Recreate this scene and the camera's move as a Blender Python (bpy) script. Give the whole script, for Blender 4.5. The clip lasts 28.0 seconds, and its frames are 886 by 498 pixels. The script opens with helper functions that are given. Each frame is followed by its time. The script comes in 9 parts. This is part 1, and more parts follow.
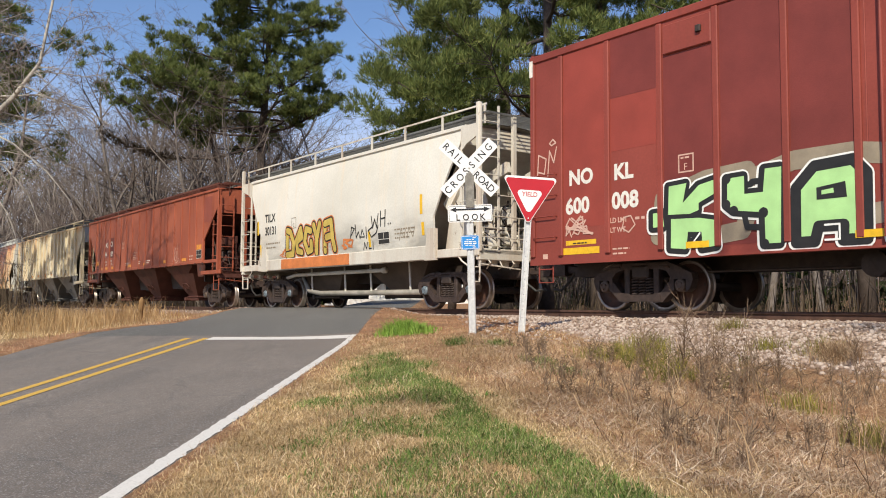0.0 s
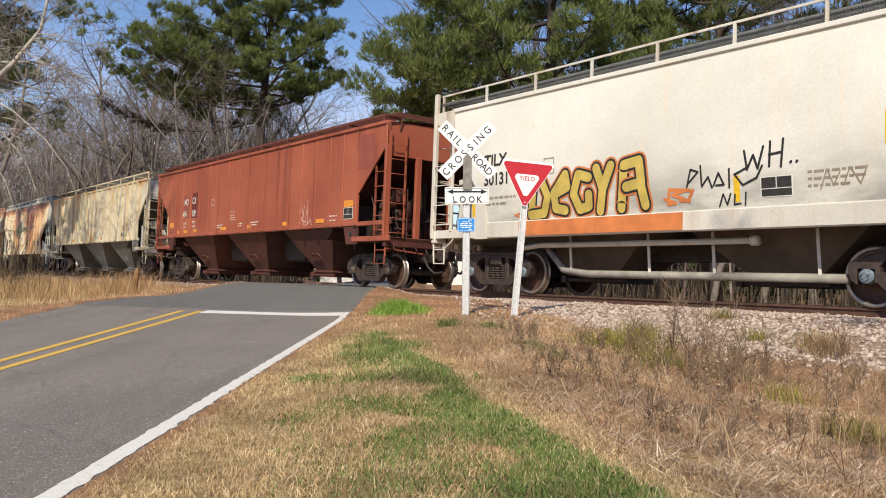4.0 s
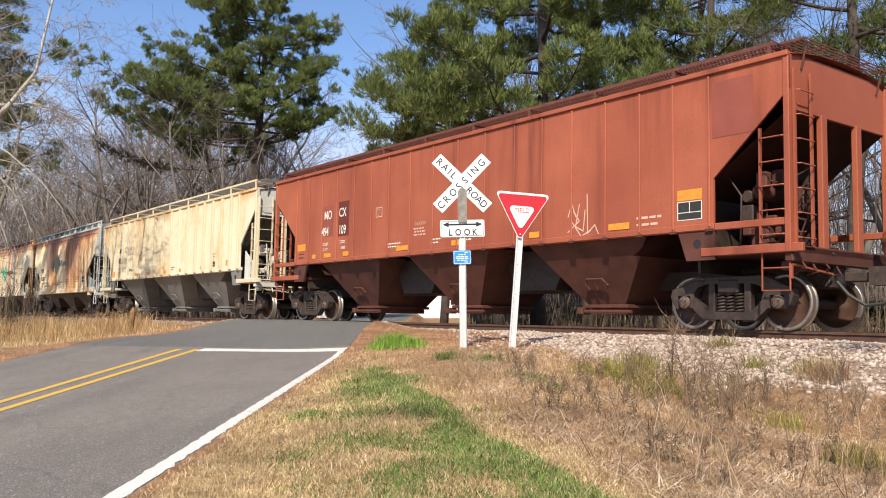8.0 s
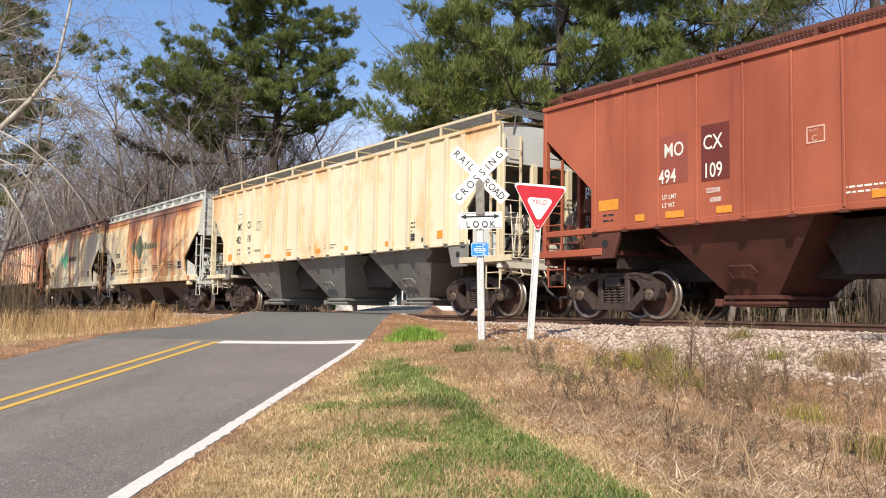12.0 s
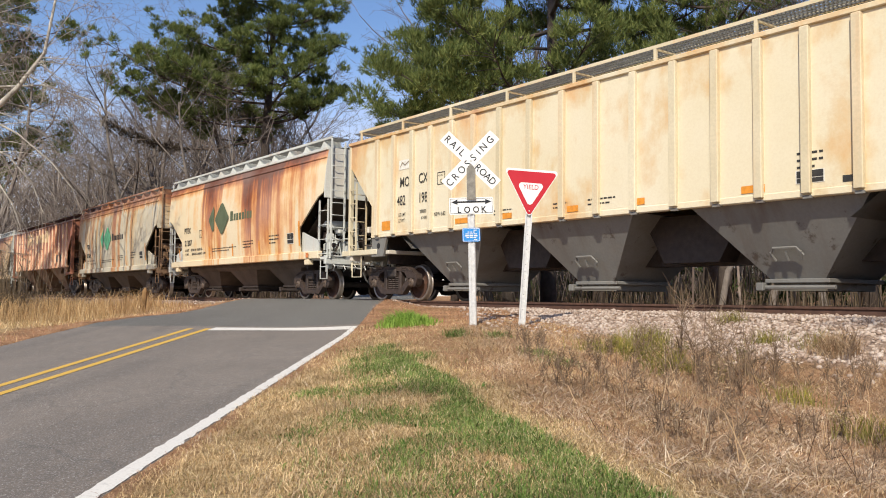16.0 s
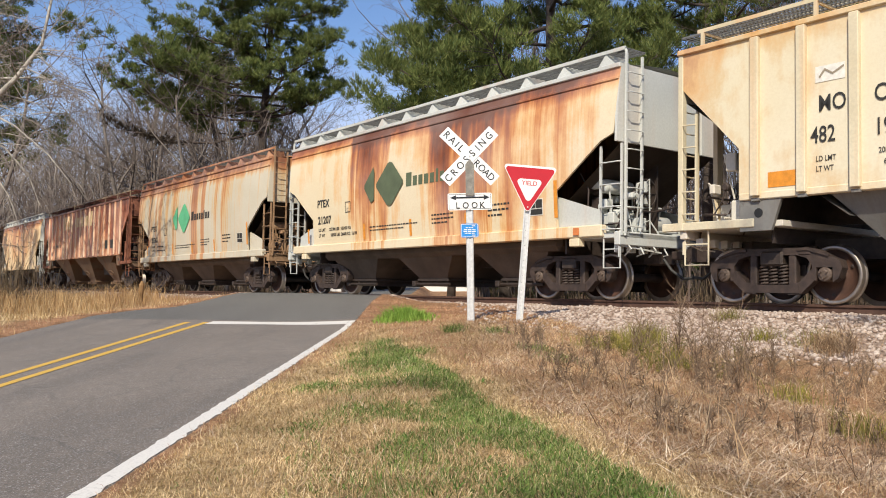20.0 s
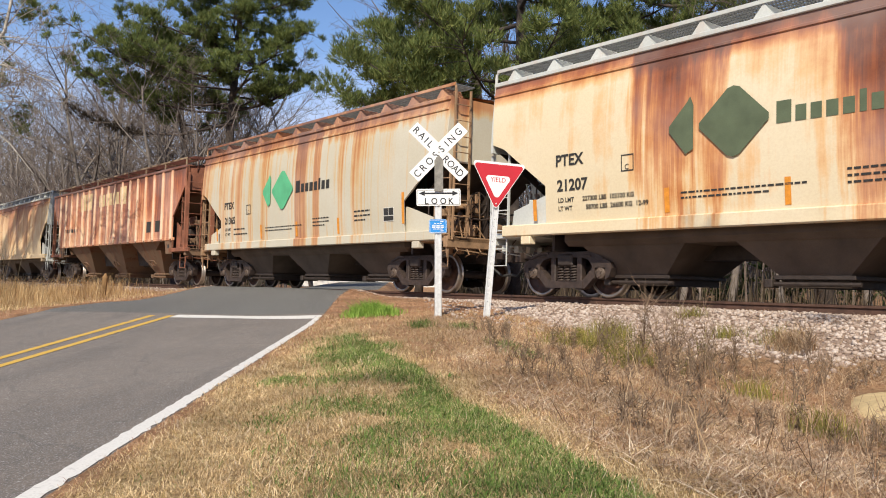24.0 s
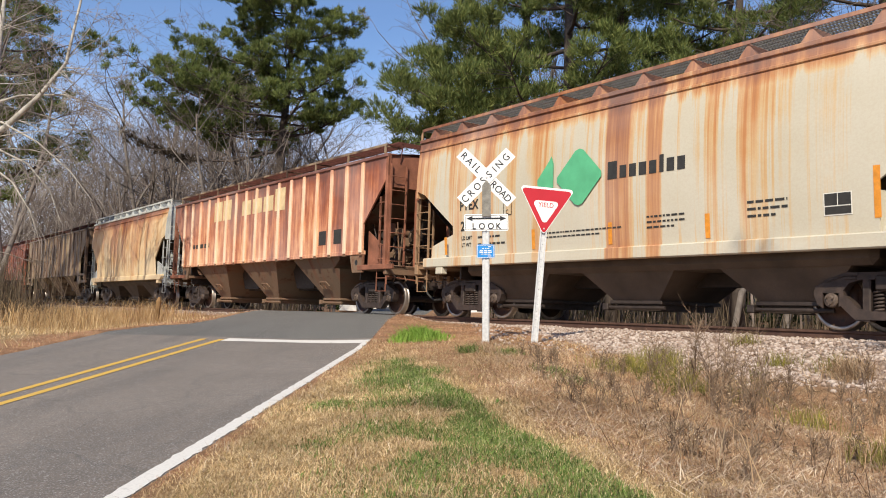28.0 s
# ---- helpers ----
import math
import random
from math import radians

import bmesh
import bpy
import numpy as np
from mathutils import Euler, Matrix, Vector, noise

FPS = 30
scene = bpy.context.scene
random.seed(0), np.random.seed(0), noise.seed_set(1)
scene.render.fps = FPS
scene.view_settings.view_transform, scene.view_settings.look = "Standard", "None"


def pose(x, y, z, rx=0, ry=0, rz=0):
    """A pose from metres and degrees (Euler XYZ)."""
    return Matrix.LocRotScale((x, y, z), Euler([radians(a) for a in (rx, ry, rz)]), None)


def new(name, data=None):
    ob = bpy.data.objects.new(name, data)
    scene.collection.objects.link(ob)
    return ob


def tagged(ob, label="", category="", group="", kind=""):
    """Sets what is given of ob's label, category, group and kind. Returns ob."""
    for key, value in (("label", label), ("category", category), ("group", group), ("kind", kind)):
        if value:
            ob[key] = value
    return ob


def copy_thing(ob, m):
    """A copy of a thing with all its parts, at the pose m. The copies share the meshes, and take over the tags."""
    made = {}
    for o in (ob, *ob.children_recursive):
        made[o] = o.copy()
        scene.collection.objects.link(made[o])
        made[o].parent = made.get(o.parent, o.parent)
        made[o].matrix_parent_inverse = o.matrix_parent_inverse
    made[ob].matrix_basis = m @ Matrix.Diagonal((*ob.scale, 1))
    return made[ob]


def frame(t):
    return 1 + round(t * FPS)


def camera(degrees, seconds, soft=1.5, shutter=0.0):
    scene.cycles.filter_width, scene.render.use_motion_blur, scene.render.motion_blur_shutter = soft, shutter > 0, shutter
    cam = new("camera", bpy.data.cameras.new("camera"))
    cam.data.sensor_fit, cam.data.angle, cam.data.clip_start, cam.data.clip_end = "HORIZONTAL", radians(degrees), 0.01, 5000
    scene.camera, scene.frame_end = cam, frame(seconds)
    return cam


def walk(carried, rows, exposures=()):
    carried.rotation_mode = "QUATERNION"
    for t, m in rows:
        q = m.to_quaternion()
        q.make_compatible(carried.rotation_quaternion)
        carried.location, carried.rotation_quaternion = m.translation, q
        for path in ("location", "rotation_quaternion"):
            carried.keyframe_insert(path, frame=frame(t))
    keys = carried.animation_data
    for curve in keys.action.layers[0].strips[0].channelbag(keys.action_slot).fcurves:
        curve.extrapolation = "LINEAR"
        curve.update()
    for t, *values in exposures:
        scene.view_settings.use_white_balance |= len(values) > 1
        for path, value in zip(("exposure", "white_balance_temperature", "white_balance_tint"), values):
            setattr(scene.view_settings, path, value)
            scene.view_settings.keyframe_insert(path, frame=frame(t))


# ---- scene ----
# camera: seconds, place, yaw, pitch, roll; z = 0 is the top of the rails
PATH_ROWS = [
    (0.0, -0.035, 0.064, 0.057, -0.54, 3.85, -0.31),
    (0.5, 0.005, 0.057, 0.073, 2.50, 3.76, -0.11),
    (1.0, 0.007, 0.053, 0.072, 0.43, 3.66, -0.66),
    (1.5, 0.002, 0.030, 0.073, -2.88, 3.69, -1.89),
    (2.0, 0.001, 0.028, 0.057, -4.94, 3.26, -3.90),
    (2.5, 0.004, 0.043, 0.056, -5.18, 3.01, -3.76),
    (3.0, 0.002, 0.033, 0.067, -3.23, 2.90, -2.61),
    (3.5, -0.012, 0.022, 0.063, -1.56, 2.23, -2.13),
    (4.0, -0.016, 0.008, 0.066, -0.86, 2.56, -2.17),
    (4.5, -0.015, 0.017, 0.060, -0.67, 3.52, -2.39),
    (6.5, -0.009, 0.008, 0.061, -1.82, 3.73, -1.41),
    (7.0, -0.010, 0.006, 0.063, -1.38, 3.79, -1.46),
    (7.5, -0.017, 0.003, 0.061, -1.09, 4.22, -1.31),
    (8.0, -0.015, 0.003, 0.063, -1.04, 4.79, -1.05),
    (8.5, -0.010, 0.000, 0.062, -0.98, 4.86, -0.97),
    (9.0, -0.008, 0.006, 0.059, -1.11, 4.67, -0.94),
    (9.5, -0.004, 0.001, 0.060, -0.88, 5.05, -0.94),
    (10.0, -0.005, -0.005, 0.060, -0.68, 5.31, -1.15),
    (10.5, -0.001, -0.002, 0.059, -0.65, 5.07, -1.10),
    (11.0, 0.000, -0.000, 0.060, -0.31, 4.50, -1.21),
    (11.5, -0.003, 0.004, 0.057, -0.01, 4.20, -1.18),
    (12.0, -0.007, -0.001, 0.059, 0.19, 4.26, -0.96),
    (12.5, -0.007, -0.000, 0.060, 0.19, 4.25, -0.99),
    (13.0, -0.008, -0.002, 0.058, 0.16, 4.13, -1.01),
    (13.5, -0.009, 0.006, 0.056, 0.42, 3.87, -1.15),
    (15.5, -0.005, 0.008, 0.055, -0.27, 3.52, -1.32),
    (16.0, 0.012, 0.015, 0.056, -0.29, 3.32, -0.64),
    (16.5, 0.007, 0.022, 0.053, -0.37, 2.86, -0.59),
    (17.0, 0.010, 0.016, 0.054, -0.35, 2.51, -0.67),
    (17.5, -0.001, 0.011, 0.053, -0.19, 2.26, -0.86),
    (18.0, -0.009, 0.006, 0.052, -0.25, 2.26, -0.98),
    (18.5, -0.019, 0.006, 0.053, 0.11, 2.32, -1.15),
    (19.0, -0.025, 0.003, 0.051, 0.25, 2.54, -1.24),
    (19.5, -0.026, -0.001, 0.054, -0.23, 2.89, -1.16),
    (20.0, -0.025, -0.008, 0.056, -0.58, 3.01, -1.03),
    (20.5, -0.032, -0.013, 0.054, -0.97, 2.61, -0.75),
    (21.0, -0.029, -0.011, 0.053, -1.78, 2.58, -0.91),
    (21.5, 0.002, -0.009, 0.050, -2.98, 2.96, -0.87),
    (23.5, -0.014, -0.010, 0.049, -2.85, 2.97, -1.23),
    (24.0, -0.027, -0.022, 0.049, -2.75, 2.79, -1.58),
    (24.5, -0.037, -0.029, 0.048, -2.52, 2.60, -1.79),
    (25.0, -0.038, -0.028, 0.047, -2.17, 2.63, -1.96),
    (25.5, -0.040, -0.040, 0.044, -1.91, 2.96, -2.04),
    (26.0, -0.043, -0.035, 0.044, -1.88, 3.14, -1.99),
    (26.5, -0.036, -0.031, 0.043, -1.55, 2.92, -1.82),
    (27.0, -0.033, -0.033, 0.045, -0.72, 3.27, -1.89),
    (27.5, -0.029, -0.036, 0.045, -0.21, 3.75, -1.96),
    (28.0, -0.028, -0.041, 0.048, 0.42, 4.37, -1.88),
]
cam = camera(54.7, 28.0, 1.0)
walk(cam, [(t, pose(x, y, z, 90 + p, r, w)) for t, x, y, z, w, p, r in PATH_ROWS],
     [(0.0, 0.10), (2.5, 0.10), (4.5, 0.14), (7.0, 0.20), (8.0, 0.47), (9.0, 0.50), (11.0, 0.46), (13.0, 0.33), (16.0, 0.20), (20.0, 0.20), (24.0, 0.22), (28.0, 0.22)])

# ---- light ----
SUN_DIR = Vector((0.22, 0.80, -0.72)).normalized()      # the way the sunlight goes
world = bpy.data.worlds.new("sky")
scene.world = world
world.use_nodes = True
wn, wl = world.node_tree.nodes, world.node_tree.links
wn.clear()
w_out = wn.new("ShaderNodeOutputWorld")
w_bg = wn.new("ShaderNodeBackground")
w_sky = wn.new("ShaderNodeTexSky")
w_sky.sky_type, w_sky.sun_disc = "NISHITA", False
w_sky.sun_elevation = math.asin(-SUN_DIR.z)
w_sky.sun_rotation = math.atan2(-SUN_DIR.x, -SUN_DIR.y)
w_sky.air_density, w_sky.dust_density, w_sky.ozone_density = 1.0, 0.4, 2.0
w_tc = wn.new("ShaderNodeTexCoord")
w_map = wn.new("ShaderNodeMapping")
w_map.inputs["Scale"].default_value = (1.0, 1.0, 3.2)
w_noise = wn.new("ShaderNodeTexNoise")
w_noise.inputs["Scale"].default_value, w_noise.inputs["Detail"].default_value = 2.6, 7.0
w_noise.inputs["Roughness"].default_value = 0.6
w_ramp = wn.new("ShaderNodeValToRGB")
w_ramp.color_ramp.elements[0].position, w_ramp.color_ramp.elements[1].position = 0.34, 0.62
w_sep = wn.new("ShaderNodeSeparateXYZ")
w_low = wn.new("ShaderNodeMapRange")
for k, v in zip(("From Min", "From Max", "To Min", "To Max"), (0.11, 0.27, 1.0, 0.03)):
    w_low.inputs[k].default_value = v
w_mul = wn.new("ShaderNodeMath")
w_mul.operation = "MULTIPLY"
w_add = wn.new("ShaderNodeMath")
w_add.operation = "MULTIPLY_ADD"
w_mix = wn.new("ShaderNodeMix")
w_mix.data_type = "RGBA"
w_mix.inputs["B"].default_value = (7.7, 7.7, 9.3, 1)
wl.new(w_tc.outputs["Generated"], w_map.inputs["Vector"])
wl.new(w_map.outputs["Vector"], w_noise.inputs["Vector"])
wl.new(w_noise.outputs["Fac"], w_ramp.inputs["Fac"])
wl.new(w_tc.outputs["Generated"], w_sep.inputs["Vector"])
wl.new(w_sep.outputs["Z"], w_low.inputs["Value"])
wl.new(w_ramp.outputs["Color"], w_mul.inputs[0])
wl.new(w_low.outputs["Result"], w_mul.inputs[1])
wl.new(w_mul.outputs["Value"], w_mix.inputs["Factor"])
w_sat = wn.new("ShaderNodeHueSaturation")
w_sat.inputs["Saturation"].default_value = 1.14
w_sat.inputs["Hue"].default_value = 0.506
wl.new(w_sky.outputs["Color"], w_sat.inputs["Color"])
w_blue = wn.new("ShaderNodeMix")
w_blue.data_type, w_blue.blend_type = "RGBA", "MULTIPLY"
w_blue.inputs["Factor"].default_value = 1.0
w_blue.inputs["B"].default_value = (1.32, 1.29, 1.32, 1)
wl.new(w_sat.outputs["Color"], w_blue.inputs["A"])
wl.new(w_blue.outputs["Result"], w_mix.inputs["A"])
wl.new(w_mix.outputs["Result"], w_bg.inputs["Color"])
wl.new(w_bg.outputs["Background"], w_out.inputs["Surface"])
w_bg.inputs["Strength"].default_value = 0.096
sun_data = bpy.data.lights.new("sun", "SUN")
sun_data.energy, sun_data.angle, sun_data.color = 4.9, radians(0.5), (1.0, 0.92, 0.765)
sun = new("sun", sun_data)
sun.rotation_euler = SUN_DIR.to_track_quat("-Z", "Y").to_euler()
scene.view_settings.exposure = 0.32

# ---- plan ----
TH = radians(36.23)                       # heading of the track, left of straight ahead
U = Vector((-math.sin(TH), math.cos(TH), 0))
N = Vector((math.cos(TH), math.sin(TH), 0))
TRACK = 13.55                             # camera to the middle of the track
HALF = 1.59                               # half the width of a car


def smooth(a, b, v):
    v = min(1.0, max(0.0, (v - a) / (b - a)))
    return v * v * (3 - 2 * v)


def lerp(a, b, v):
    return a + (b - a) * v


def road_z(x, y):
    """Height of the road: a gentle climb, then the rise to the crossing, then away level."""
    q = x * N.x + y * N.y
    cross = min(0.09, max(0.0, 0.013 + (14.7 - y) * 0.0092))
    climb = -0.51 + 0.026 * (min(y, 19) - 14.7) - cross * max(0.0, -1.46 - x)
    return lerp(climb, -0.012, smooth(6.6, 12.4, q)) + 0.033 * max(0.0, q - 28)


def ground_z(x, y):
    """Height of the land: verges, shallow swale, bank of the railway and the wood behind."""
    q = x * N.x + y * N.y
    d = max(0.0, x + 1.33)
    dl = max(0.0, -6.5 - x)
    if q < TRACK:
        side = -0.52 + 0.0265 * (min(y, 15) - 15) - 0.09 * min(d, 2.3) - 0.05 * min(dl, 3.0) + 0.05 * max(0, d - 3.2)
        side = max(side, -1.0)
        slope = lerp(0.05, 0.15, smooth(0.5, 4.6, x)) if d > 0 else lerp(0.06, 0.13, smooth(0.0, 8.0, dl))
        bank = -0.22 + 0.06 * smooth(11.2, 11.9, q) - slope * max(0.0, 11.5 - q)
        k = 0.12
        h = max(min(0.5 + 0.5 * (bank - side) / k, 1), 0)
        z = lerp(side, bank, h) + k * h * (1 - h)
    else:
        z = -0.16 - 0.41 * smooth(15.8, 18.5, q) + 0.033 * max(0.0, min(q, 120) - 28)
    on_road = (1 - smooth(0.0, 1.1, d)) * (1 - smooth(0.0, 1.1, dl))
    under = 1 - smooth(-1.45, -1.385, x) * 1.0 - (1 - smooth(-6.47, -6.40, x))
    z = lerp(z, road_z(x, y) + lerp(0.008, -0.05, max(0.0, under)), on_road)
    return z + 0.035 * noise.noise((x * 0.7, y * 0.7, 3.0)) * smooth(0.2, 1.0, d + dl)
TRAIN_RUN = [
    (0.0, 0.02), (0.5, -1.37), (1.0, -2.76), (1.5, -4.19), (2.0, -5.63), (2.5, -7.06), (3.0, -8.45), (3.5, -9.83),
    (4.0, -11.21), (4.5, -12.60), (6.5, -18.27), (7.0, -19.69), (7.5, -21.12), (8.0, -22.56), (8.5, -24.00), (9.0, -25.45),
    (9.5, -26.91), (10.0, -28.37), (10.5, -29.82), (11.0, -31.25), (11.5, -32.68), (12.0, -34.10), (12.5, -35.51), (13.0, -36.91),
    (13.5, -38.25), (15.5, -43.70), (16.0, -45.05), (16.5, -46.45), (17.0, -47.87), (17.5, -49.27), (18.0, -50.65), (18.5, -52.06),
    (19.0, -53.48), (19.5, -54.88), (20.0, -56.27), (20.5, -57.66), (21.0, -59.04), (21.5, -60.38), (23.5, -65.72), (24.0, -67.02),
    (24.5, -68.32), (25.0, -69.61), (25.5, -70.89), (26.0, -72.16), (26.5, -73.41), (27.0, -74.66), (27.5, -75.94), (28.0, -77.26),
]

# ---- materials ----
def ramp(nt, fac, stops):
    n = nt.nodes.new("ShaderNodeValToRGB")
    el = n.color_ramp.elements
    while len(el) < len(stops):
        el.new(0.5)
    for e, (p, c) in zip(el, stops):
        e.position = p
        e.color = (c, c, c, 1) if isinstance(c, (int, float)) else (*c, 1)
    nt.links.new(fac, n.inputs["Fac"])
    return n.outputs["Color"]


def mixc(nt, fac, a, b, mode="MIX"):
    n = nt.nodes.new("ShaderNodeMix")
    n.data_type, n.blend_type = "RGBA", mode
    for k, v in (("Factor", fac), ("A", a), ("B", b)):
        if isinstance(v, bpy.types.NodeSocket):
            nt.links.new(v, n.inputs[k])
        else:
            n.inputs[k].default_value = (*v, 1) if isinstance(v, tuple) and len(v) == 3 else v
    return n.outputs["Result"]


def mul(nt, a, b, op="MULTIPLY"):
    n = nt.nodes.new("ShaderNodeMath")
    n.operation = op
    n.use_clamp = True
    for i, v in enumerate((a, b)):
        if isinstance(v, bpy.types.NodeSocket):
            nt.links.new(v, n.inputs[i])
        else:
            n.inputs[i].default_value = v
    return n.outputs["Value"]


def noise_of(nt, vec, scale, detail=4.0, rough=0.55, stretch=None, shift=(0, 0, 0)):
    m = nt.nodes.new("ShaderNodeMapping")
    m.inputs["Scale"].default_value = stretch or (1, 1, 1)
    m.inputs["Location"].default_value = shift
    nt.links.new(vec, m.inputs["Vector"])
    n = nt.nodes.new("ShaderNodeTexNoise")
    n.inputs["Scale"].default_value, n.inputs["Detail"].default_value, n.inputs["Roughness"].default_value = scale, detail, rough
    nt.links.new(m.outputs["Vector"], n.inputs["Vector"])
    return n.outputs["Fac"]


def start(name, rough, metal=0.0, spec=0.5):
    m = bpy.data.materials.new(name)
    m.use_nodes = True
    nt = m.node_tree
    b = nt.nodes["Principled BSDF"]
    b.inputs["Roughness"].default_value, b.inputs["Metallic"].default_value = rough, metal
    b.inputs["Specular IOR Level"].default_value = spec
    tc = nt.nodes.new("ShaderNodeTexCoord")
    return m, nt, b, tc.outputs["Object"]


def bump(nt, b, height, strength, dist=0.02):
    n = nt.nodes.new("ShaderNodeBump")
    n.inputs["Strength"].default_value, n.inputs["Distance"].default_value = strength, dist
    nt.links.new(height, n.inputs["Height"])
    nt.links.new(n.outputs["Normal"], b.inputs["Normal"])


def tone(c, k):
    return tuple(min(1.0, v * k) for v in c)


def plain(name, color, rough=0.7, metal=0.0, var=0.25, scale=6.0, bump_k=0.25, fine=60.0, spec=0.4):
    """A worn surface of one colour, varied at two scales."""
    m, nt, b, co = start(name, rough, metal, spec)
    a = noise_of(nt, co, scale, 5)
    f = noise_of(nt, co, fine, 3)
    c = mixc(nt, ramp(nt, a, ((0.3, 0.0), (0.7, 1.0))), tone(color, 1 - var), tone(color, 1 + var * 0.7))
    c = mixc(nt, mul(nt, ramp(nt, f, ((0.35, 1.0), (0.65, 0.0))), var), c, tone(color, 0.55))
    nt.links.new(c, b.inputs["Base Color"])
    bump(nt, b, f, bump_k)
    return m


def paint(name, color, rust=(0.26, 0.085, 0.025), wash=0.35, bands=None, spots=0.66, streak=(0.50, 0.70), seed=0.0, rough=0.55, ztop=4.4, fall=0.55, grime=None, stretch=(3.2, 1, 0.16), faded=None):
    """Car paint: faded in large patches, with rust that runs down in streaks and breaks out in spots.
    bands: stops along the car (0 to 1 over 18 m) for where the rust gathers."""
    m, nt, b, co = start(name, rough, 0.0, 0.35)
    big = noise_of(nt, co, 0.45, 4, shift=(seed, 0, seed * 2))
    c = mixc(nt, ramp(nt, big, ((0.35, 0.0), (0.68, 1.0))), tone(color, 0.9), faded or tone(color, 1.1))
    run = noise_of(nt, co, 1.0, 5, 0.6, stretch, (seed * 3.1, 0, seed))
    run = ramp(nt, run, ((streak[0], 0.0), (streak[1], 1.0)))
    sep = nt.nodes.new("ShaderNodeSeparateXYZ")
    nt.links.new(co, sep.inputs["Vector"])
    zr = nt.nodes.new("ShaderNodeMapRange")
    for k, v in zip(("From Min", "From Max", "To Min", "To Max"), (1.2, ztop, 1 - fall, 1.0)):
        zr.inputs[k].default_value = v
    nt.links.new(sep.outputs["Z"], zr.inputs["Value"])
    run = mul(nt, run, zr.outputs["Result"])
    if bands:
        xr = nt.nodes.new("ShaderNodeMapRange")
        xr.inputs["From Min"].default_value, xr.inputs["From Max"].default_value = -9.0, 9.0
        nt.links.new(sep.outputs["X"], xr.inputs["Value"])
        wob = noise_of(nt, co, 1.0, 3, 0.5, (1.4, 1, 0.12), (seed, 0, 0))
        xs = mul(nt, xr.outputs["Result"], mul(nt, mul(nt, wob, 0.5, "SUBTRACT"), 0.05), "ADD")
        dens = ramp(nt, xs, bands)
        run2 = ramp(nt, noise_of(nt, co, 1.0, 5, 0.65, (2.4, 1, 0.10), (seed + 4, 0, 1)), ((0.24, 0.0), (0.60, 1.0)))
        run = mul(nt, mul(nt, run, wash * 0.7), mul(nt, dens, mul(nt, run2, zr.outputs["Result"])), "ADD")
    else:
        run = mul(nt, run, wash)
    soft = ramp(nt, run, ((0.0, tone(rust, 1.9)), (0.45, tone(rust, 1.25)), (0.8, tone(rust, 0.7)), (1.0, tone(rust, 0.5))))
    c = mixc(nt, ramp(nt, run, ((0.0, 0.0), (0.55, 0.9), (1.0, 1.0))), c, soft)
    sp = ramp(nt, noise_of(nt, co, 2.6, 9, 0.68, shift=(seed, 9, seed)), ((spots, 0.0), (spots + 0.07, 1.0)))
    c = mixc(nt, mul(nt, sp, 0.75), c, tone(rust, 0.85))
    if grime:
        g = nt.nodes.new("ShaderNodeMapRange")
        for k, v in zip(("From Min", "From Max", "To Min", "To Max"), (grime[0], grime[1], 1.0, 0.0)):
            g.inputs[k].default_value = v
        nt.links.new(sep.outputs["Z"], g.inputs["Value"])
        smear = ramp(nt, noise_of(nt, co, 1.0, 5, 0.6, (0.8, 1, 2.2), (seed, 1, 1)), ((0.38, 0.15), (0.62, 1.0)))
        c = mixc(nt, mul(nt, mul(nt, g.outputs["Result"], smear), grime[2]), c, grime[3])
    fine = noise_of(nt, co, 22, 6, 0.6)
    c = mixc(nt, mul(nt, ramp(nt, fine, ((0.40, 1.0), (0.60, 0.0))), 0.16), c, tone(color, 0.5))
    nt.links.new(c, b.inputs["Base Color"])
    dent = noise_of(nt, co, 1.6, 3)
    mix = nt.nodes.new("ShaderNodeMath")
    mix.operation = "MULTIPLY_ADD"
    mix.inputs[1].default_value = 0.10
    nt.links.new(fine, mix.inputs[0])
    nt.links.new(dent, mix.inputs[2])
    bump(nt, b, mix.outputs["Value"], 0.25, 0.03)
    return m


def calc(nt, op, a, b):
    n = nt.nodes.new("ShaderNodeMath")
    n.operation = op
    for i, v in enumerate((a, b)):
        if isinstance(v, bpy.types.NodeSocket):
            nt.links.new(v, n.inputs[i])
        else:
            n.inputs[i].default_value = v
    return n.outputs["Value"]


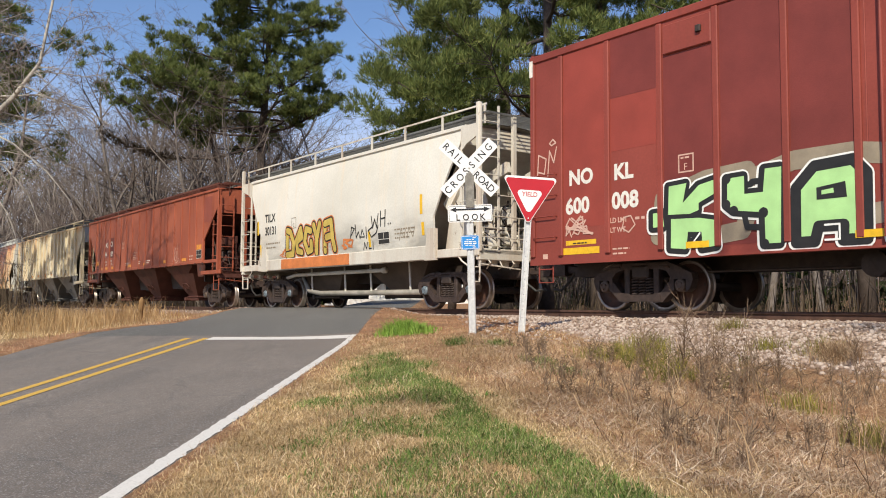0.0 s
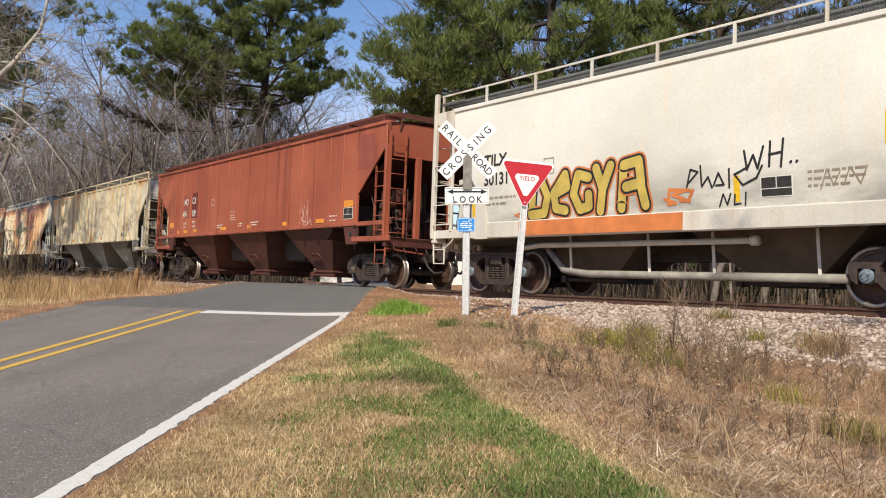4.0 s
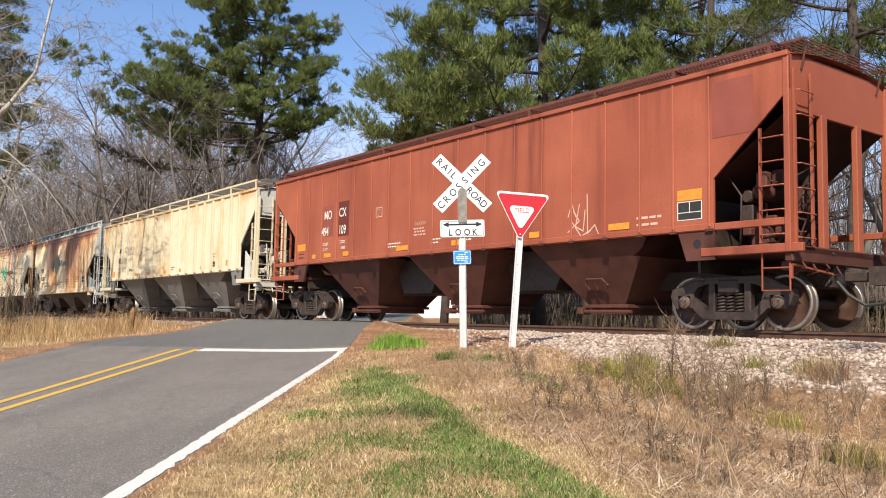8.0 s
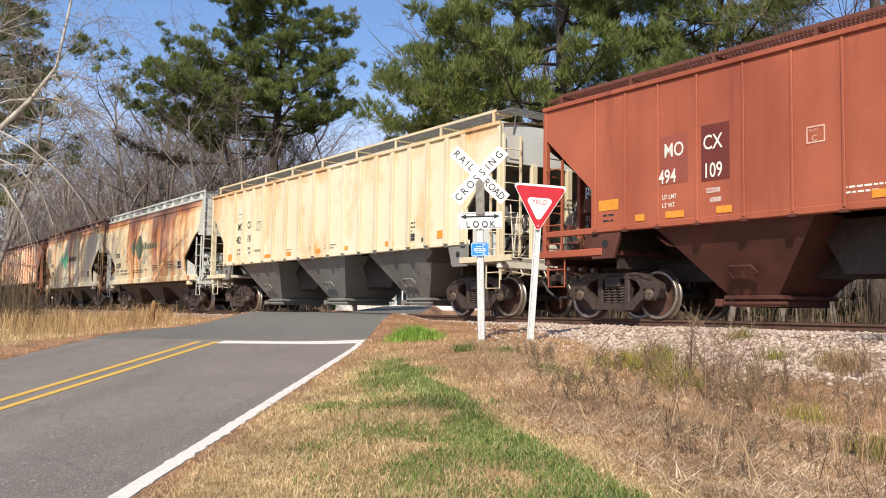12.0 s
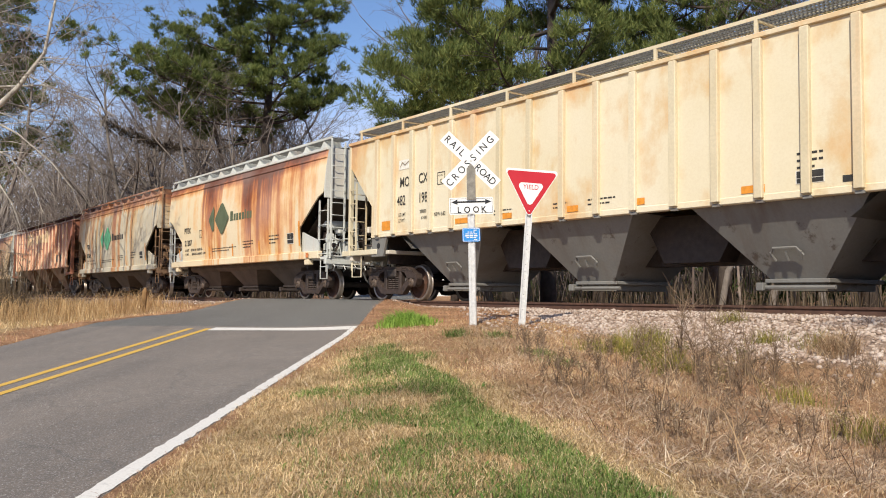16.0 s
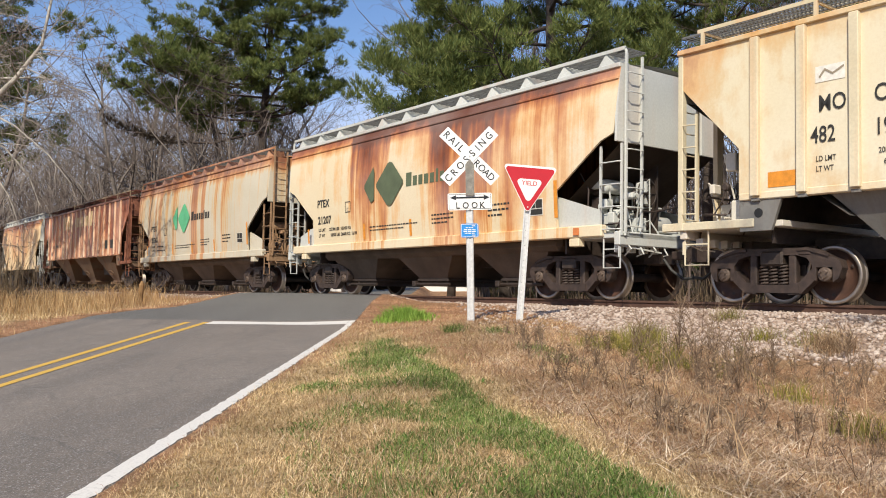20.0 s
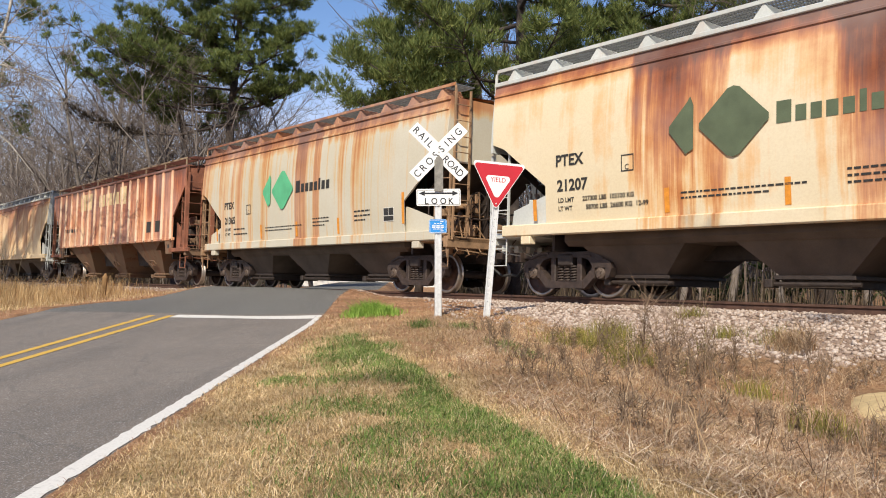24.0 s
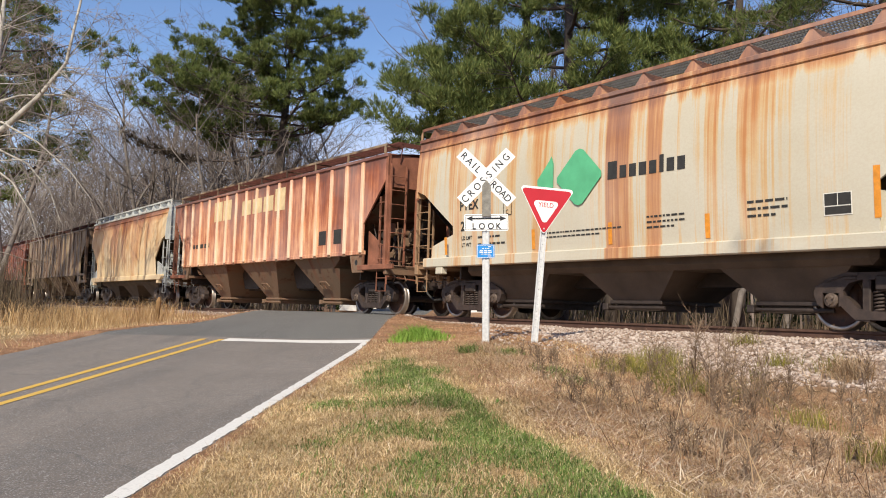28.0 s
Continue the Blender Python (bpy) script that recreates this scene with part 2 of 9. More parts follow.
def rusted(name, colors, bands, seed, low=0.25, high=0.55, run=(2.5, 1, 0.10), run_k=1.3, top=0.25, blot_k=0.4, stops=(0.16, 0.32, 0.50, 0.72, 1.0), rough=0.6, ledge=(3.9, 4.3)):
    """Paint eaten by rust. colors: paint, tan, orange, brown, dark rust; bands: how much, along the car (0 to 1 over 18 m)."""
    m, nt, b, co = start(name, rough, 0.0, 0.3)
    sep = nt.nodes.new("ShaderNodeSeparateXYZ")
    nt.links.new(co, sep.inputs["Vector"])

    def span(out, lo, hi):
        r = nt.nodes.new("ShaderNodeMapRange")
        r.inputs["From Min"].default_value, r.inputs["From Max"].default_value = lo, hi
        nt.links.new(out, r.inputs["Value"])
        return r.outputs["Result"]

    wob = calc(nt, "MULTIPLY", calc(nt, "SUBTRACT", noise_of(nt, co, 1.0, 4, 0.6, (2.2, 1, 0.25), (seed, 0, 0)), 0.5), 0.09)
    d = ramp(nt, calc(nt, "ADD", span(sep.outputs["X"], -9.0, 9.0), wob), bands)
    zf = span(sep.outputs["Z"], 1.3, 4.4)
    amount = calc(nt, "ADD", calc(nt, "MULTIPLY", zf, high), low)
    v = calc(nt, "MULTIPLY", d, amount)
    rn = calc(nt, "SUBTRACT", noise_of(nt, co, 1.0, 6, 0.65, run, (seed * 2.3, 0, seed)), 0.5)
    v = calc(nt, "ADD", v, calc(nt, "MULTIPLY", calc(nt, "MULTIPLY", rn, run_k), calc(nt, "ADD", d, 0.25)))
    r2 = calc(nt, "SUBTRACT", noise_of(nt, co, 1.0, 5, 0.7, (run[0] * 3.4, 1, run[2] * 2.2), (seed * 1.7, 0, seed)), 0.5)
    v = calc(nt, "ADD", v, calc(nt, "MULTIPLY", calc(nt, "MULTIPLY", r2, run_k * 0.55), calc(nt, "ADD", d, 0.12)))
    bl = calc(nt, "SUBTRACT", noise_of(nt, co, 1.1, 7, 0.6, (1, 1, 0.8), (seed, 3, seed)), 0.5)
    v = calc(nt, "ADD", v, calc(nt, "MULTIPLY", bl, blot_k))
    edge = calc(nt, "MULTIPLY", span(sep.outputs["Z"], *ledge), calc(nt, "MULTIPLY", noise_of(nt, co, 1.0, 5, 0.6, (1.2, 1, 0.6), (seed, 8, 0)), top * 2))
    v = calc(nt, "ADD", v, edge)
    c = ramp(nt, v, [(k, q) for k, q in zip(stops, colors)])
    big = noise_of(nt, co, 0.5, 4, shift=(seed, 0, seed * 2))
    c = mixc(nt, mul(nt, ramp(nt, big, ((0.35, 0.0), (0.68, 1.0))), 0.14), c, (0.9, 0.9, 0.86))
    fine = noise_of(nt, co, 26, 6, 0.65)
    c = mixc(nt, mul(nt, ramp(nt, fine, ((0.38, 1.0), (0.58, 0.0))), 0.09), c, tone(colors[2], 0.7))
    nt.links.new(c, b.inputs["Base Color"])
    bump(nt, b, fine, 0.2, 0.01)
    return m


RUST = (0.24, 0.075, 0.025)
m_boxcar = paint("oxide_red_paint", (0.225, 0.045, 0.032), rust=(0.11, 0.03, 0.022), wash=0.45, seed=2.0, spots=0.72, faded=(0.29, 0.062, 0.044), stretch=(1.2, 1, 0.2))
m_white = paint("chalky_white_paint", (0.71, 0.68, 0.59), rust=(0.50, 0.33, 0.15), wash=0.22, seed=5.0, spots=0.68, streak=(0.52, 0.8), grime=(1.4, 2.6, 0.85, (0.22, 0.21, 0.185)), faded=(0.76, 0.735, 0.66), rough=0.45)
m_white_trim = paint("white_trim_paint", (0.62, 0.58, 0.50), rust=(0.24, 0.15, 0.09), wash=0.5, seed=7.0, spots=0.63, rough=0.5)
m_red = paint("brown_red_paint", (0.315, 0.080, 0.042), rust=(0.14, 0.034, 0.018), wash=0.65, seed=11.0, spots=0.70, faded=(0.395, 0.112, 0.058), stretch=(1.6, 1, 0.14))
# car red again, with the shade of the underside put into the colour
m_red_shaded = plain("brown_red_shaded_underside", (0.095, 0.032, 0.022), 0.7, var=0.35, scale=2.0)
m_cream = rusted("cream_paint", ((0.66, 0.585, 0.415), (0.61, 0.465, 0.27), (0.60, 0.36, 0.15), (0.38, 0.16, 0.06), (0.22, 0.08, 0.04)), ((0.0, 0.26), (0.45, 0.20), (0.68, 0.09), (1.0, 0.05)), 16.0, 0.5, 0.1, (1.6, 1, 0.35), 0.9, 0.16, 1.15, (0.06, 0.19, 0.33, 0.52, 0.85))
m_cream_rib = paint("cream_rib_paint", (0.61, 0.52, 0.345), rust=(0.40, 0.20, 0.07), wash=0.30, seed=18.0, spots=0.68, faded=(0.69, 0.62, 0.46))
m_grey_bay = paint("grey_hopper_paint", (0.19, 0.185, 0.172), rust=(0.07, 0.045, 0.03), wash=0.45, seed=19.0, spots=0.60, ztop=1.8, rough=0.6)
m_ptex1 = rusted("beige_paint_heavy_rust", ((0.67, 0.56, 0.37), (0.67, 0.41, 0.18), (0.52, 0.205, 0.058), (0.29, 0.075, 0.022), (0.12, 0.034, 0.018)),
                 ((0.0, 0.10), (0.26, 0.14), (0.325, 0.30), (0.345, 1.0), (0.41, 0.95), (0.435, 0.25), (0.53, 0.35), (0.556, 1.0), (0.60, 0.95), (0.70, 0.72), (0.73, 0.25), (0.775, 0.75), (0.815, 0.55), (0.85, 0.10)), 23.0, 0.30, 0.72, (2.2, 1, 0.09), 1.5, 0.60, 0.80)
m_ptex2 = rusted("grey_beige_paint_rust_runs", ((0.50, 0.455, 0.35), (0.54, 0.37, 0.19), (0.47, 0.21, 0.075), (0.28, 0.10, 0.04), (0.15, 0.05, 0.027)),
                 ((0.0, 0.50), (0.20, 0.55), (0.33, 0.42), (0.40, 0.22), (0.50, 0.55), (0.58, 0.62), (0.66, 0.50), (0.72, 0.30), (0.80, 0.20), (0.9, 0.16)), 29.0, 0.36, 0.28, (2.3, 1, 0.03), 2.8, 0.50, 0.30, (0.14, 0.27, 0.44, 0.70, 1.0))
m_rusty = rusted("rusted_out_cream_paint", ((0.74, 0.50, 0.30), (0.66, 0.33, 0.17), (0.48, 0.175, 0.085), (0.28, 0.085, 0.045), (0.15, 0.05, 0.035)),
                 ((0.0, 0.80), (0.3, 0.65), (0.6, 0.90), (1.0, 0.80)), 31.0, 0.53, 0.38, (2.6, 1, 0.22), 1.5, 0.35, 0.9)
m_rusty_rib = rusted("rusty_salmon_rib", ((0.76, 0.56, 0.38), (0.72, 0.42, 0.25), (0.52, 0.21, 0.10), (0.30, 0.09, 0.05), (0.16, 0.05, 0.03)), ((0.0, 0.35), (1.0, 0.35)), 33.0, 0.4, 0.3, (2.0, 1, 0.3), 0.9, 0.3, 0.6)
m_rusty_cage = plain("rusted_red_steelwork", (0.27, 0.105, 0.06), 0.8, var=0.45, scale=3.0)
m_rusty_bay = paint("rusted_hopper_sheet", (0.19, 0.12, 0.075), rust=(0.14, 0.05, 0.025), wash=0.9, seed=35.0, spots=0.58, ztop=1.8, rough=0.8)
m_far_cream = rusted("cream_paint_rust_wash", ((0.70, 0.52, 0.30), (0.60, 0.34, 0.15), (0.42, 0.17, 0.06), (0.25, 0.08, 0.035), (0.14, 0.05, 0.03)),
                     ((0.0, 0.35), (0.3, 0.5), (0.5, 0.75), (0.7, 0.5), (0.85, 0.3), (1.0, 0.3)), 37.0, 0.3, 0.5, (1.8, 1, 0.15), 1.2, 0.4, 0.6)
# rust-streaked brown-grey, mixed darker to carry the tree shade
m_far_dark = paint("shaded_brown_grey_paint", (0.30, 0.22, 0.14), rust=(0.085, 0.045, 0.03), wash=0.9, seed=41.0, spots=0.62, streak=(0.40, 0.58), fall=0.2)
m_far_red = paint("rust_red_car_paint", (0.34, 0.11, 0.06), rust=(0.16, 0.05, 0.03), wash=0.8, seed=43.0, spots=0.64)
m_grey_end = paint("pale_grey_paint", (0.52, 0.53, 0.50), rust=(0.28, 0.14, 0.07), wash=0.2, seed=47.0, spots=0.70)
m_ptex2_cage = plain("rusty_beige_steelwork", (0.33, 0.20, 0.11), 0.75, var=0.5, scale=3.0)
m_brown_belly = plain("grimy_brown_belly", (0.11, 0.078, 0.056), 0.75, var=0.4, scale=1.6)
m_truck = plain("oily_brown_steel", (0.056, 0.036, 0.028), 0.62, var=0.6, scale=9.0, bump_k=0.5, spec=0.5)
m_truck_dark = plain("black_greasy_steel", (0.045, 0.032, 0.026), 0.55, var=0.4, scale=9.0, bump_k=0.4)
m_wheel = plain("rusty_wheel_steel", (0.085, 0.042, 0.028), 0.6, var=0.45, scale=5.0)
m_tread = plain("polished_tread_steel", (0.40, 0.34, 0.29), 0.4, 0.85, var=0.2, scale=8.0, bump_k=0.05)
m_cap = plain("dull_bearing_cap", (0.12, 0.085, 0.065), 0.6, 0.1, var=0.4, scale=20.0)
m_cap_blue = plain("pale_blue_bearing_cap", (0.17, 0.21, 0.24), 0.5, 0.1, var=0.3, scale=20.0)
m_black = plain("black_stencil_paint", (0.035, 0.033, 0.030), 0.6, var=0.3, scale=12.0, bump_k=0.05)
m_whitepaint = plain("white_stencil_paint", (0.74, 0.71, 0.64), 0.6, var=0.15, scale=12.0, bump_k=0.05)
m_palepaint = plain("faded_pink_white_paint", (0.62, 0.40, 0.32), 0.6, var=0.15, scale=12.0, bump_k=0.05)
m_yellow = plain("yellow_reflective_film", (0.78, 0.47, 0.02), 0.4, var=0.15, scale=12.0, bump_k=0.05)
m_orange = plain("orange_film", (0.70, 0.27, 0.03), 0.45, var=0.2, scale=12.0, bump_k=0.05)
m_green_logo = plain("mint_green_logo_paint", (0.10, 0.42, 0.21), 0.5, var=0.15, scale=3.0, bump_k=0.05)
m_olive_logo = plain("faded_dark_green_logo_paint", (0.10, 0.125, 0.07), 0.55, var=0.2, scale=3.0, bump_k=0.05)
m_spray_green = plain("light_green_spray_paint", (0.40, 0.68, 0.28), 0.5, var=0.12, scale=3.0, bump_k=0.05)
m_spray_white = plain("white_spray_paint", (0.80, 0.80, 0.76), 0.5, var=0.1, scale=5.0, bump_k=0.05)
m_spray_black = plain("black_spray_paint", (0.022, 0.022, 0.022), 0.5, var=0.3, scale=5.0, bump_k=0.05)
m_spray_grey = plain("khaki_grey_spray_paint", (0.30, 0.25, 0.18), 0.6, var=0.25, scale=3.0, bump_k=0.05)
m_spray_yellow = plain("yellow_spray_paint", (0.58, 0.43, 0.10), 0.5, var=0.25, scale=3.5, bump_k=0.05)
m_spray_orange = plain("orange_spray_paint", (0.62, 0.20, 0.06), 0.55, var=0.25, scale=3.0, bump_k=0.05)
m_patch_dark = plain("overpainted_dark_patch", (0.13, 0.026, 0.018), 0.6, var=0.15, scale=3.0, bump_k=0.05)
m_patch_maroon = plain("overpainted_maroon_patch", (0.26, 0.068, 0.045), 0.6, var=0.12, scale=3.0, bump_k=0.05)
m_patch_cream = plain("cream_paint_patch", (0.66, 0.50, 0.28), 0.6, var=0.2, scale=3.0, bump_k=0.1)
m_box_maroon = plain("repainted_maroon_panel", (0.185, 0.036, 0.029), 0.6, var=0.18, scale=1.5, bump_k=0.1)
m_box_bright = plain("repainted_bright_red_panel", (0.29, 0.052, 0.036), 0.6, var=0.15, scale=1.5, bump_k=0.1)


# ---- mesh building ----
class Build:
    """Collects boxes, bars, tubes and sheets into one mesh."""

    def __init__(self):
        self.v, self.f, self.mi, self.m = [], [], [], 0

    def add(self, vs, fs):
        o = len(self.v)
        self.v += [tuple(p) for p in vs]
        self.f += [tuple(i + o for i in f) for f in fs]
        self.mi += [self.m] * len(fs)
        return self

    def box(self, x0, x1, y0, y1, z0, z1, ch=0.0):
        if ch <= 0:
            vs = [(x, y, z) for z in (z0, z1) for y in (y0, y1) for x in (x0, x1)]
            return self.add(vs, [(0, 2, 3, 1), (4, 5, 7, 6), (0, 1, 5, 4), (2, 6, 7, 3), (0, 4, 6, 2), (1, 3, 7, 5)])
        xs, ys, zs = (x0, x1), (y0, y1), (z0, z1)
        vs, at = [], {}
        for a in (0, 1):
            for b in (0, 1):
                for c in (0, 1):
                    sx, sy, sz = (1 - 2 * a) * ch, (1 - 2 * b) * ch, (1 - 2 * c) * ch
                    for k, p in enumerate(((xs[a], ys[b] + sy, zs[c] + sz), (xs[a] + sx, ys[b], zs[c] + sz), (xs[a] + sx, ys[b] + sy, zs[c]))):
                        at[a, b, c, k] = len(vs)
                        vs.append(p)
        fs = []
        for a in (0, 1):
            q = [at[a, 0, 0, 0], at[a, 1, 0, 0], at[a, 1, 1, 0], at[a, 0, 1, 0]]
            fs.append(q if a else q[::-1])
            q = [at[0, a, 0, 1], at[1, a, 0, 1], at[1, a, 1, 1], at[0, a, 1, 1]]
            fs.append(q[::-1] if a else q)
            q = [at[0, 0, a, 2], at[1, 0, a, 2], at[1, 1, a, 2], at[0, 1, a, 2]]
            fs.append(q if a else q[::-1])
        for b in (0, 1):
            for c in (0, 1):
                fs.append([at[0, b, c, 1], at[1, b, c, 1], at[1, b, c, 2], at[0, b, c, 2]])
                fs.append([at[b, 0, c, 0], at[b, 1, c, 0], at[b, 1, c, 2], at[b, 0, c, 2]])
                fs.append([at[b, c, 0, 0], at[b, c, 1, 0], at[b, c, 1, 1], at[b, c, 0, 1]])
                for a in (0, 1):
                    fs.append([at[a, b, c, 0], at[a, b, c, 1], at[a, b, c, 2]])
        return self.add(vs, fs)

    def tube(self, pts, r, n=6, cap=True):
        pts = [Vector(p) for p in pts]
        rings, vs = [], []
        for i, p in enumerate(pts):
            d = (pts[min(i + 1, len(pts) - 1)] - pts[max(i - 1, 0)]).normalized()
            a = d.orthogonal().normalized() if i == 0 else (a - d * a.dot(d)).normalized()
            b = d.cross(a)
            rr = r[i] if isinstance(r, (list, tuple)) else r
            rings.append(len(vs))
            vs += [p + (a * math.cos(k * math.tau / n) + b * math.sin(k * math.tau / n)) * rr for k in range(n)]
        fs = [(rings[i] + k, rings[i] + (k + 1) % n, rings[i + 1] + (k + 1) % n, rings[i + 1] + k) for i in range(len(pts) - 1) for k in range(n)]
        if cap:
            fs += [tuple(range(n))[::-1], tuple(rings[-1] + k for k in range(n))]
        return self.add(vs, fs)

    def bar(self, p, q, w, h, up=(0, 0, 1)):
        """A straight rectangular bar from p to q: w across, h along up."""
        p, q = Vector(p), Vector(q)
        d = (q - p).normalized()
        s = d.cross(Vector(up))
        s = s.normalized() if s.length > 1e-4 else Vector((1, 0, 0))
        t = s.cross(d)
        vs = [e + s * (a * w / 2) + t * (b * h / 2) for e in (p, q) for a, b in ((-1, -1), (1, -1), (1, 1), (-1, 1))]
        return self.add(vs, [(3, 2, 1, 0), (4, 5, 6, 7), (0, 1, 5, 4), (1, 2, 6, 5), (2, 3, 7, 6), (3, 0, 4, 7)])

    def prism(self, poly, y0, y1):
        """A polygon in x and z, drawn out from y0 to y1."""
        n = len(poly)
        vs = [(x, y0, z) for x, z in poly] + [(x, y1, z) for x, z in poly]
        return self.add(vs, [tuple(range(n)), tuple(range(2 * n - 1, n - 1, -1))] + [(i, i + n, (i + 1) % n + n, (i + 1) % n) for i in range(n)])

    def lathe(self, prof, n=32, centre=(0, 0, 0)):
        """A profile of (radius, y) turned about the y axis."""
        cx, cy, cz = centre
        vs = [(cx + r * math.cos(k * math.tau / n), cy + y, cz + r * math.sin(k * math.tau / n)) for r, y in prof for k in range(n)]
        fs = [(i * n + k, i * n + (k + 1) % n, (i + 1) * n + (k + 1) % n, (i + 1) * n + k) for i in range(len(prof) - 1) for k in range(n)]
        return self.add(vs, fs)

    def sheet(self, rows, thick=None):
        """A skin through rows of points, all of one length."""
        w = len(rows[0])
        vs = [p for r in rows for p in r]
        fs = [(j * w + i, j * w + i + 1, (j + 1) * w + i + 1, (j + 1) * w + i) for j in range(len(rows) - 1) for i in range(w - 1)]
        return self.add(vs, fs)

    def mesh(self, name, mats, soft=False):
        me = bpy.data.meshes.new(name)
        me.from_pydata(self.v, [], self.f)
        for m in mats if isinstance(mats, (list, tuple)) else (mats,):
            me.materials.append(m)
        me.polygons.foreach_set("material_index", self.mi)
        me.polygons.foreach_set("use_smooth", [soft] * len(self.f))
        me.update()
        return me


def part(name, geo, material, parent, label="", soft=False):
    """One mesh object under a thing or under a part."""
    me = geo.mesh(name, material, soft) if isinstance(geo, Build) else geo
    if not isinstance(geo, Build) and material is not None and not me.materials:
        me.materials.append(material)
    ob = new(name, me)
    ob.parent = parent
    return tagged(ob, label)


def letters(text, size, wide=1.0, bold=0.0):
    """Flat outlines of a line of writing, as points and faces in a plane: starts at 0, 0."""
    cu = bpy.data.curves.new("writing", "FONT")
    cu.body, cu.size, cu.resolution_u, cu.offset = text, size, 3, bold
    ob = bpy.data.objects.new("writing", cu)
    me = ob.to_mesh()
    vs = [(v.co.x * wide, v.co.y) for v in me.vertices]
    fs = [tuple(p.vertices) for p in me.polygons]
    ob.to_mesh_clear()
    bpy.data.objects.remove(ob)
    bpy.data.curves.remove(cu)
    return vs, fs


def stroke(lines, w, ends=0.0):
    """Broad strokes along lines in a plane, with round joints: points and faces."""
    vs, fs = [], []
    for ln in lines:
        for (x0, z0), (x1, z1) in zip(ln, ln[1:]):
            dx, dz = x1 - x0, z1 - z0
            k = w / 2 / max(1e-6, math.hypot(dx, dz))
            o = len(vs)
            e = len(fs) * 0.00012
            vs += [(x0 - dz * k, z0 + dx * k, e), (x1 - dz * k, z1 + dx * k, e), (x1 + dz * k, z1 - dx * k, e), (x0 + dz * k, z0 - dx * k, e)]
            fs.append((o + 3, o + 2, o + 1, o))
        for x, z in ln:
            o = len(vs)
            e = len(fs) * 0.00012
            vs += [(x + w / 2 * math.cos(a * math.tau / 12), z + w / 2 * math.sin(a * math.tau / 12), e) for a in range(12)]
            fs.append(tuple(range(o, o + 12)))
    return vs, fs


def flat_prof(z):
    return HALF


def drape(vf, x, z, off, prof=flat_prof, flip=False, shear=0.0):
    """Lays a plane figure on the near side of a car, off metres proud of it."""
    vs, fs = vf
    g = Build()
    return g.add([(x + p[0] + shear * p[1], -prof(z + p[1]) - off - (p[2] if len(p) > 2 else 0.0), z + p[1]) for p in vs], fs)


def oblong(w, h, n=1):
    vs = [(w * i / n, h * j) for j in (0, 1) for i in range(n + 1)]
    return vs, [(i, i + 1, n + 2 + i, n + 1 + i) for i in range(n)]


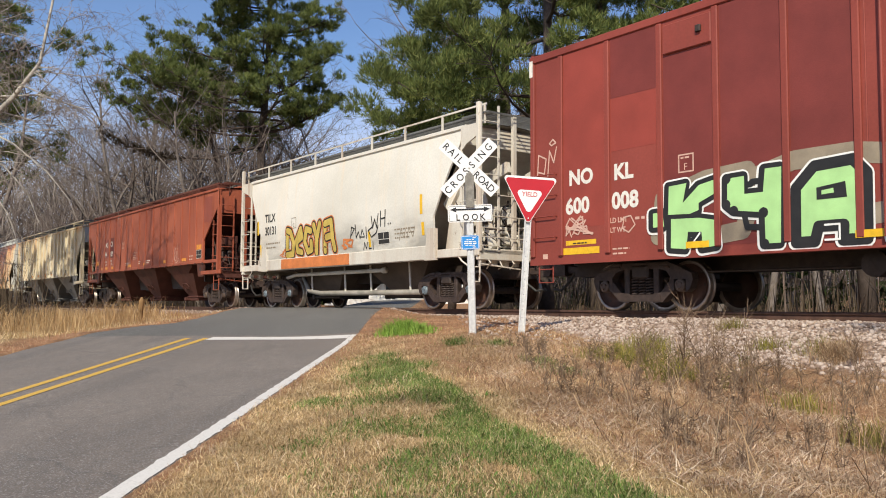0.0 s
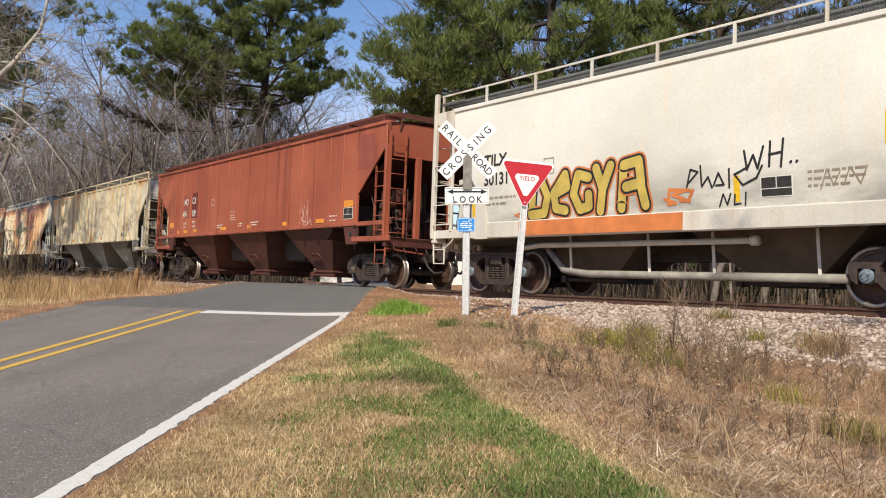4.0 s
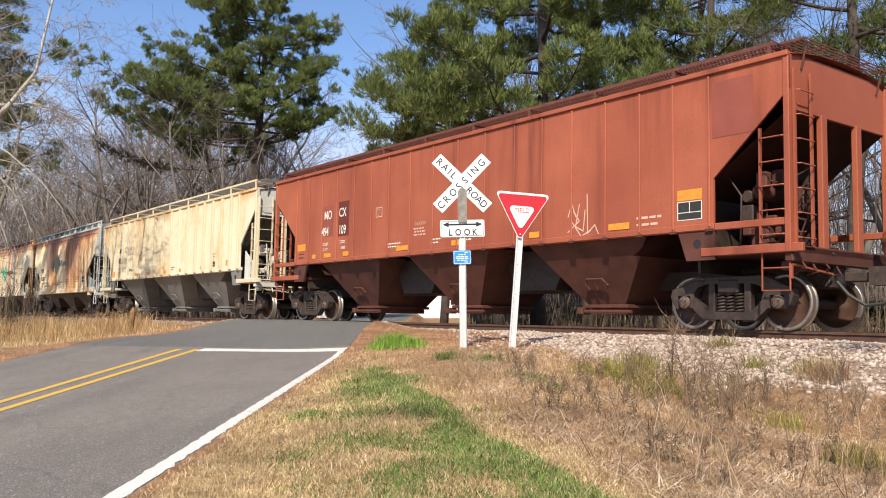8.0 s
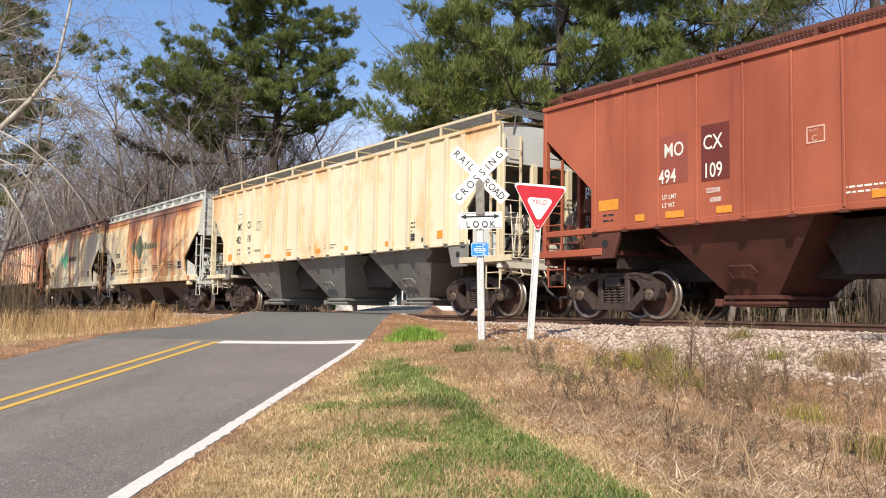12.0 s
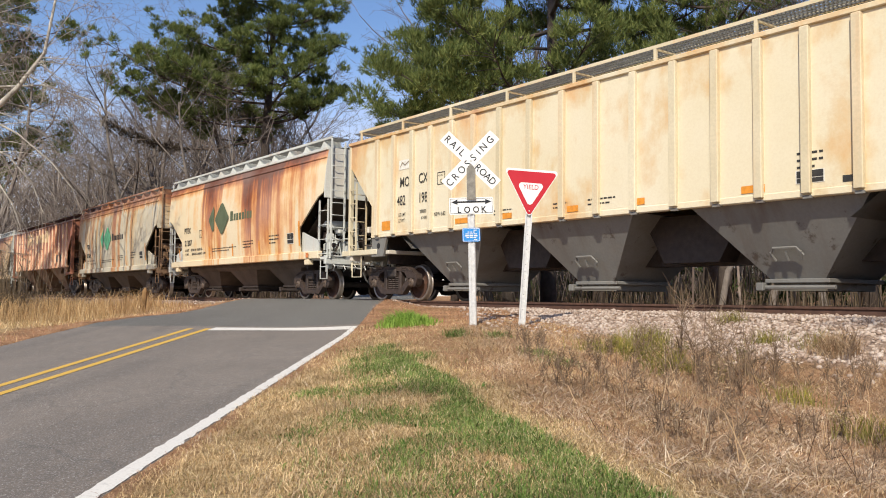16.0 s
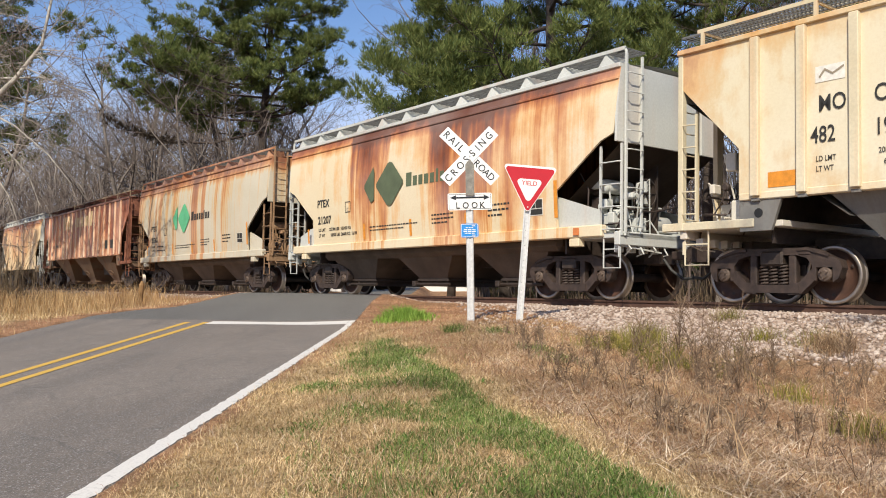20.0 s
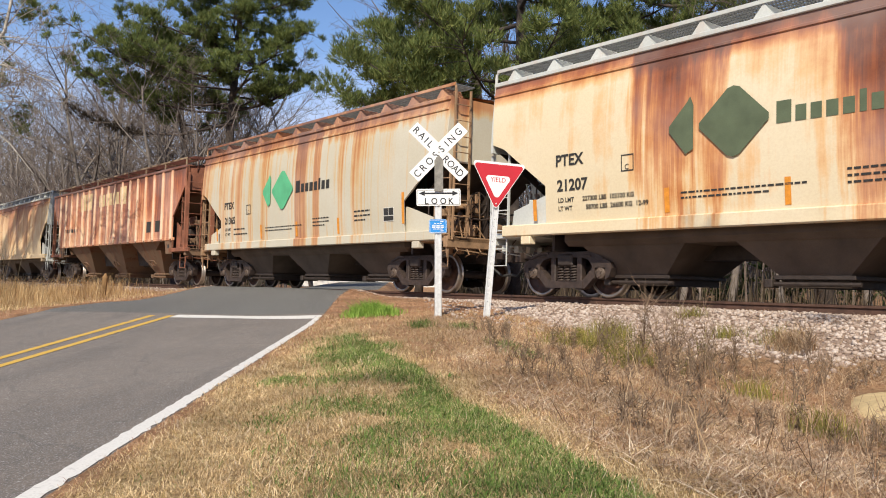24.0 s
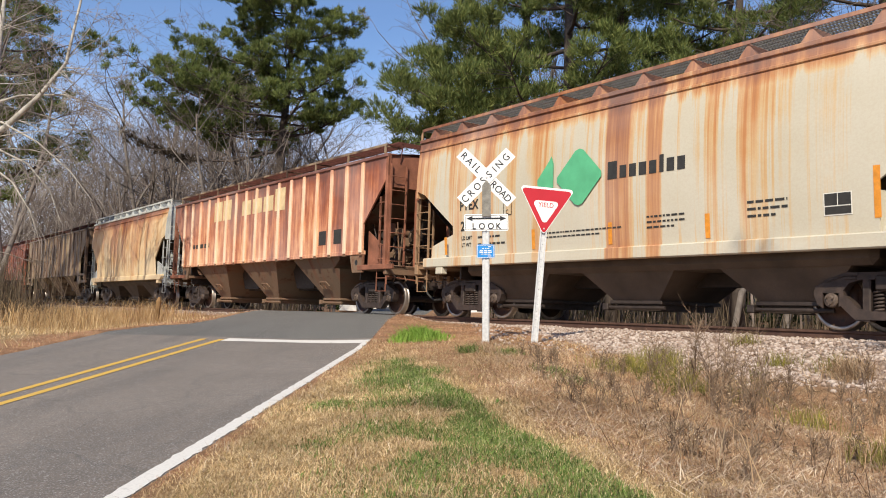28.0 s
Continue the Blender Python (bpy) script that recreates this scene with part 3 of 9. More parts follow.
# ---- the train ----
def truck_meshes():
    g = Build()
    for s in (-1, 1):
        g.prism([(0, 0.881), (s * 0.60, 0.881), (s * 0.78, 0.844), (s * 1.02, 0.725), (s * 1.14, 0.674), (s * 1.17, 0.56), (s * 1.11, 0.4), (s * 1.02, 0.34), (s * 1.02, 0.57), (s * 0.76, 0.57), (s * 0.76, 0.36), (s * 0.67, 0.4), (s * 0.69, 0.607), (s * 0.60, 0.718), (s * 0.42, 0.77), (0, 0.77)], -0.09, 0.09)
        g.prism([(s * 0.28, 0.14), (s * 0.50, 0.16), (s * 0.73, 0.37), (s * 0.76, 0.54), (s * 0.66, 0.53), (s * 0.47, 0.34), (s * 0.28, 0.3)], -0.085, 0.085)
        g.box(min(s * 0.28, s * 0.41), max(s * 0.28, s * 0.41), -0.075, 0.075, 0.18, 0.80, 0.02)
        g.prism([(s * 0.45, 0.873), (s * 0.62, 0.888), (s * 0.98, 0.762), (s * 0.96, 0.733), (s * 0.62, 0.836), (s * 0.45, 0.836)], -0.115, -0.08)
        g.box(s * 0.57 - 0.10, s * 0.57 + 0.10, -0.105, -0.08, 0.77, 0.82, 0.01)
    g.prism([(-0.48, 0.17), (0.48, 0.17), (0.46, 0.30), (-0.46, 0.30)], -0.10, 0.10)
    frame_me = g.mesh("side_frame", m_truck)
    g = Build()
    for cx in (-0.17, 0.0, 0.17):
        n = 44
        g.tube([(cx + 0.075 * math.cos(i * 0.9), 0.075 * math.sin(i * 0.9), 0.28 + 0.34 * i / n) for i in range(n + 1)], 0.021, 5)
    spring_me = g.mesh("spring_nest", m_truck, True)
    g = Build()
    g.box(-0.20, 0.20, -1.12, 1.12, 0.60, 0.84, 0.03)
    g.box(-0.30, 0.30, -0.30, 0.30, 0.80, 0.98, 0.03)
    for s in (-1, 1):
        g.bar((s * 0.38, -0.8, 0.42), (s * 0.38, 0.8, 0.42), 0.08, 0.10)
        g.box(s * 0.40 - 0.05, s * 0.40 + 0.05, -0.84, -0.66, 0.30, 0.62)
        g.box(s * 0.40 - 0.05, s * 0.40 + 0.05, 0.66, 0.84, 0.30, 0.62)
    bolster_me = g.mesh("truck", m_truck_dark)
    g = Build()
    g.lathe([(0.0, -0.09), (0.055, -0.09), (0.075, -0.075), (0.10, -0.07), (0.115, -0.05), (0.115, 0.09), (0.0, 0.09)], 16)
    for k in range(3):
        a = k * math.tau / 3 + 0.5
        g.lathe([(0.0, -0.115), (0.016, -0.115), (0.018, -0.08)], 6, (0.06 * math.cos(a), 0, 0.06 * math.sin(a)))
    cap_me = {m.name: g.mesh("bearing_cap", m) for m in (m_cap, m_cap_blue)}
    g = Build()
    g.lathe([(0.0, -0.98), (0.075, -0.98), (0.075, -0.70), (0.09, -0.66), (0.085, 0.66), (0.075, 0.70), (0.075, 0.98), (0.0, 0.98)], 14)
    axle_me = g.mesh("wheelset", m_truck_dark, True)
    wheel_me = {}
    for s in (-1, 1):
        g = Build()
        out = [(0.0, 0.10), (0.10, 0.10), (0.125, 0.085), (0.14, 0.02), (0.25, -0.015), (0.375, 0.02), (0.395, 0.055)]
        g.lathe([(r, s * y) for r, y in out], 40)
        g.lathe([(r, s * y) for r, y in ((0.395, -0.06), (0.37, -0.02), (0.25, -0.045), (0.14, -0.02), (0.11, -0.09), (0.0, -0.09))], 40)
        g.m = 1
        g.lathe([(r, s * y) for r, y in ((0.395, 0.055), (0.402, 0.066), (0.448, 0.066), (0.455, 0.06), (0.457, -0.02), (0.462, -0.035), (0.484, -0.045), (0.484, -0.062), (0.472, -0.068), (0.395, -0.06))], 40)
        g.m = 2
        for k in range(3):
            a = k * 2.1
            g.add([(0.30 * math.cos(a + d) * q, s * 0.012, 0.30 * math.sin(a + d) * q) for d, q in ((-0.1, 0.95), (0.1, 0.95), (0.08, 1.1), (-0.08, 1.1))], [(0, 1, 2, 3)])
        wheel_me[s] = g.mesh("wheel", [m_wheel, m_tread, m_truck], True)
    return frame_me, spring_me, bolster_me, cap_me, axle_me, wheel_me


TRUCK = truck_meshes()
wheelsets = []


def add_trucks(car, centres, cap=m_cap, base=0.89):
    frame_me, spring_me, bolster_me, cap_me, axle_me, wheel_me = TRUCK
    for cx in centres:
        t = part("truck", bolster_me, None, car)
        t.location = (cx, 0, 0)
        for s in (-1, 1):
            part("side_frame", frame_me, None, t).location = (0, s * 1.0, 0)
            part("spring_nest", spring_me, None, t).location = (0, s * 1.0, 0)
            for k in (-1, 1):
                c = part("bearing_cap", cap_me[cap.name], None, t)
                c.location = (k * base, s * 1.03, 0.46)
                c.rotation_euler = (0, 0, 0 if s < 0 else math.pi)
        for k in (-1, 1):
            w = part("wheelset", axle_me, None, car)
            for s in (-1, 1):
                part("wheel", wheel_me[s], None, w).location = (0, s * 0.765, 0)
            wheelsets.append((w, cx + k * base))


def coupler(car, x, s, mat):
    g = Build()
    g.box(min(x, x + s * 0.50), max(x, x + s * 0.50), -0.07, 0.07, 0.80, 0.96, 0.02)
    g.prism([(x + s * 0.45, 0.74), (x + s * 0.74, 0.74), (x + s * 0.80, 0.80), (x + s * 0.80, 0.98), (x + s * 0.72, 1.03), (x + s * 0.45, 1.03)], -0.16, 0.13)
    g.box(x - 0.35 * s - 0.2, x - 0.35 * s + 0.2, -0.22, 0.22, 0.70, 1.08, 0.03)
    part("coupler", g, m_truck, car)
    g = Build()
    g.tube([(x, -0.28, 0.80), (x + s * 0.2, -0.30, 0.58), (x + s * 0.45, -0.27, 0.42), (x + s * 0.72, -0.2, 0.45)], 0.03, 6)
    part("air_hose", g, m_black, car)
    g = Build()
    g.bar((x - s * 0.05, -1.5, 1.02), (x - s * 0.05, -0.3, 0.92), 0.03, 0.03)
    g.bar((x - s * 0.05, -1.5, 1.02), (x - s * 0.05, -1.5, 0.80), 0.03, 0.03)
    part("uncoupling_lever", g, mat, car)


def ladder(x0, x1, y, z0, z1, step=0.38, r=0.013, stile=True):
    g = Build()
    if stile:
        g.bar((x0, y, z0), (x0, y, z1), 0.045, 0.036, (1, 0, 0))
        g.bar((x1, y, z0), (x1, y, z1), 0.045, 0.036, (1, 0, 0))
    z = z0 + 0.12
    while z < z1 - 0.05:
        g.tube([(x0, y - 0.02, z), (x0 + 0.05 * (1 if x1 > x0 else -1), y - 0.06, z), (x1 - 0.05 * (1 if x1 > x0 else -1), y - 0.06, z), (x1, y - 0.02, z)], r, 5)
        z += step
    return g


def end_ladder(x, y0, y1, z0, z1, s, step=0.38):
    g = Build()
    for y in (y0, y1):
        g.bar((x, y, z0), (x, y, z1), 0.045, 0.04, (1, 0, 0))
    z = z0 + 0.12
    while z < z1 - 0.05:
        g.tube([(x, y0, z), (x + s * 0.07, y0 + 0.04, z), (x + s * 0.07, y1 - 0.04, z), (x, y1, z)], 0.012, 5)
        z += step
    return g


def grating(x0, x1, y0, y1, z, step=0.07):
    """An open steel walkway: bearing bars lengthwise and slats across."""
    g = Build()
    for i in range(5):
        y = y0 + (y1 - y0) * i / 4
        g.box(x0, x1, y - 0.006, y + 0.006, z - 0.035, z)
    n = int((x1 - x0) / step)
    for i in range(n + 1):
        x = x0 + (x1 - x0) * i / n
        g.box(x - 0.007, x + 0.007, y0, y1, z - 0.022, z - 0.004)
    return g


def side_edge(z, pts):
    """The half length of a side sheet at the height z, from corner points (z, x) going up."""
    for (z0, x0), (z1, x1) in zip(pts, pts[1:]):
        if z <= z1:
            return lerp(x0, x1, (z - z0) / (z1 - z0)) if z1 > z0 else x1
    return pts[-1][1]


def side_sheet(edge, prof, z0, z1, s, nx=18, extra=()):
    zs = sorted({z0, z1, *[z for z, _ in edge if z0 < z < z1], *[lerp(z0, z1, i / 14) for i in range(15)]})
    g = Build()
    rows_out, rows_in = [], []
    for z in zs:
        h = side_edge(z, edge)
        rows_out.append([(lerp(-h, h, i / nx), s * prof(z), z) for i in range(nx + 1)])
        rows_in.append([(lerp(-h, h, i / nx), s * (prof(z) - 0.045), z) for i in range(nx + 1)])
    g.sheet(rows_out if s < 0 else [r[::-1] for r in rows_out])
    g.sheet([r[::-1] for r in rows_in] if s < 0 else rows_in)
    for a, b in ((0, 0), (nx, nx)):
        g.sheet([[ro[a], ri[b]] for ro, ri in zip(rows_out, rows_in)])
    g.sheet([rows_out[0], rows_in[0]])
    g.sheet([rows_out[-1], rows_in[-1]])
    return g


def brake_wheel(x, y, z, r=0.27):
    g = Build()
    n = 20
    g.tube([(x, y + r * math.cos(k * math.tau / n), z + r * math.sin(k * math.tau / n)) for k in range(n + 1)], 0.016, 6)
    for k in range(5):
        a = k * math.tau / 5
        g.tube([(x - 0.03, y, z), (x, y + r * math.cos(a), z + r * math.sin(a))], 0.012, 5)
    g.tube([(x - 0.12, y, z), (x + 0.03, y, z)], 0.04, 8)
    return g


def end_gear(car, xl, s, mat, deck_z, deep, gear=True):
    """What stands on the end platform: deck, posts, air brake cylinders, pipes and hand brake."""
    g = Build()
    g.box(min(xl - s * deep, xl), max(xl - s * deep, xl), -1.50, 1.50, deck_z - 0.10, deck_z, 0.01)
    part("end_platform", g, mat, car)
    g = Build()
    g.box(min(xl - s * 0.14, xl), max(xl - s * 0.14, xl), -1.55, 1.55, deck_z - 0.24, deck_z + 0.02, 0.015)
    part("end_sill", g, mat, car)
    if not gear:
        return
    xc = xl - s * 0.85
    for y, z, r, l in ((-0.55, deck_z + 0.34, 0.20, 0.55), (0.42, deck_z + 0.30, 0.17, 0.9)):
        g = Build()
        g.lathe([(0.0, -l / 2), (r * 0.6, -l / 2), (r, -l / 2 + 0.06), (r, l / 2 - 0.06), (r * 0.6, l / 2), (0.0, l / 2)], 16, (xc, y, z))
        part("air_tank", g, mat, car, soft=True)
    g = Build()
    g.box(xc - 0.16, xc + 0.16, -1.1, -0.88, deck_z + 0.05, deck_z + 0.42, 0.03)
    g.tube([(xc, -1.0, deck_z + 0.3), (xc + s * 0.3, -0.8, deck_z + 0.55), (xc + s * 0.3, 0.3, deck_z + 0.6), (xc, 0.5, deck_z + 0.2)], 0.022, 6)
    g.tube([(xc + s * 0.2, -1.2, deck_z + 0.12), (xc + s * 0.25, 0.9, deck_z + 0.14)], 0.02, 6)
    g.tube([(xc - s * 0.1, -0.7, deck_z), (xc - s * 0.1, -0.72, deck_z + 0.8), (xc - s * 0.6, -0.6, deck_z + 1.1)], 0.02, 6)
    g.box(xc + s * 0.38 - 0.06, xc + s * 0.38 + 0.06, -0.50, -0.20, deck_z + 0.62, deck_z + 1.05, 0.02)
    part("brake_valve", g, mat, car)
    g = Build()
    g.tube([(xc - s * 0.25, -1.25, deck_z + 0.04), (xc - s * 0.22, -1.25, deck_z + 0.9), (xc - s * 0.5, -1.2, deck_z + 1.25)], 0.018, 6)
    g.tube([(xc + s * 0.55, -1.15, deck_z + 0.5), (xc + s * 0.5, -0.2, deck_z + 0.48), (xc + s * 0.45, 0.9, deck_z + 0.7)], 0.022, 6)
    g.tube([(xc + s * 0.1, -1.3, deck_z + 0.16), (xc + s * 0.6, -1.25, deck_z + 0.2), (xc + s * 0.7, -1.2, deck_z - 0.3)], 0.02, 6)
    g.tube([(xc, -0.2, deck_z + 0.05), (xc + s * 0.1, -0.15, deck_z + 0.75), (xc - s * 0.2, 0.2, deck_z + 1.3)], 0.028, 6)
    part("brake_pipe", g, m_truck, car, soft=True)
    g = Build()
    g.box(xc - s * 0.3 - 0.12, xc - s * 0.3 + 0.12, -0.98, -0.74, deck_z + 0.5, deck_z + 0.78, 0.03)
    g.lathe([(0.0, -0.12), (0.09, -0.12), (0.11, -0.09), (0.11, 0.09), (0.07, 0.12), (0.0, 0.12)], 12, (xc - s * 0.3, -0.86, deck_z + 0.92))
    part("slack_adjuster", g, m_truck, car)
    g = Build()
    g.lathe([(0.0, -0.42), (0.09, -0.42), (0.14, -0.37), (0.14, 0.37), (0.09, 0.42), (0.0, 0.42)], 14, (xc - s * 0.05, -0.62, deck_z + 0.98))
    part("air_reservoir", g, mat, car, soft=True)
    r = random.Random(int(abs(xl) * 10) + (s > 0))
    for i in range(9):
        x, y, z = xc + s * r.uniform(-0.25, 0.62), r.uniform(-1.28, -0.35), deck_z + r.uniform(0.10, 1.25)
        w, d, h = r.uniform(0.04, 0.13), r.uniform(0.04, 0.12), r.uniform(0.05, 0.16)
        g = Build().box(x - w, x + w, y - d, y + d, z - h, z + h, 0.018)
        g.tube([(x, y, z), (x + s * r.uniform(0.1, 0.3), y + r.uniform(-0.1, 0.3), z + r.uniform(-0.1, 0.2)), (x + s * r.uniform(-0.1, 0.35), y + 0.2, deck_z)], 0.016, 5)
        part("brake_rigging", g, mat, car)
    for i in range(5):
        x, y, z = xc + s * r.uniform(-0.1, 0.6), r.uniform(-1.2, -0.3), deck_z + r.uniform(0.15, 0.9)
        g = Build().lathe([(0.0, -0.05), (0.05, -0.05), (0.07, -0.03), (0.07, 0.04), (0.0, 0.05)], 10, (x, y, z))
        g.tube([(x, y, z), (x + s * 0.05, y - 0.05, z - 0.25), (x + s * r.uniform(0.1, 0.4), y, z - 0.45)], 0.014, 5)
        part("valve", g, m_truck, car)
    for i in range(4):
        y = -1.3 + i * 0.35
        g = Build().tube([(xl - s * 0.1, y, deck_z - 0.12), (xl + s * 0.04, y + 0.03, deck_z - 0.30 - 0.08 * (i % 2)), (xl - s * 0.2, y + 0.12, deck_z - 0.42)], 0.016, 5)
        g.box(xl - s * 0.25 - 0.07, xl - s * 0.25 + 0.07, y - 0.05, y + 0.08, deck_z - 0.36, deck_z - 0.22, 0.01)
        part("sill_bracket", g, mat, car)
    part("brake_lever", Build().bar((xc + s * 0.25, -0.95, deck_z + 0.08), (xc + s * 0.35, -0.75, deck_z + 0.62), 0.02, 0.07), m_truck, car)
    if s > 0:
        part("brake_wheel", brake_wheel(xl - s * 0.36, -0.35, deck_z + 0.85), m_truck_dark, car)


def steps(car, x0, x1, y, z0, z1, mat):
    g = Build()
    g.tube([(x0, y, z1), (x0, y, z0), (x1, y, z0), (x1, y, z1)], 0.017, 6)
    g.tube([(x0, y, (z0 + z1) / 2 + 0.05), (x1, y, (z0 + z1) / 2 + 0.05)], 0.014, 5)
    part("step", g, mat, car)


def grab_irons(car, mat, items):
    for x0, x1, y, z in items:
        g = Build()
        g.tube([(x0, y + 0.03, z), (x0, y - 0.05, z), (x1, y - 0.05, z), (x1, y + 0.03, z)], 0.012, 5)
        part("grab_iron", g, mat, car)


def bay(cx, half_top, half_bot, mat, zt=1.66, zb=0.42, yt=1.50, yb=0.80):
    g = Build()
    top = [(cx - half_top, -yt, zt), (cx + half_top, -yt, zt), (cx + half_top, yt, zt), (cx - half_top, yt, zt)]
    bot = [(cx - half_bot, -yb, zb), (cx + half_bot, -yb, zb), (cx + half_bot, yb, zb), (cx - half_bot, yb, zb)]
    g.add(top + bot, [(0, 4, 5, 1), (1, 5, 6, 2), (2, 6, 7, 3), (3, 7, 4, 0), (4, 7, 6, 5)])
    return g


def gate(cx, half, zb, yb):
    g = Build()
    g.box(cx - half - 0.10, cx + half + 0.10, -yb - 0.05, yb + 0.05, zb - 0.05, zb + 0.02, 0.01)
    g.box(cx - half, cx + half, -yb + 0.05, yb - 0.05, zb - 0.17, zb - 0.05)
    g.tube([(cx - half - 0.2, -yb - 0.06, zb - 0.12), (cx + half + 0.2, -yb - 0.06, zb - 0.12)], 0.035, 8)
    g.box(cx - half - 0.22, cx - half - 0.08, -yb - 0.14, -yb + 0.1, zb - 0.18, zb - 0.04, 0.015)
    return g


def writing(car, text, x, z, size, mat, off=0.006, prof=flat_prof, wide=1.0, bold=0.0, name="lettering", label=""):
    figure = letters(text, size, wide, bold)
    if size < 0.25:
        return tagged(part(name, drape(figure, x, z, off, prof), mat, car, label), kind="stuff")
    for one in islands(figure):
        part("letter", drape(one, x, z, off, prof), mat, car)


def islands(figure):
    """The separate outlines of a flat figure, one by one."""
    vs, fs = figure
    root = list(range(len(vs)))

    def find(i):
        while root[i] != i:
            root[i] = root[root[i]]
            i = root[i]
        return i

    for f in fs:
        for k in f[1:]:
            root[find(k)] = find(f[0])
    sets = {}
    for f in fs:
        sets.setdefault(find(f[0]), []).append(f)
    for group in sets.values():
        used = sorted({i for f in group for i in f})
        at = {i: n for n, i in enumerate(used)}
        yield [vs[i] for i in used], [tuple(at[i] for i in f) for f in group]


def panel(car, x, z, w, h, mat, off=0.004, prof=flat_prof, name="marking", label=""):
    n = max(1, int(w / 0.5))
    vs = [(w * i / n, h * j / 4) for j in range(5) for i in range(n + 1)]
    fs = [(j * (n + 1) + i, j * (n + 1) + i + 1, (j + 1) * (n + 1) + i + 1, (j + 1) * (n + 1) + i) for j in range(4) for i in range(n)]
    return part(name, drape((vs, fs), x, z, off, prof), mat, car, label)


def ring(w, h, t):
    vs = [(0, 0), (w, 0), (w, h), (0, h), (t, t), (w - t, t), (w - t, h - t), (t, h - t)]
    return vs, [(0, 1, 5, 4), (1, 2, 6, 5), (2, 3, 7, 6), (3, 0, 4, 7)]


def small_print(car, x, z, w, lines, h, mat, prof=flat_prof, seed=1, off=0.005):
    """Writing too small to read: rows of short bars."""
    rnd = random.Random(seed)
    vs, fs = [], []
    for r in range(lines):
        a = 0.0
        while a < w * (1 if r < lines - 1 else 0.7):
            b = min(w, a + rnd.uniform(0.8, 2.6) * h)
            o = len(vs)
            z0 = -r * h * 1.75
            vs += [(a, z0), (b, z0), (b, z0 + h * 0.62), (a, z0 + h * 0.62)]
            fs.append((o, o + 1, o + 2, o + 3))
            a = b + h * 0.5
    tagged(part("small_print", drape((vs, fs), x, z, off, prof), mat, car), kind="stuff")


def bars_block(car, x, z, w, h, mat, off=0.006, prof=flat_prof):
    """Consolidated stencil: a frame with dark fields."""
    panel(car, x, z, w, h, m_whitepaint, off, prof, "stencil_frame")
    for i, k in ((0.035, 0.45), (0.515, 0.45)):
        panel(car, x + w * i, z + h * 0.44, w * k, h * 0.52, mat, off + 0.004, prof, "stencil_field")
    panel(car, x + w * 0.035, z + h * 0.05, w * 0.93, h * 0.34, mat, off + 0.004, prof, "stencil_field")


def new_car(name, c0, c1, label):
    e = tagged(new(name), label, "train car", "cars of the freight train")
    cars.append((e, (c0 + c1) / 2))
    return e, (c1 - c0) / 2


def walkway(car, hl, y0, y1, z, zr, mat, gap=1.85, rim=None):
    """The near running board on the roof, its rim and the brackets that carry it."""
    tagged(part("running_board", grating(-hl, hl, y0, y1, z), mat, car), kind="stuff")
    g = Build()
    g.box(-hl, hl, y0 - 0.014, y0 - 0.004, z - 0.05, z + 0.012)
    g.box(-hl, hl, y1 + 0.004, y1 + 0.014, z - 0.05, z + 0.012)
    part("board_rim", g, rim or mat, car)
    n = int(2 * hl / gap)
    for i in range(n + 1):
        x = lerp(-hl + 0.1, hl - 0.1, i / n)
        g = Build()
        g.box(x - 0.03, x + 0.03, y0 - 0.02, y0 + 0.02, zr, z - 0.035)
        g.box(x - 0.02, x + 0.02, y0, y1, z - 0.075, z - 0.04)
        part("board_bracket", g, rim or mat, car)


def roof(car, hl, prof, zt, rise, mat, n=8):
    g = Build()
    y = prof(zt)
    rows = [[(x, lerp(-y, y, i / n), zt + rise * (1 - (2 * i / n - 1) ** 2)) for i in range(n + 1)] for x in (-hl, hl)]
    g.sheet([r[::-1] for r in rows])
    g.sheet([[(x, yy, zz - 0.03) for x, yy, zz in r] for r in rows])
    part("roof", g, mat, car)
    g = Build()
    for s in (-1, 1):
        g.box(-hl, hl, s * y - 0.05, s * y + 0.03, zt - 0.04, zt + 0.05, 0.012)
    part("roof_rail", g, mat, car)


def hatches(car, hl, zt, rise, mat, n):
    g = Build()
    g.box(-hl + 0.8, hl - 0.8, -0.32, 0.32, zt + rise - 0.06, zt + rise + 0.10, 0.02)
    part("hatch_coaming", g, mat, car)
    for i in range(n):
        x = lerp(-hl + 1.0, hl - 1.0, (i + 0.5) / n)
        w = (hl - 1.0) / n - 0.06
        part("hatch_cover", Build().box(x - w, x + w, -0.38, 0.38, zt + rise + 0.10, zt + rise + 0.17, 0.02), mat, car)


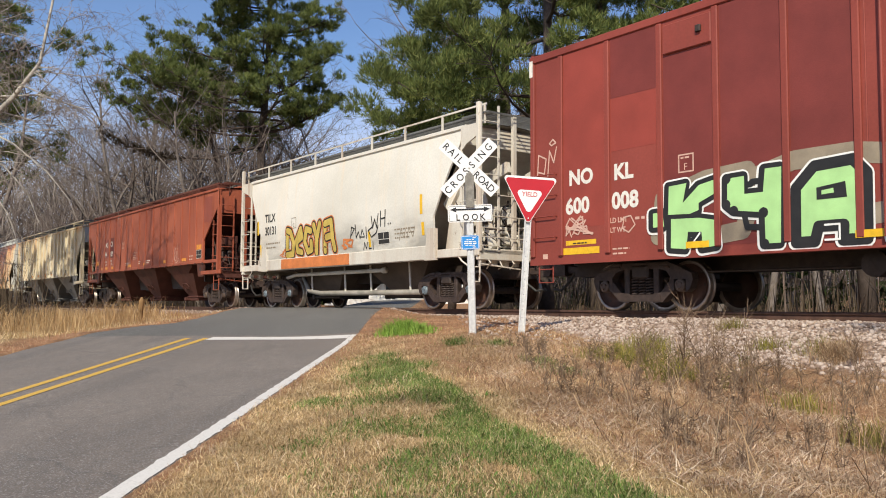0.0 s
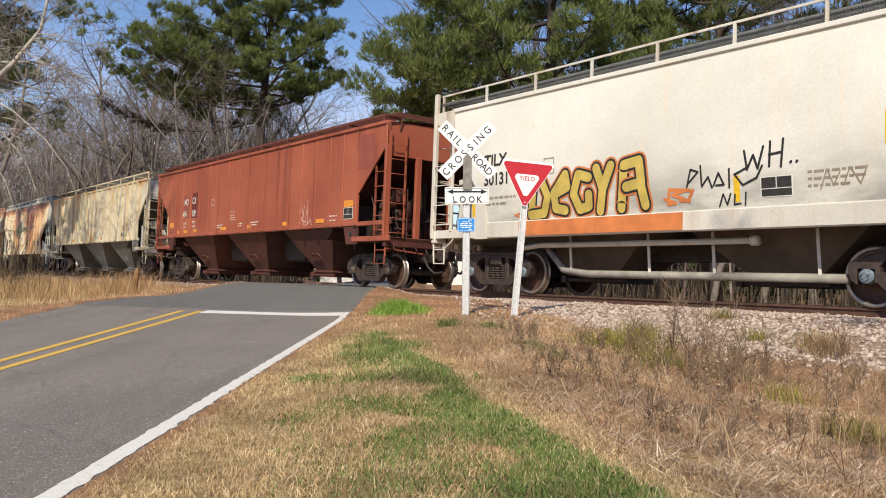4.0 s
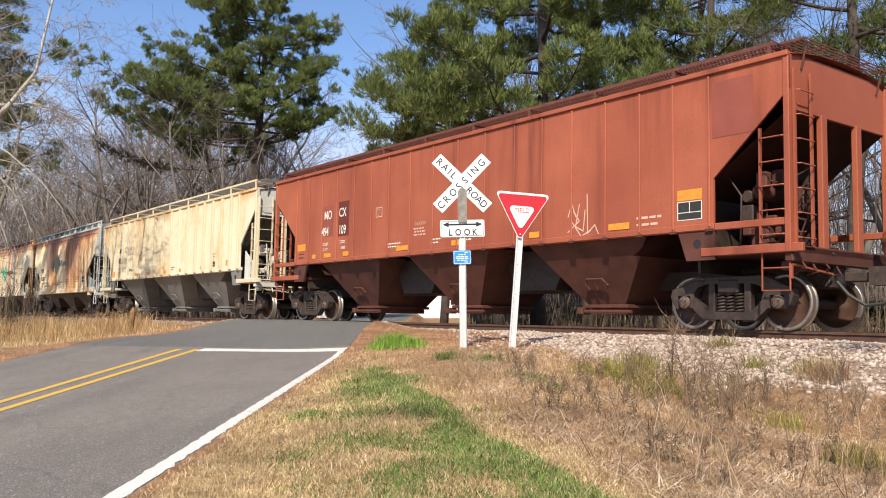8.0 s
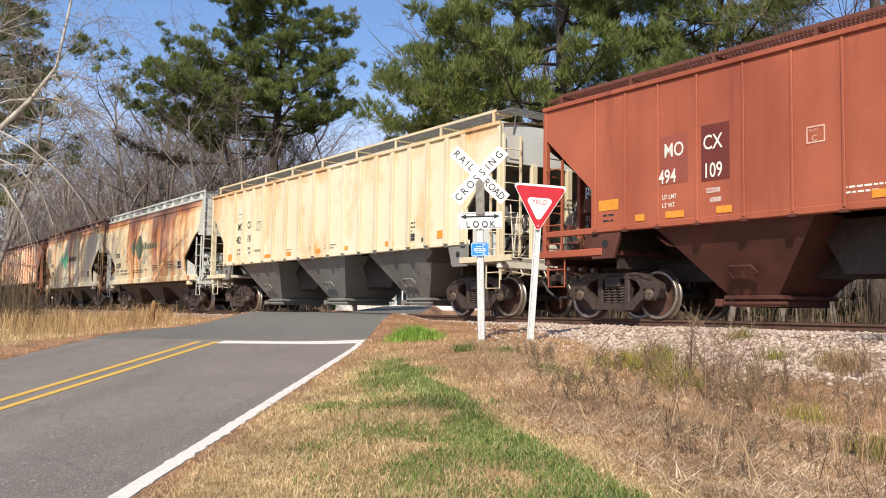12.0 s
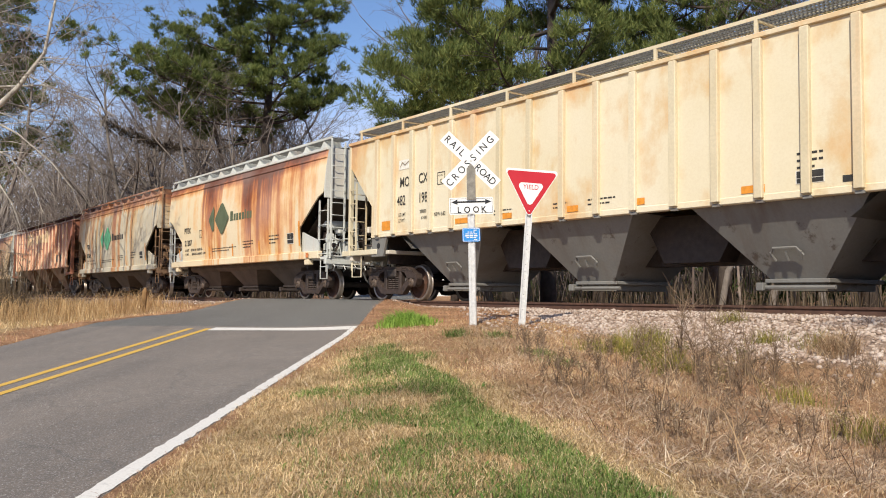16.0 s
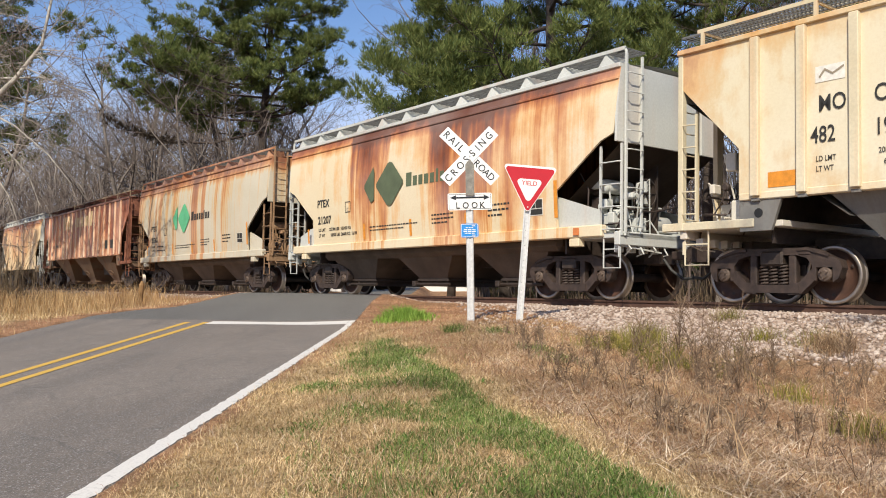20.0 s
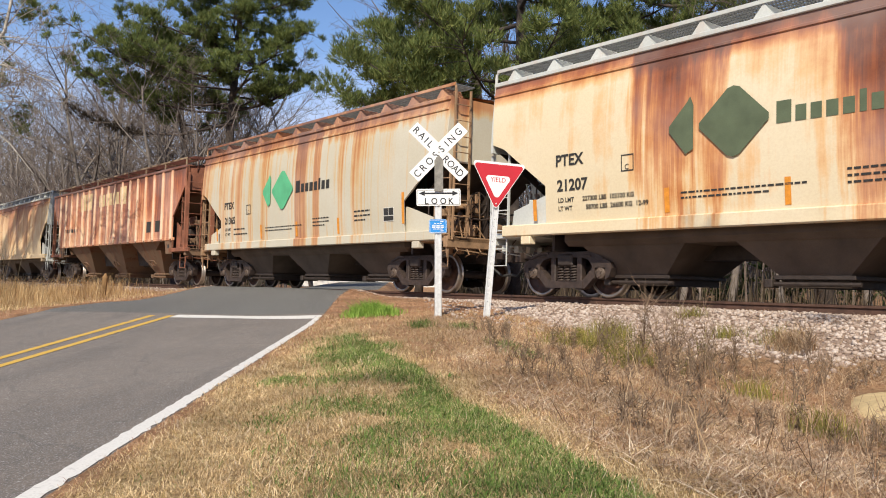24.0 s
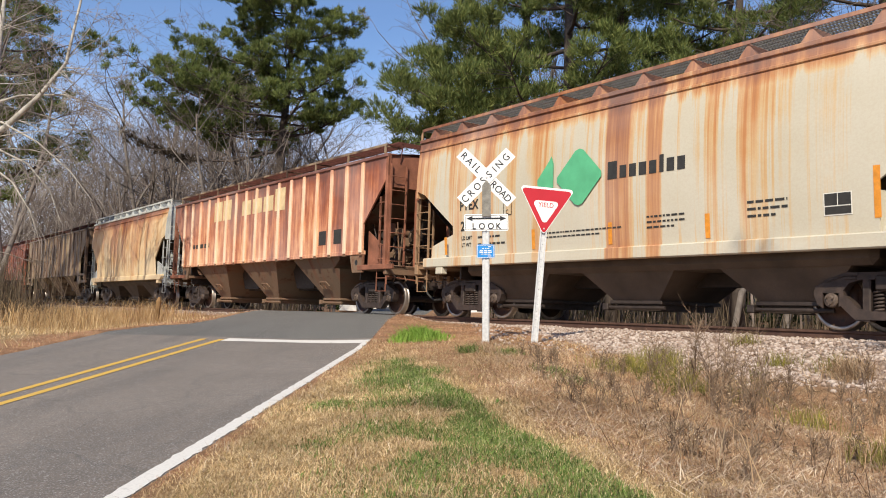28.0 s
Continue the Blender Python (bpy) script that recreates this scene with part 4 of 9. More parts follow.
def ribbed_hopper(name, c0, c1, label, m_side, m_rib, m_bay, m_under, rib_w, rib_d, m_walk, m_rim, cap=m_cap, m_cage=None, m_face=None, ribs=None, m_gear=None, walk_z=4.64):
    car, hl = new_car(name, c0, c1, label)
    zt, zb = 4.27, 1.66
    edge = [(zb, 7.36), (2.48, 7.36), (3.72, hl), (zt, hl)]
    for s in (-1, 1):
        part("side_sheet", side_sheet(edge, flat_prof, zb, zt, s), m_side, car)
    for x in ribs or [lerp(-7.28, 7.28, i / 16) for i in range(17)]:
        for s in (-1, 1):
            g = Build()
            y0, y1 = sorted((s * (HALF - 0.01), s * (HALF + rib_d)))
            g.box(x - rib_w / 2, x + rib_w / 2, y0, y1, zb + 0.02, zt - 0.05, min(0.012, rib_d * 0.4))
            part("rib", g, m_rib, car)
            if s < 0:
                part("rib_foot", Build().box(x - 0.07, x + 0.07, -HALF - 0.03, -HALF + 0.05, zb - 0.05, zb - 0.004), m_under, car)
    for s in (-1, 1):
        y0, y1 = sorted((s * (HALF - 0.12), s * (HALF + 0.012)))
        part("side_sill", Build().box(-7.36, 7.36, y0, y1, zb - 0.03, zb + 0.09, 0.015), m_side, car)
    roof(car, hl, flat_prof, zt, 0.16, m_side)
    hatches(car, hl, zt, 0.16, m_side, 7)
    walkway(car, hl - 0.3, -1.46, -0.92, walk_z, zt + 0.02, m_walk, 1.85, m_rim)
    walkway(car, hl - 0.3, 0.92, 1.46, walk_z, zt + 0.02, m_walk, 1.85, m_rim)
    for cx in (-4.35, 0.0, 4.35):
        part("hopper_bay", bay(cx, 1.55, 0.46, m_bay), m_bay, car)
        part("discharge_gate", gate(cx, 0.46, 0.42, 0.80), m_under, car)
        g = Build()
        for dx in (-0.22, 0.0, 0.22):
            g.tube([(cx + dx, -1.06, 0.72), (cx + dx * 1.2, -1.15, 0.86)], 0.018, 5)
        g.tube([(cx - 0.28, -1.10, 0.80), (cx - 0.2, -1.18, 0.92), (cx + 0.2, -1.18, 0.92), (cx + 0.28, -1.10, 0.80)], 0.022, 6)
        part("vibrator_bracket", g, m_bay, car)
    # near-black fill between the bays, standing in for the deep shade there
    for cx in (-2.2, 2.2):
        part("bay_gap_shade", Build().prism([(cx - 0.60, 0.76), (cx + 0.60, 0.76), (cx + 1.1, 1.62), (cx - 1.1, 1.62)], -0.7, 0.7), m_truck_dark, car)
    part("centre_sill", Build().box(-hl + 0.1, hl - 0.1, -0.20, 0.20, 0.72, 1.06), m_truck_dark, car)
    for s in (-1, 1):
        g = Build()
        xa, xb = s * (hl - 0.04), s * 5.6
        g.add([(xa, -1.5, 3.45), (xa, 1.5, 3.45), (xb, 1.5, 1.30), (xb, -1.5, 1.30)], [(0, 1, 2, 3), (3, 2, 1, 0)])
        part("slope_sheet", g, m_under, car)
        # two dark plates added to close the view and give the end its shade
        part("end_shade_plate", Build().prism([(s * 5.7, 1.30), (s * (hl - 0.45), 1.30), (s * (hl - 0.45), 2.9), (s * (hl - 0.5), 2.95)], 0.0, 0.03), m_truck_dark, car)
        part("cross_shade_plate", Build().box(s * 6.9 - 0.03, s * 6.9 + 0.03, -1.35, 1.35, 0.95, 2.35), m_truck_dark, car)
        x0, x1 = sorted((xa, xa - s * 0.05))
        part("end_panel", Build().box(x0, x1, -1.54, 1.54, 3.42, zt + 0.06, 0.01), m_face or m_side, car)
        for y in (-1.54, 1.54):
            g = Build()
            g.box(min(s * hl, s * (hl - 0.10)), max(s * hl, s * (hl - 0.10)), y - 0.07, y + 0.05, 1.20, zt, 0.012)
            part("corner_post", g, (m_cage or m_rib), car)
            g = Build()
            g.box(s * 8.0 - 0.9, s * 8.0 + 0.9, y - 0.05, y + 0.04, 1.20, 1.34, 0.012)
            part("platform_sill", g, (m_cage or m_rib), car)
            g = Build()
            g.prism([(s * 7.36, 1.66), (s * 6.62, 1.66), (s * 6.80, 1.14), (s * 7.36, 1.14)], y - 0.03, y + 0.03)
            part("bolster_web", g, m_bay, car)
        part("bolster_hole", Build().lathe([(0.0, -0.002), (0.075, -0.002), (0.075, 0.01)], 14, (s * 7.02, -1.575, 1.42)), m_spray_black, car)
        for y in (-0.55, 0.55):
            part("end_post", Build().box(s * (hl - 0.06) - 0.05, s * (hl - 0.06) + 0.05, y - 0.085, y + 0.085, 1.3, 3.45, 0.012), (m_cage or m_rib), car)
        g = ladder(s * 8.2, s * (hl - 0.08), -1.56, 1.36, 3.18)
        part("side_ladder", g, (m_cage or m_rib), car)
        part("end_ladder", end_ladder(s * (hl + 0.03), -1.50, -1.02, 1.30, 4.05, s), (m_cage or m_rib), car)
        steps(car, s * (hl - 0.55), s * (hl - 0.08), -1.50, 0.62, 1.22, (m_cage or m_rib))
        end_gear(car, s * hl, s, m_gear or m_under, 1.30, 1.9)
        for y in (-1.54, 1.54):
            if m_face and s > 0:
                part("side_web", Build().prism([(s * 7.36, 1.34), (s * 8.35, 1.34), (s * 8.2, 1.80), (s * 7.36, 2.30)], y * 0.90 - 0.015, y * 0.90 + 0.015), m_face, car)
            if not m_face:
                part("sill_extension", Build().box(min(s * 7.36, s * (hl - 0.1)), max(s * 7.36, s * (hl - 0.1)), y - 0.045, y + 0.04, 1.62, 1.74, 0.012), m_rib, car)
        tagged(part("end_walkway", grating(min(s * (hl - 0.35), s * (hl + 0.12)), max(s * (hl - 0.35), s * (hl + 0.12)), -1.35, 1.35, walk_z), m_walk, car), kind="stuff")
        for y in (-1.2, 1.2):
            part("walkway_brace", Build().tube([(s * (hl + 0.08), y, walk_z - 0.04), (s * (hl - 0.02), y, 4.10)], 0.016, 5), m_walk, car)
        coupler(car, s * hl, s, (m_cage or m_rib))
    add_trucks(car, (-hl + 1.45, hl - 1.45), cap)
    return car, hl


def round_prof(z):
    """Half width of the bulging side of the potash hoppers."""
    k = (z - 2.9) / 1.6
    return 1.605 - 0.085 * k * k - 0.045 * max(0.0, k) ** 3


def round_hopper(name, c0, c1, label, m_side, m_end, m_belly, m_top, m_sill=None, gear_mat=None, cap=m_cap, m_cage=None):
    car, hl = new_car(name, c0, c1, label)
    zt, zb = 4.40, 1.36
    m_sill = m_sill or m_side
    edge = [(zb, 5.08), (2.15, 5.08), (3.0, hl - 0.45), (3.12, hl - 0.12), (zt, hl - 0.04)]
    for s in (-1, 1):
        part("side_sheet", side_sheet(edge, round_prof, zb, zt, s, 22), m_side, car, soft=True)
        g = Build()
        y = s * round_prof(4.16)
        g.box(-hl + 0.06, hl - 0.06, y - 0.03, y + 0.03, 4.13, 4.19, 0.012)
        part("side_ledge", g, m_side, car)
        g = Build()
        y = s * 1.50
        g.box(-hl + 0.42, hl - 0.42, y - 0.09, y + 0.07, 1.19, 1.42, 0.02)
        part("side_sill", g, m_sill, car)
        for x in (-5.6, 5.6):
            part("jacking_pad", Build().box(x - 0.13, x + 0.13, y - 0.10, y + 0.08, 1.02, 1.18, 0.015), m_sill, car)
    roof(car, hl - 0.04, round_prof, zt, 0.14, m_top)
    hatches(car, hl, zt, 0.14, m_top, 6)
    for s in (-1, 1):
        g = grating(-hl, hl, min(s * 1.42, s * 0.86), max(s * 1.42, s * 0.86), 4.74, 0.06)
        tagged(part("running_board", g, m_walkgrey, car), kind="stuff")
        g = Build()
        g.box(-hl, hl, s * 1.42 - 0.012, s * 1.42 + 0.012, 4.70, 4.765)
        part("board_rim", g, m_end, car)
        n = 12
        for i in range(n):
            x = lerp(-hl + 0.5, hl - 0.5, i / (n - 1))
            g = Build()
            g.add([(x - 0.20, s * 1.44, 4.44), (x + 0.20, s * 1.44, 4.44), (x, s * 1.40, 4.72), (x, s * 0.86, 4.72), (x - 0.2, s * 0.9, 4.50), (x + 0.2, s * 0.9, 4.50)],
                  [(0, 1, 2), (1, 5, 3, 2), (4, 0, 2, 3), (4, 3, 5)])
            part("board_gusset", g, m_top, car)
    for cx in (-3.3, 0.0, 3.3):
        part("hopper_bay", bay(cx, 1.62, 0.55, m_belly, 1.40, 0.42, 1.42, 0.85), m_belly, car)
        part("discharge_gate", gate(cx, 0.55, 0.42, 0.85), m_truck_dark, car)
    part("belly_sheet", Build().box(-4.9, 4.9, -1.30, 1.30, 0.98, 1.38, 0.10), m_belly, car)
    part("centre_sill", Build().box(-hl + 0.1, hl - 0.1, -0.20, 0.20, 0.72, 1.06), m_truck_dark, car)
    for s in (-1, 1):
        x0, x1 = sorted((s * (hl - 0.04), s * (hl - 0.10)))
        zs = [2.96 + (zt + 0.04 - 2.96) * i / 6 for i in range(7)]
        rim = [(-round_prof(z) + 0.012, z) for z in zs] + [(round_prof(z) - 0.012, z) for z in zs[::-1]]
        nr = len(rim)
        part("end_panel", Build().add([(x, y, z) for x in (x0, x1) for y, z in rim], [tuple(range(nr))[::-1], tuple(range(nr, 2 * nr))] + [(i, (i + 1) % nr, nr + (i + 1) % nr, nr + i) for i in range(nr)]), m_end, car)
        part("end_rib", Build().box(x0 - 0.03, x1 + 0.03, -0.98, -0.90, 2.96, zt), m_end, car)
        part("end_rib", Build().box(x0 - 0.03, x1 + 0.03, 0.90, 0.98, 2.96, zt), m_end, car)
        g = Build()
        xa, xb = s * (hl - 0.1), s * 4.2
        g.add([(xa, -1.4, 2.97), (xa, 1.4, 2.97), (xb, 1.4, 1.20), (xb, -1.4, 1.20)], [(0, 1, 2, 3), (3, 2, 1, 0)])
        part("slope_sheet", g, m_belly, car)
        # added dark plates again, for the shaded inside of the end
        part("end_shade_plate", Build().prism([(s * 4.5, 1.26), (s * (hl - 0.40), 1.26), (s * (hl - 0.40), 2.7), (s * (hl - 0.5), 2.72)], 0.0, 0.03), m_truck_dark, car)
        part("cross_shade_plate", Build().box(s * 5.1 - 0.03, s * 5.1 + 0.03, -1.30, 1.30, 0.90, 1.58), m_truck_dark, car)
        for y in (-1.42, 1.42):
            part("side_web", Build().prism([(s * 5.0, 1.36), (s * 6.15, 1.36), (s * 6.1, 1.72), (s * 5.0, 2.05)], y - 0.02, y + 0.02), m_end, car)
            g = Build()
            g.tube([(s * (hl + 0.02), y, 1.20), (s * (hl + 0.02), y, 4.66), (s * (hl - 0.05), y * 0.97, 4.76), (s * (hl - 0.4), y * 0.9, 4.80)], 0.028, 6)
            part("corner_post", g, m_cage or m_end, car)
        part("side_ladder", ladder(s * (hl - 0.52), s * hl, -1.50, 1.20, 2.92, 0.42), m_cage or m_end, car)
        part("end_ladder", end_ladder(s * (hl + 0.03), -1.42, -0.98, 1.25, 4.62, s, 0.36), m_cage or m_end, car)
        steps(car, s * (hl - 0.46), s * (hl - 0.05), -1.47, 0.60, 1.2, m_cage or m_end)
        end_gear(car, s * hl, s, gear_mat or m_cage or m_end, 1.26, 1.3)
        coupler(car, s * hl, s, m_cage or m_end)
    add_trucks(car, (-hl + 1.75, hl - 1.75), cap)
    return car, hl


m_walkgrey = plain("grey_walkway_steel", (0.20, 0.20, 0.19), 0.6, 0.4, var=0.3, scale=8.0)
m_grimy_pipe = plain("grimy_pale_pipe", (0.30, 0.275, 0.235), 0.65, var=0.5, scale=2.5)
m_walkred = plain("brown_walkway_steel", (0.14, 0.05, 0.035), 0.7, 0.1, var=0.3, scale=8.0)
cars = []


# the boxcar
def stack_figure(car, lines, x, z, layers, prof=flat_prof, off=0.006):
    """One figure in strokes of several widths, the broadest undermost."""
    for i, (w, m) in enumerate(layers):
        tagged(part("spray_stroke", drape(stroke(lines, w), x, z, off + 0.004 * i, prof), m, car), kind="stuff")


def boxcar():
    car, hl = new_car("boxcar", -2.9, 13.05, "oxide red steel boxcar with green sprayed graffiti on the rails")
    zt, zb = 5.18, 1.0
    for s in (-1, 1):
        y0, y1 = sorted((s * HALF, s * (HALF - 0.05)))
        part("side_wall", Build().box(-hl, hl, y0, y1, zb, zt), m_boxcar, car)
        y0, y1 = sorted((s * (HALF + 0.035), s * (HALF - 0.06)))
        part("roof_rail", Build().box(-hl, hl, y0, y1, zt - 0.10, zt + 0.05, 0.015), m_boxcar, car)
        y0, y1 = sorted((s * (HALF + 0.003), s * (HALF - 0.06)))
        part("side_sill", Build().prism([(-hl, 0.90), (-hl, 1.06), (hl, 1.06), (hl, 0.90)], y0, y1), m_boxcar, car)
        for x in (-7.88, -7.08, -5.85, -4.62, -3.46, -2.22, -1.10, 2.30, 3.46, 4.62, 5.85, 7.08, 7.88):
            y0, y1 = sorted((s * (HALF - 0.01), s * (HALF + 0.045)))
            part("rib", Build().box(x - 0.06, x + 0.06, y0, y1, 1.06, zt - 0.11, 0.015), m_boxcar, car)
        y0, y1 = sorted((s * (HALF - 0.01), s * (HALF + 0.004)))
        part("plug_door", Build().box(-0.98, 2.18, y0, y1, 1.10, zt - 0.25, 0.02), m_boxcar, car)
        for x in (-0.7, 0.1, 1.1, 1.9):
            part("door_rod", Build().tube([(x, s * (HALF + 0.11), 1.05), (x, s * (HALF + 0.11), zt - 0.2)], 0.025, 8), m_boxcar, car)
        part("door_track", Build().box(-3.6, 4.6, min(s * HALF, s * (HALF + 0.05)), max(s * HALF, s * (HALF + 0.05)), 0.905, 0.94), m_boxcar, car)
    part("notice_board", Build().box(-4.52, -3.52, -HALF - 0.05, -HALF + 0.01, 4.48, 5.0, 0.015), m_boxcar, car)
    part("hinge", Build().box(-3.80, -3.70, -HALF - 0.10, -HALF - 0.045, 4.70, 4.82, 0.01), m_truck_dark, car)
    g = Build()
    rows = [[(x, lerp(-HALF, HALF, i / 6), zt + 0.04 + 0.12 * (1 - abs(2 * i / 6 - 1))) for i in range(7)] for x in (-hl, hl)]
    g.sheet([r[::-1] for r in rows])
    part("roof", g, m_walkgrey, car)
    part("floor", Build().box(-hl, hl, -1.5, 1.5, 0.98, 1.08), m_truck_dark, car)
    for s in (-1, 1):
        x0, x1 = sorted((s * hl, s * (hl - 0.06)))
        part("end_wall", Build().box(x0, x1, -HALF + 0.02, HALF - 0.02, 0.98, zt + 0.1), m_boxcar, car)
        for k in range(9):
            z = 1.3 + k * 0.42
            part("end_corrugation", Build().tube([(s * (hl + 0.01), -1.4, z), (s * (hl + 0.01), 1.4, z)], 0.06, 6), m_boxcar, car)
        grab_irons(car, m_boxcar, [(s * 7.82, s * 7.2, -HALF - 0.02, 1.45 + 0.42 * k) for k in range(4)])
        steps(car, s * 7.75, s * 7.35, -1.55, 0.55, 0.98, m_boxcar)
        coupler(car, s * hl, s, m_truck)
    part("centre_sill", Build().box(-hl, hl, -0.3, 0.3, 0.70, 0.98), m_truck_dark, car)
    g = Build()
    g.lathe([(0.0, -0.5), (0.2, -0.45), (0.2, 0.45), (0.0, 0.5)], 14, (-1.2, -0.6, 0.72))
    g.tube([(-4.4, -0.8, 0.7), (4.4, -0.8, 0.66)], 0.025, 6)
    part("brake_cylinder", g, m_truck_dark, car)
    add_trucks(car, (-hl + 2.45, hl - 2.45))
    # repainted panels, writing and sprayed figures
    for x0, x1, z0, z1, mm in ((-4.55, -3.53, 1.08, 4.46, m_box_maroon), (-3.39, -2.29, 1.08, 5.06, m_box_maroon), (-2.15, -1.17, 1.08, 5.06, m_box_maroon), (-5.78, -4.70, 3.95, 5.06, m_box_maroon), (-5.78, -4.70, 2.95, 3.94, m_box_bright), (-7.01, -5.92, 1.6, 5.06, m_box_bright)):
        panel(car, x0, z0, x1 - x0, z1 - z0, mm, 0.003, name="repainted_panel")
    writing(car, "NO", -6.86, 2.44, 0.40, m_whitepaint, bold=0.016, wide=1.0)
    writing(car, "KL", -5.70, 2.42, 0.40, m_whitepaint, bold=0.016, wide=1.0)
    writing(car, "600", -6.95, 1.88, 0.42, m_whitepaint, bold=0.016, wide=1.0)
    writing(car, "008", -5.75, 1.88, 0.42, m_whitepaint, bold=0.016, wide=1.0)
    part("plate_box", drape(ring(0.32, 0.32, 0.025), -4.24, 2.36, 0.006), m_palepaint, car)
    writing(car, "F", -4.13, 2.40, 0.17, m_palepaint)
    small_print(car, -4.19, 2.60, 0.22, 1, 0.05, m_palepaint, seed=3)
    for txt, z in (("LD LMT", 1.62), ("LT WT", 1.44)):
        writing(car, txt, -5.80, z, 0.13, m_palepaint, bold=0.004, wide=0.95)
    small_print(car, -5.20, 1.64, 0.5, 1, 0.08, m_palepaint, seed=4)
    small_print(car, -5.74, 1.12, 0.4, 2, 0.05, m_palepaint, seed=5)
    panel(car, -7.02, 1.08, 0.95, 0.13, m_yellow)
    panel(car, -6.95, 1.26, 0.80, 0.09, m_yellow)
    small_print(car, -6.75, 1.28, 0.5, 1, 0.04, m_black, seed=6, off=0.009)
    panel(car, -7.95, 4.80, 0.10, 0.34, m_whitepaint, 0.05)
    panel(car, -7.6, 1.02, 0.14, 0.10, m_palepaint)
    z0 = 0.98
    letter_k = [(-4.43, 2.15), (-4.06, 2.17), (-4.14, 1.84), (-3.81, 2.11), (-3.49, 2.17), (-3.52, 1.93), (-3.82, 1.81), (-3.82, 1.69), (-4.0, 1.64), (-4.45, 1.66)]
    letter_k2 = [(-4.39, 1.58), (-3.82, 1.56), (-3.50, 1.50), (-3.46, 1.08), (-3.75, 1.05), (-3.77, 1.32), (-4.04, 1.34), (-4.08, 1.05), (-4.40, 1.08)]
    arm = [(-4.78, 1.71), (-4.57, 1.72), (-4.54, 1.46), (-4.78, 1.46)]
    four = [(-3.26, 2.15), (-2.95, 2.16), (-2.95, 1.87), (-2.62, 1.87), (-2.58, 2.23), (-2.30, 2.23), (-2.33, 1.06), (-2.59, 1.06), (-2.60, 1.55), (-3.13, 1.62), (-3.27, 1.73)]
    letter_a = [(-2.06, 1.05), (-2.05, 1.87), (-1.75, 2.17), (-1.16, 2.20), (-0.97, 1.98), (-0.98, 1.05), (-1.33, 1.05), (-1.32, 1.27), (-1.70, 1.27), (-1.76, 1.05)]
    last = [(-0.62, 1.05), (-0.62, 1.95), (-0.30, 2.22), (0.35, 2.22), (0.55, 1.95), (0.30, 1.62), (0.58, 1.30), (0.40, 1.05)]
    faces = [letter_k, letter_k2, arm, four, letter_a, last]
    rims = [f + f[:1] for f in faces]

    def moved(lines, dx, dz):
        return [[(x + dx, max(1.0, z + dz)) for x, z in ln] for ln in lines]

    blobs = [[(-4.7, 1.3), (-4.6, 1.95), (-3.7, 2.2), (-2.9, 2.25)], [(-3.9, 1.2), (-3.0, 1.3), (-2.9, 1.55)], [(-2.9, 2.1), (-2.1, 2.3), (-1.2, 2.3), (-0.6, 2.2)], [(-2.2, 1.3), (-0.8, 1.4)]]
    stack_figure(car, blobs, 0, 0, ((0.30, m_spray_grey),), off=0.008)
    stack_figure(car, moved(rims, -0.03, -0.01), 0, 0, ((0.24, m_spray_white),), off=0.012)
    stack_figure(car, moved(rims, -0.02, -0.005), 0, 0, ((0.17, m_spray_black),), off=0.018)
    stack_figure(car, [[(x0 * 0.5 + x1 * 0.5 - 0.05, z0 * 0.5 + z1 * 0.5) for (x0, z0), (x1, z1) in zip(f, f[2:])] for f in (letter_k2, four)], 0, 0, ((0.10, m_spray_black),), off=0.020)
    for f in faces:
        part("spray_fill", drape((f, [tuple(range(len(f)))]), 0, 0, 0.026), m_spray_green, car)
    part("spray_fill", drape(([(-1.74, 1.84), (-1.30, 1.89), (-1.28, 1.66), (-1.74, 1.66)], [(0, 1, 2, 3)]), 0, 0, 0.030), m_spray_black, car)
    part("spray_fill", drape(([(-1.66, 1.79), (-1.48, 1.81), (-1.47, 1.74), (-1.66, 1.73)], [(0, 1, 2, 3)]), 0, 0, 0.034), m_spray_green, car)
    stack_figure(car, [[(-1.62, 1.28), (-1.40, 1.28), (-1.40, 1.06), (-1.62, 1.06)], [(-4.02, 1.06), (-3.80, 1.30)]], 0, 0, ((0.03, m_spray_white),), off=0.032)
    for x, z0, z1 in ((-4.2, 1.06, 0.97), (-2.45, 1.04, 0.96), (-1.9, 1.04, 0.95), (-1.1, 1.04, 0.97)):
        panel(car, x, z1, 0.02, z0 - z1, m_spray_white, 0.014, name="paint_drip")
    panel(car, -4.08, 1.06, 0.46, 0.11, m_yellow, 0.036)
    panel(car, -1.17, 1.06, 0.45, 0.11, m_yellow, 0.036)
    tag = [[(-7.75, 2.75), (-7.72, 3.15), (-7.5, 3.05), (-7.55, 2.75), (-7.72, 2.8)], [(-7.45, 2.7), (-7.4, 3.2), (-7.28, 2.95), (-7.2, 3.25)], [(-7.4, 3.35), (-7.3, 3.42), (-7.22, 3.34), (-7.34, 3.30), (-7.4, 3.35)]]
    stack_figure(car, tag, 0, 0, ((0.03, m_palepaint),))
    rnd = random.Random(9)
    scrib = [[(-6.95 + rnd.uniform(0, 0.8), 1.42 + rnd.uniform(0, 0.42)) for _ in range(4)] for _ in range(7)]
    stack_figure(car, scrib, 0, 0, ((0.028, m_palepaint),), off=0.010)
    stack_figure(car, [[(-5.5, 1.5), (-5.35, 1.42), (-5.2, 1.55), (-5.3, 1.72), (-5.45, 1.7), (-5.5, 1.5)]], 0, 0, ((0.025, m_palepaint),), off=0.010)


def white_prof(z):
    k = (z - 2.75) / 1.5
    return 1.60 - 0.13 * k * k


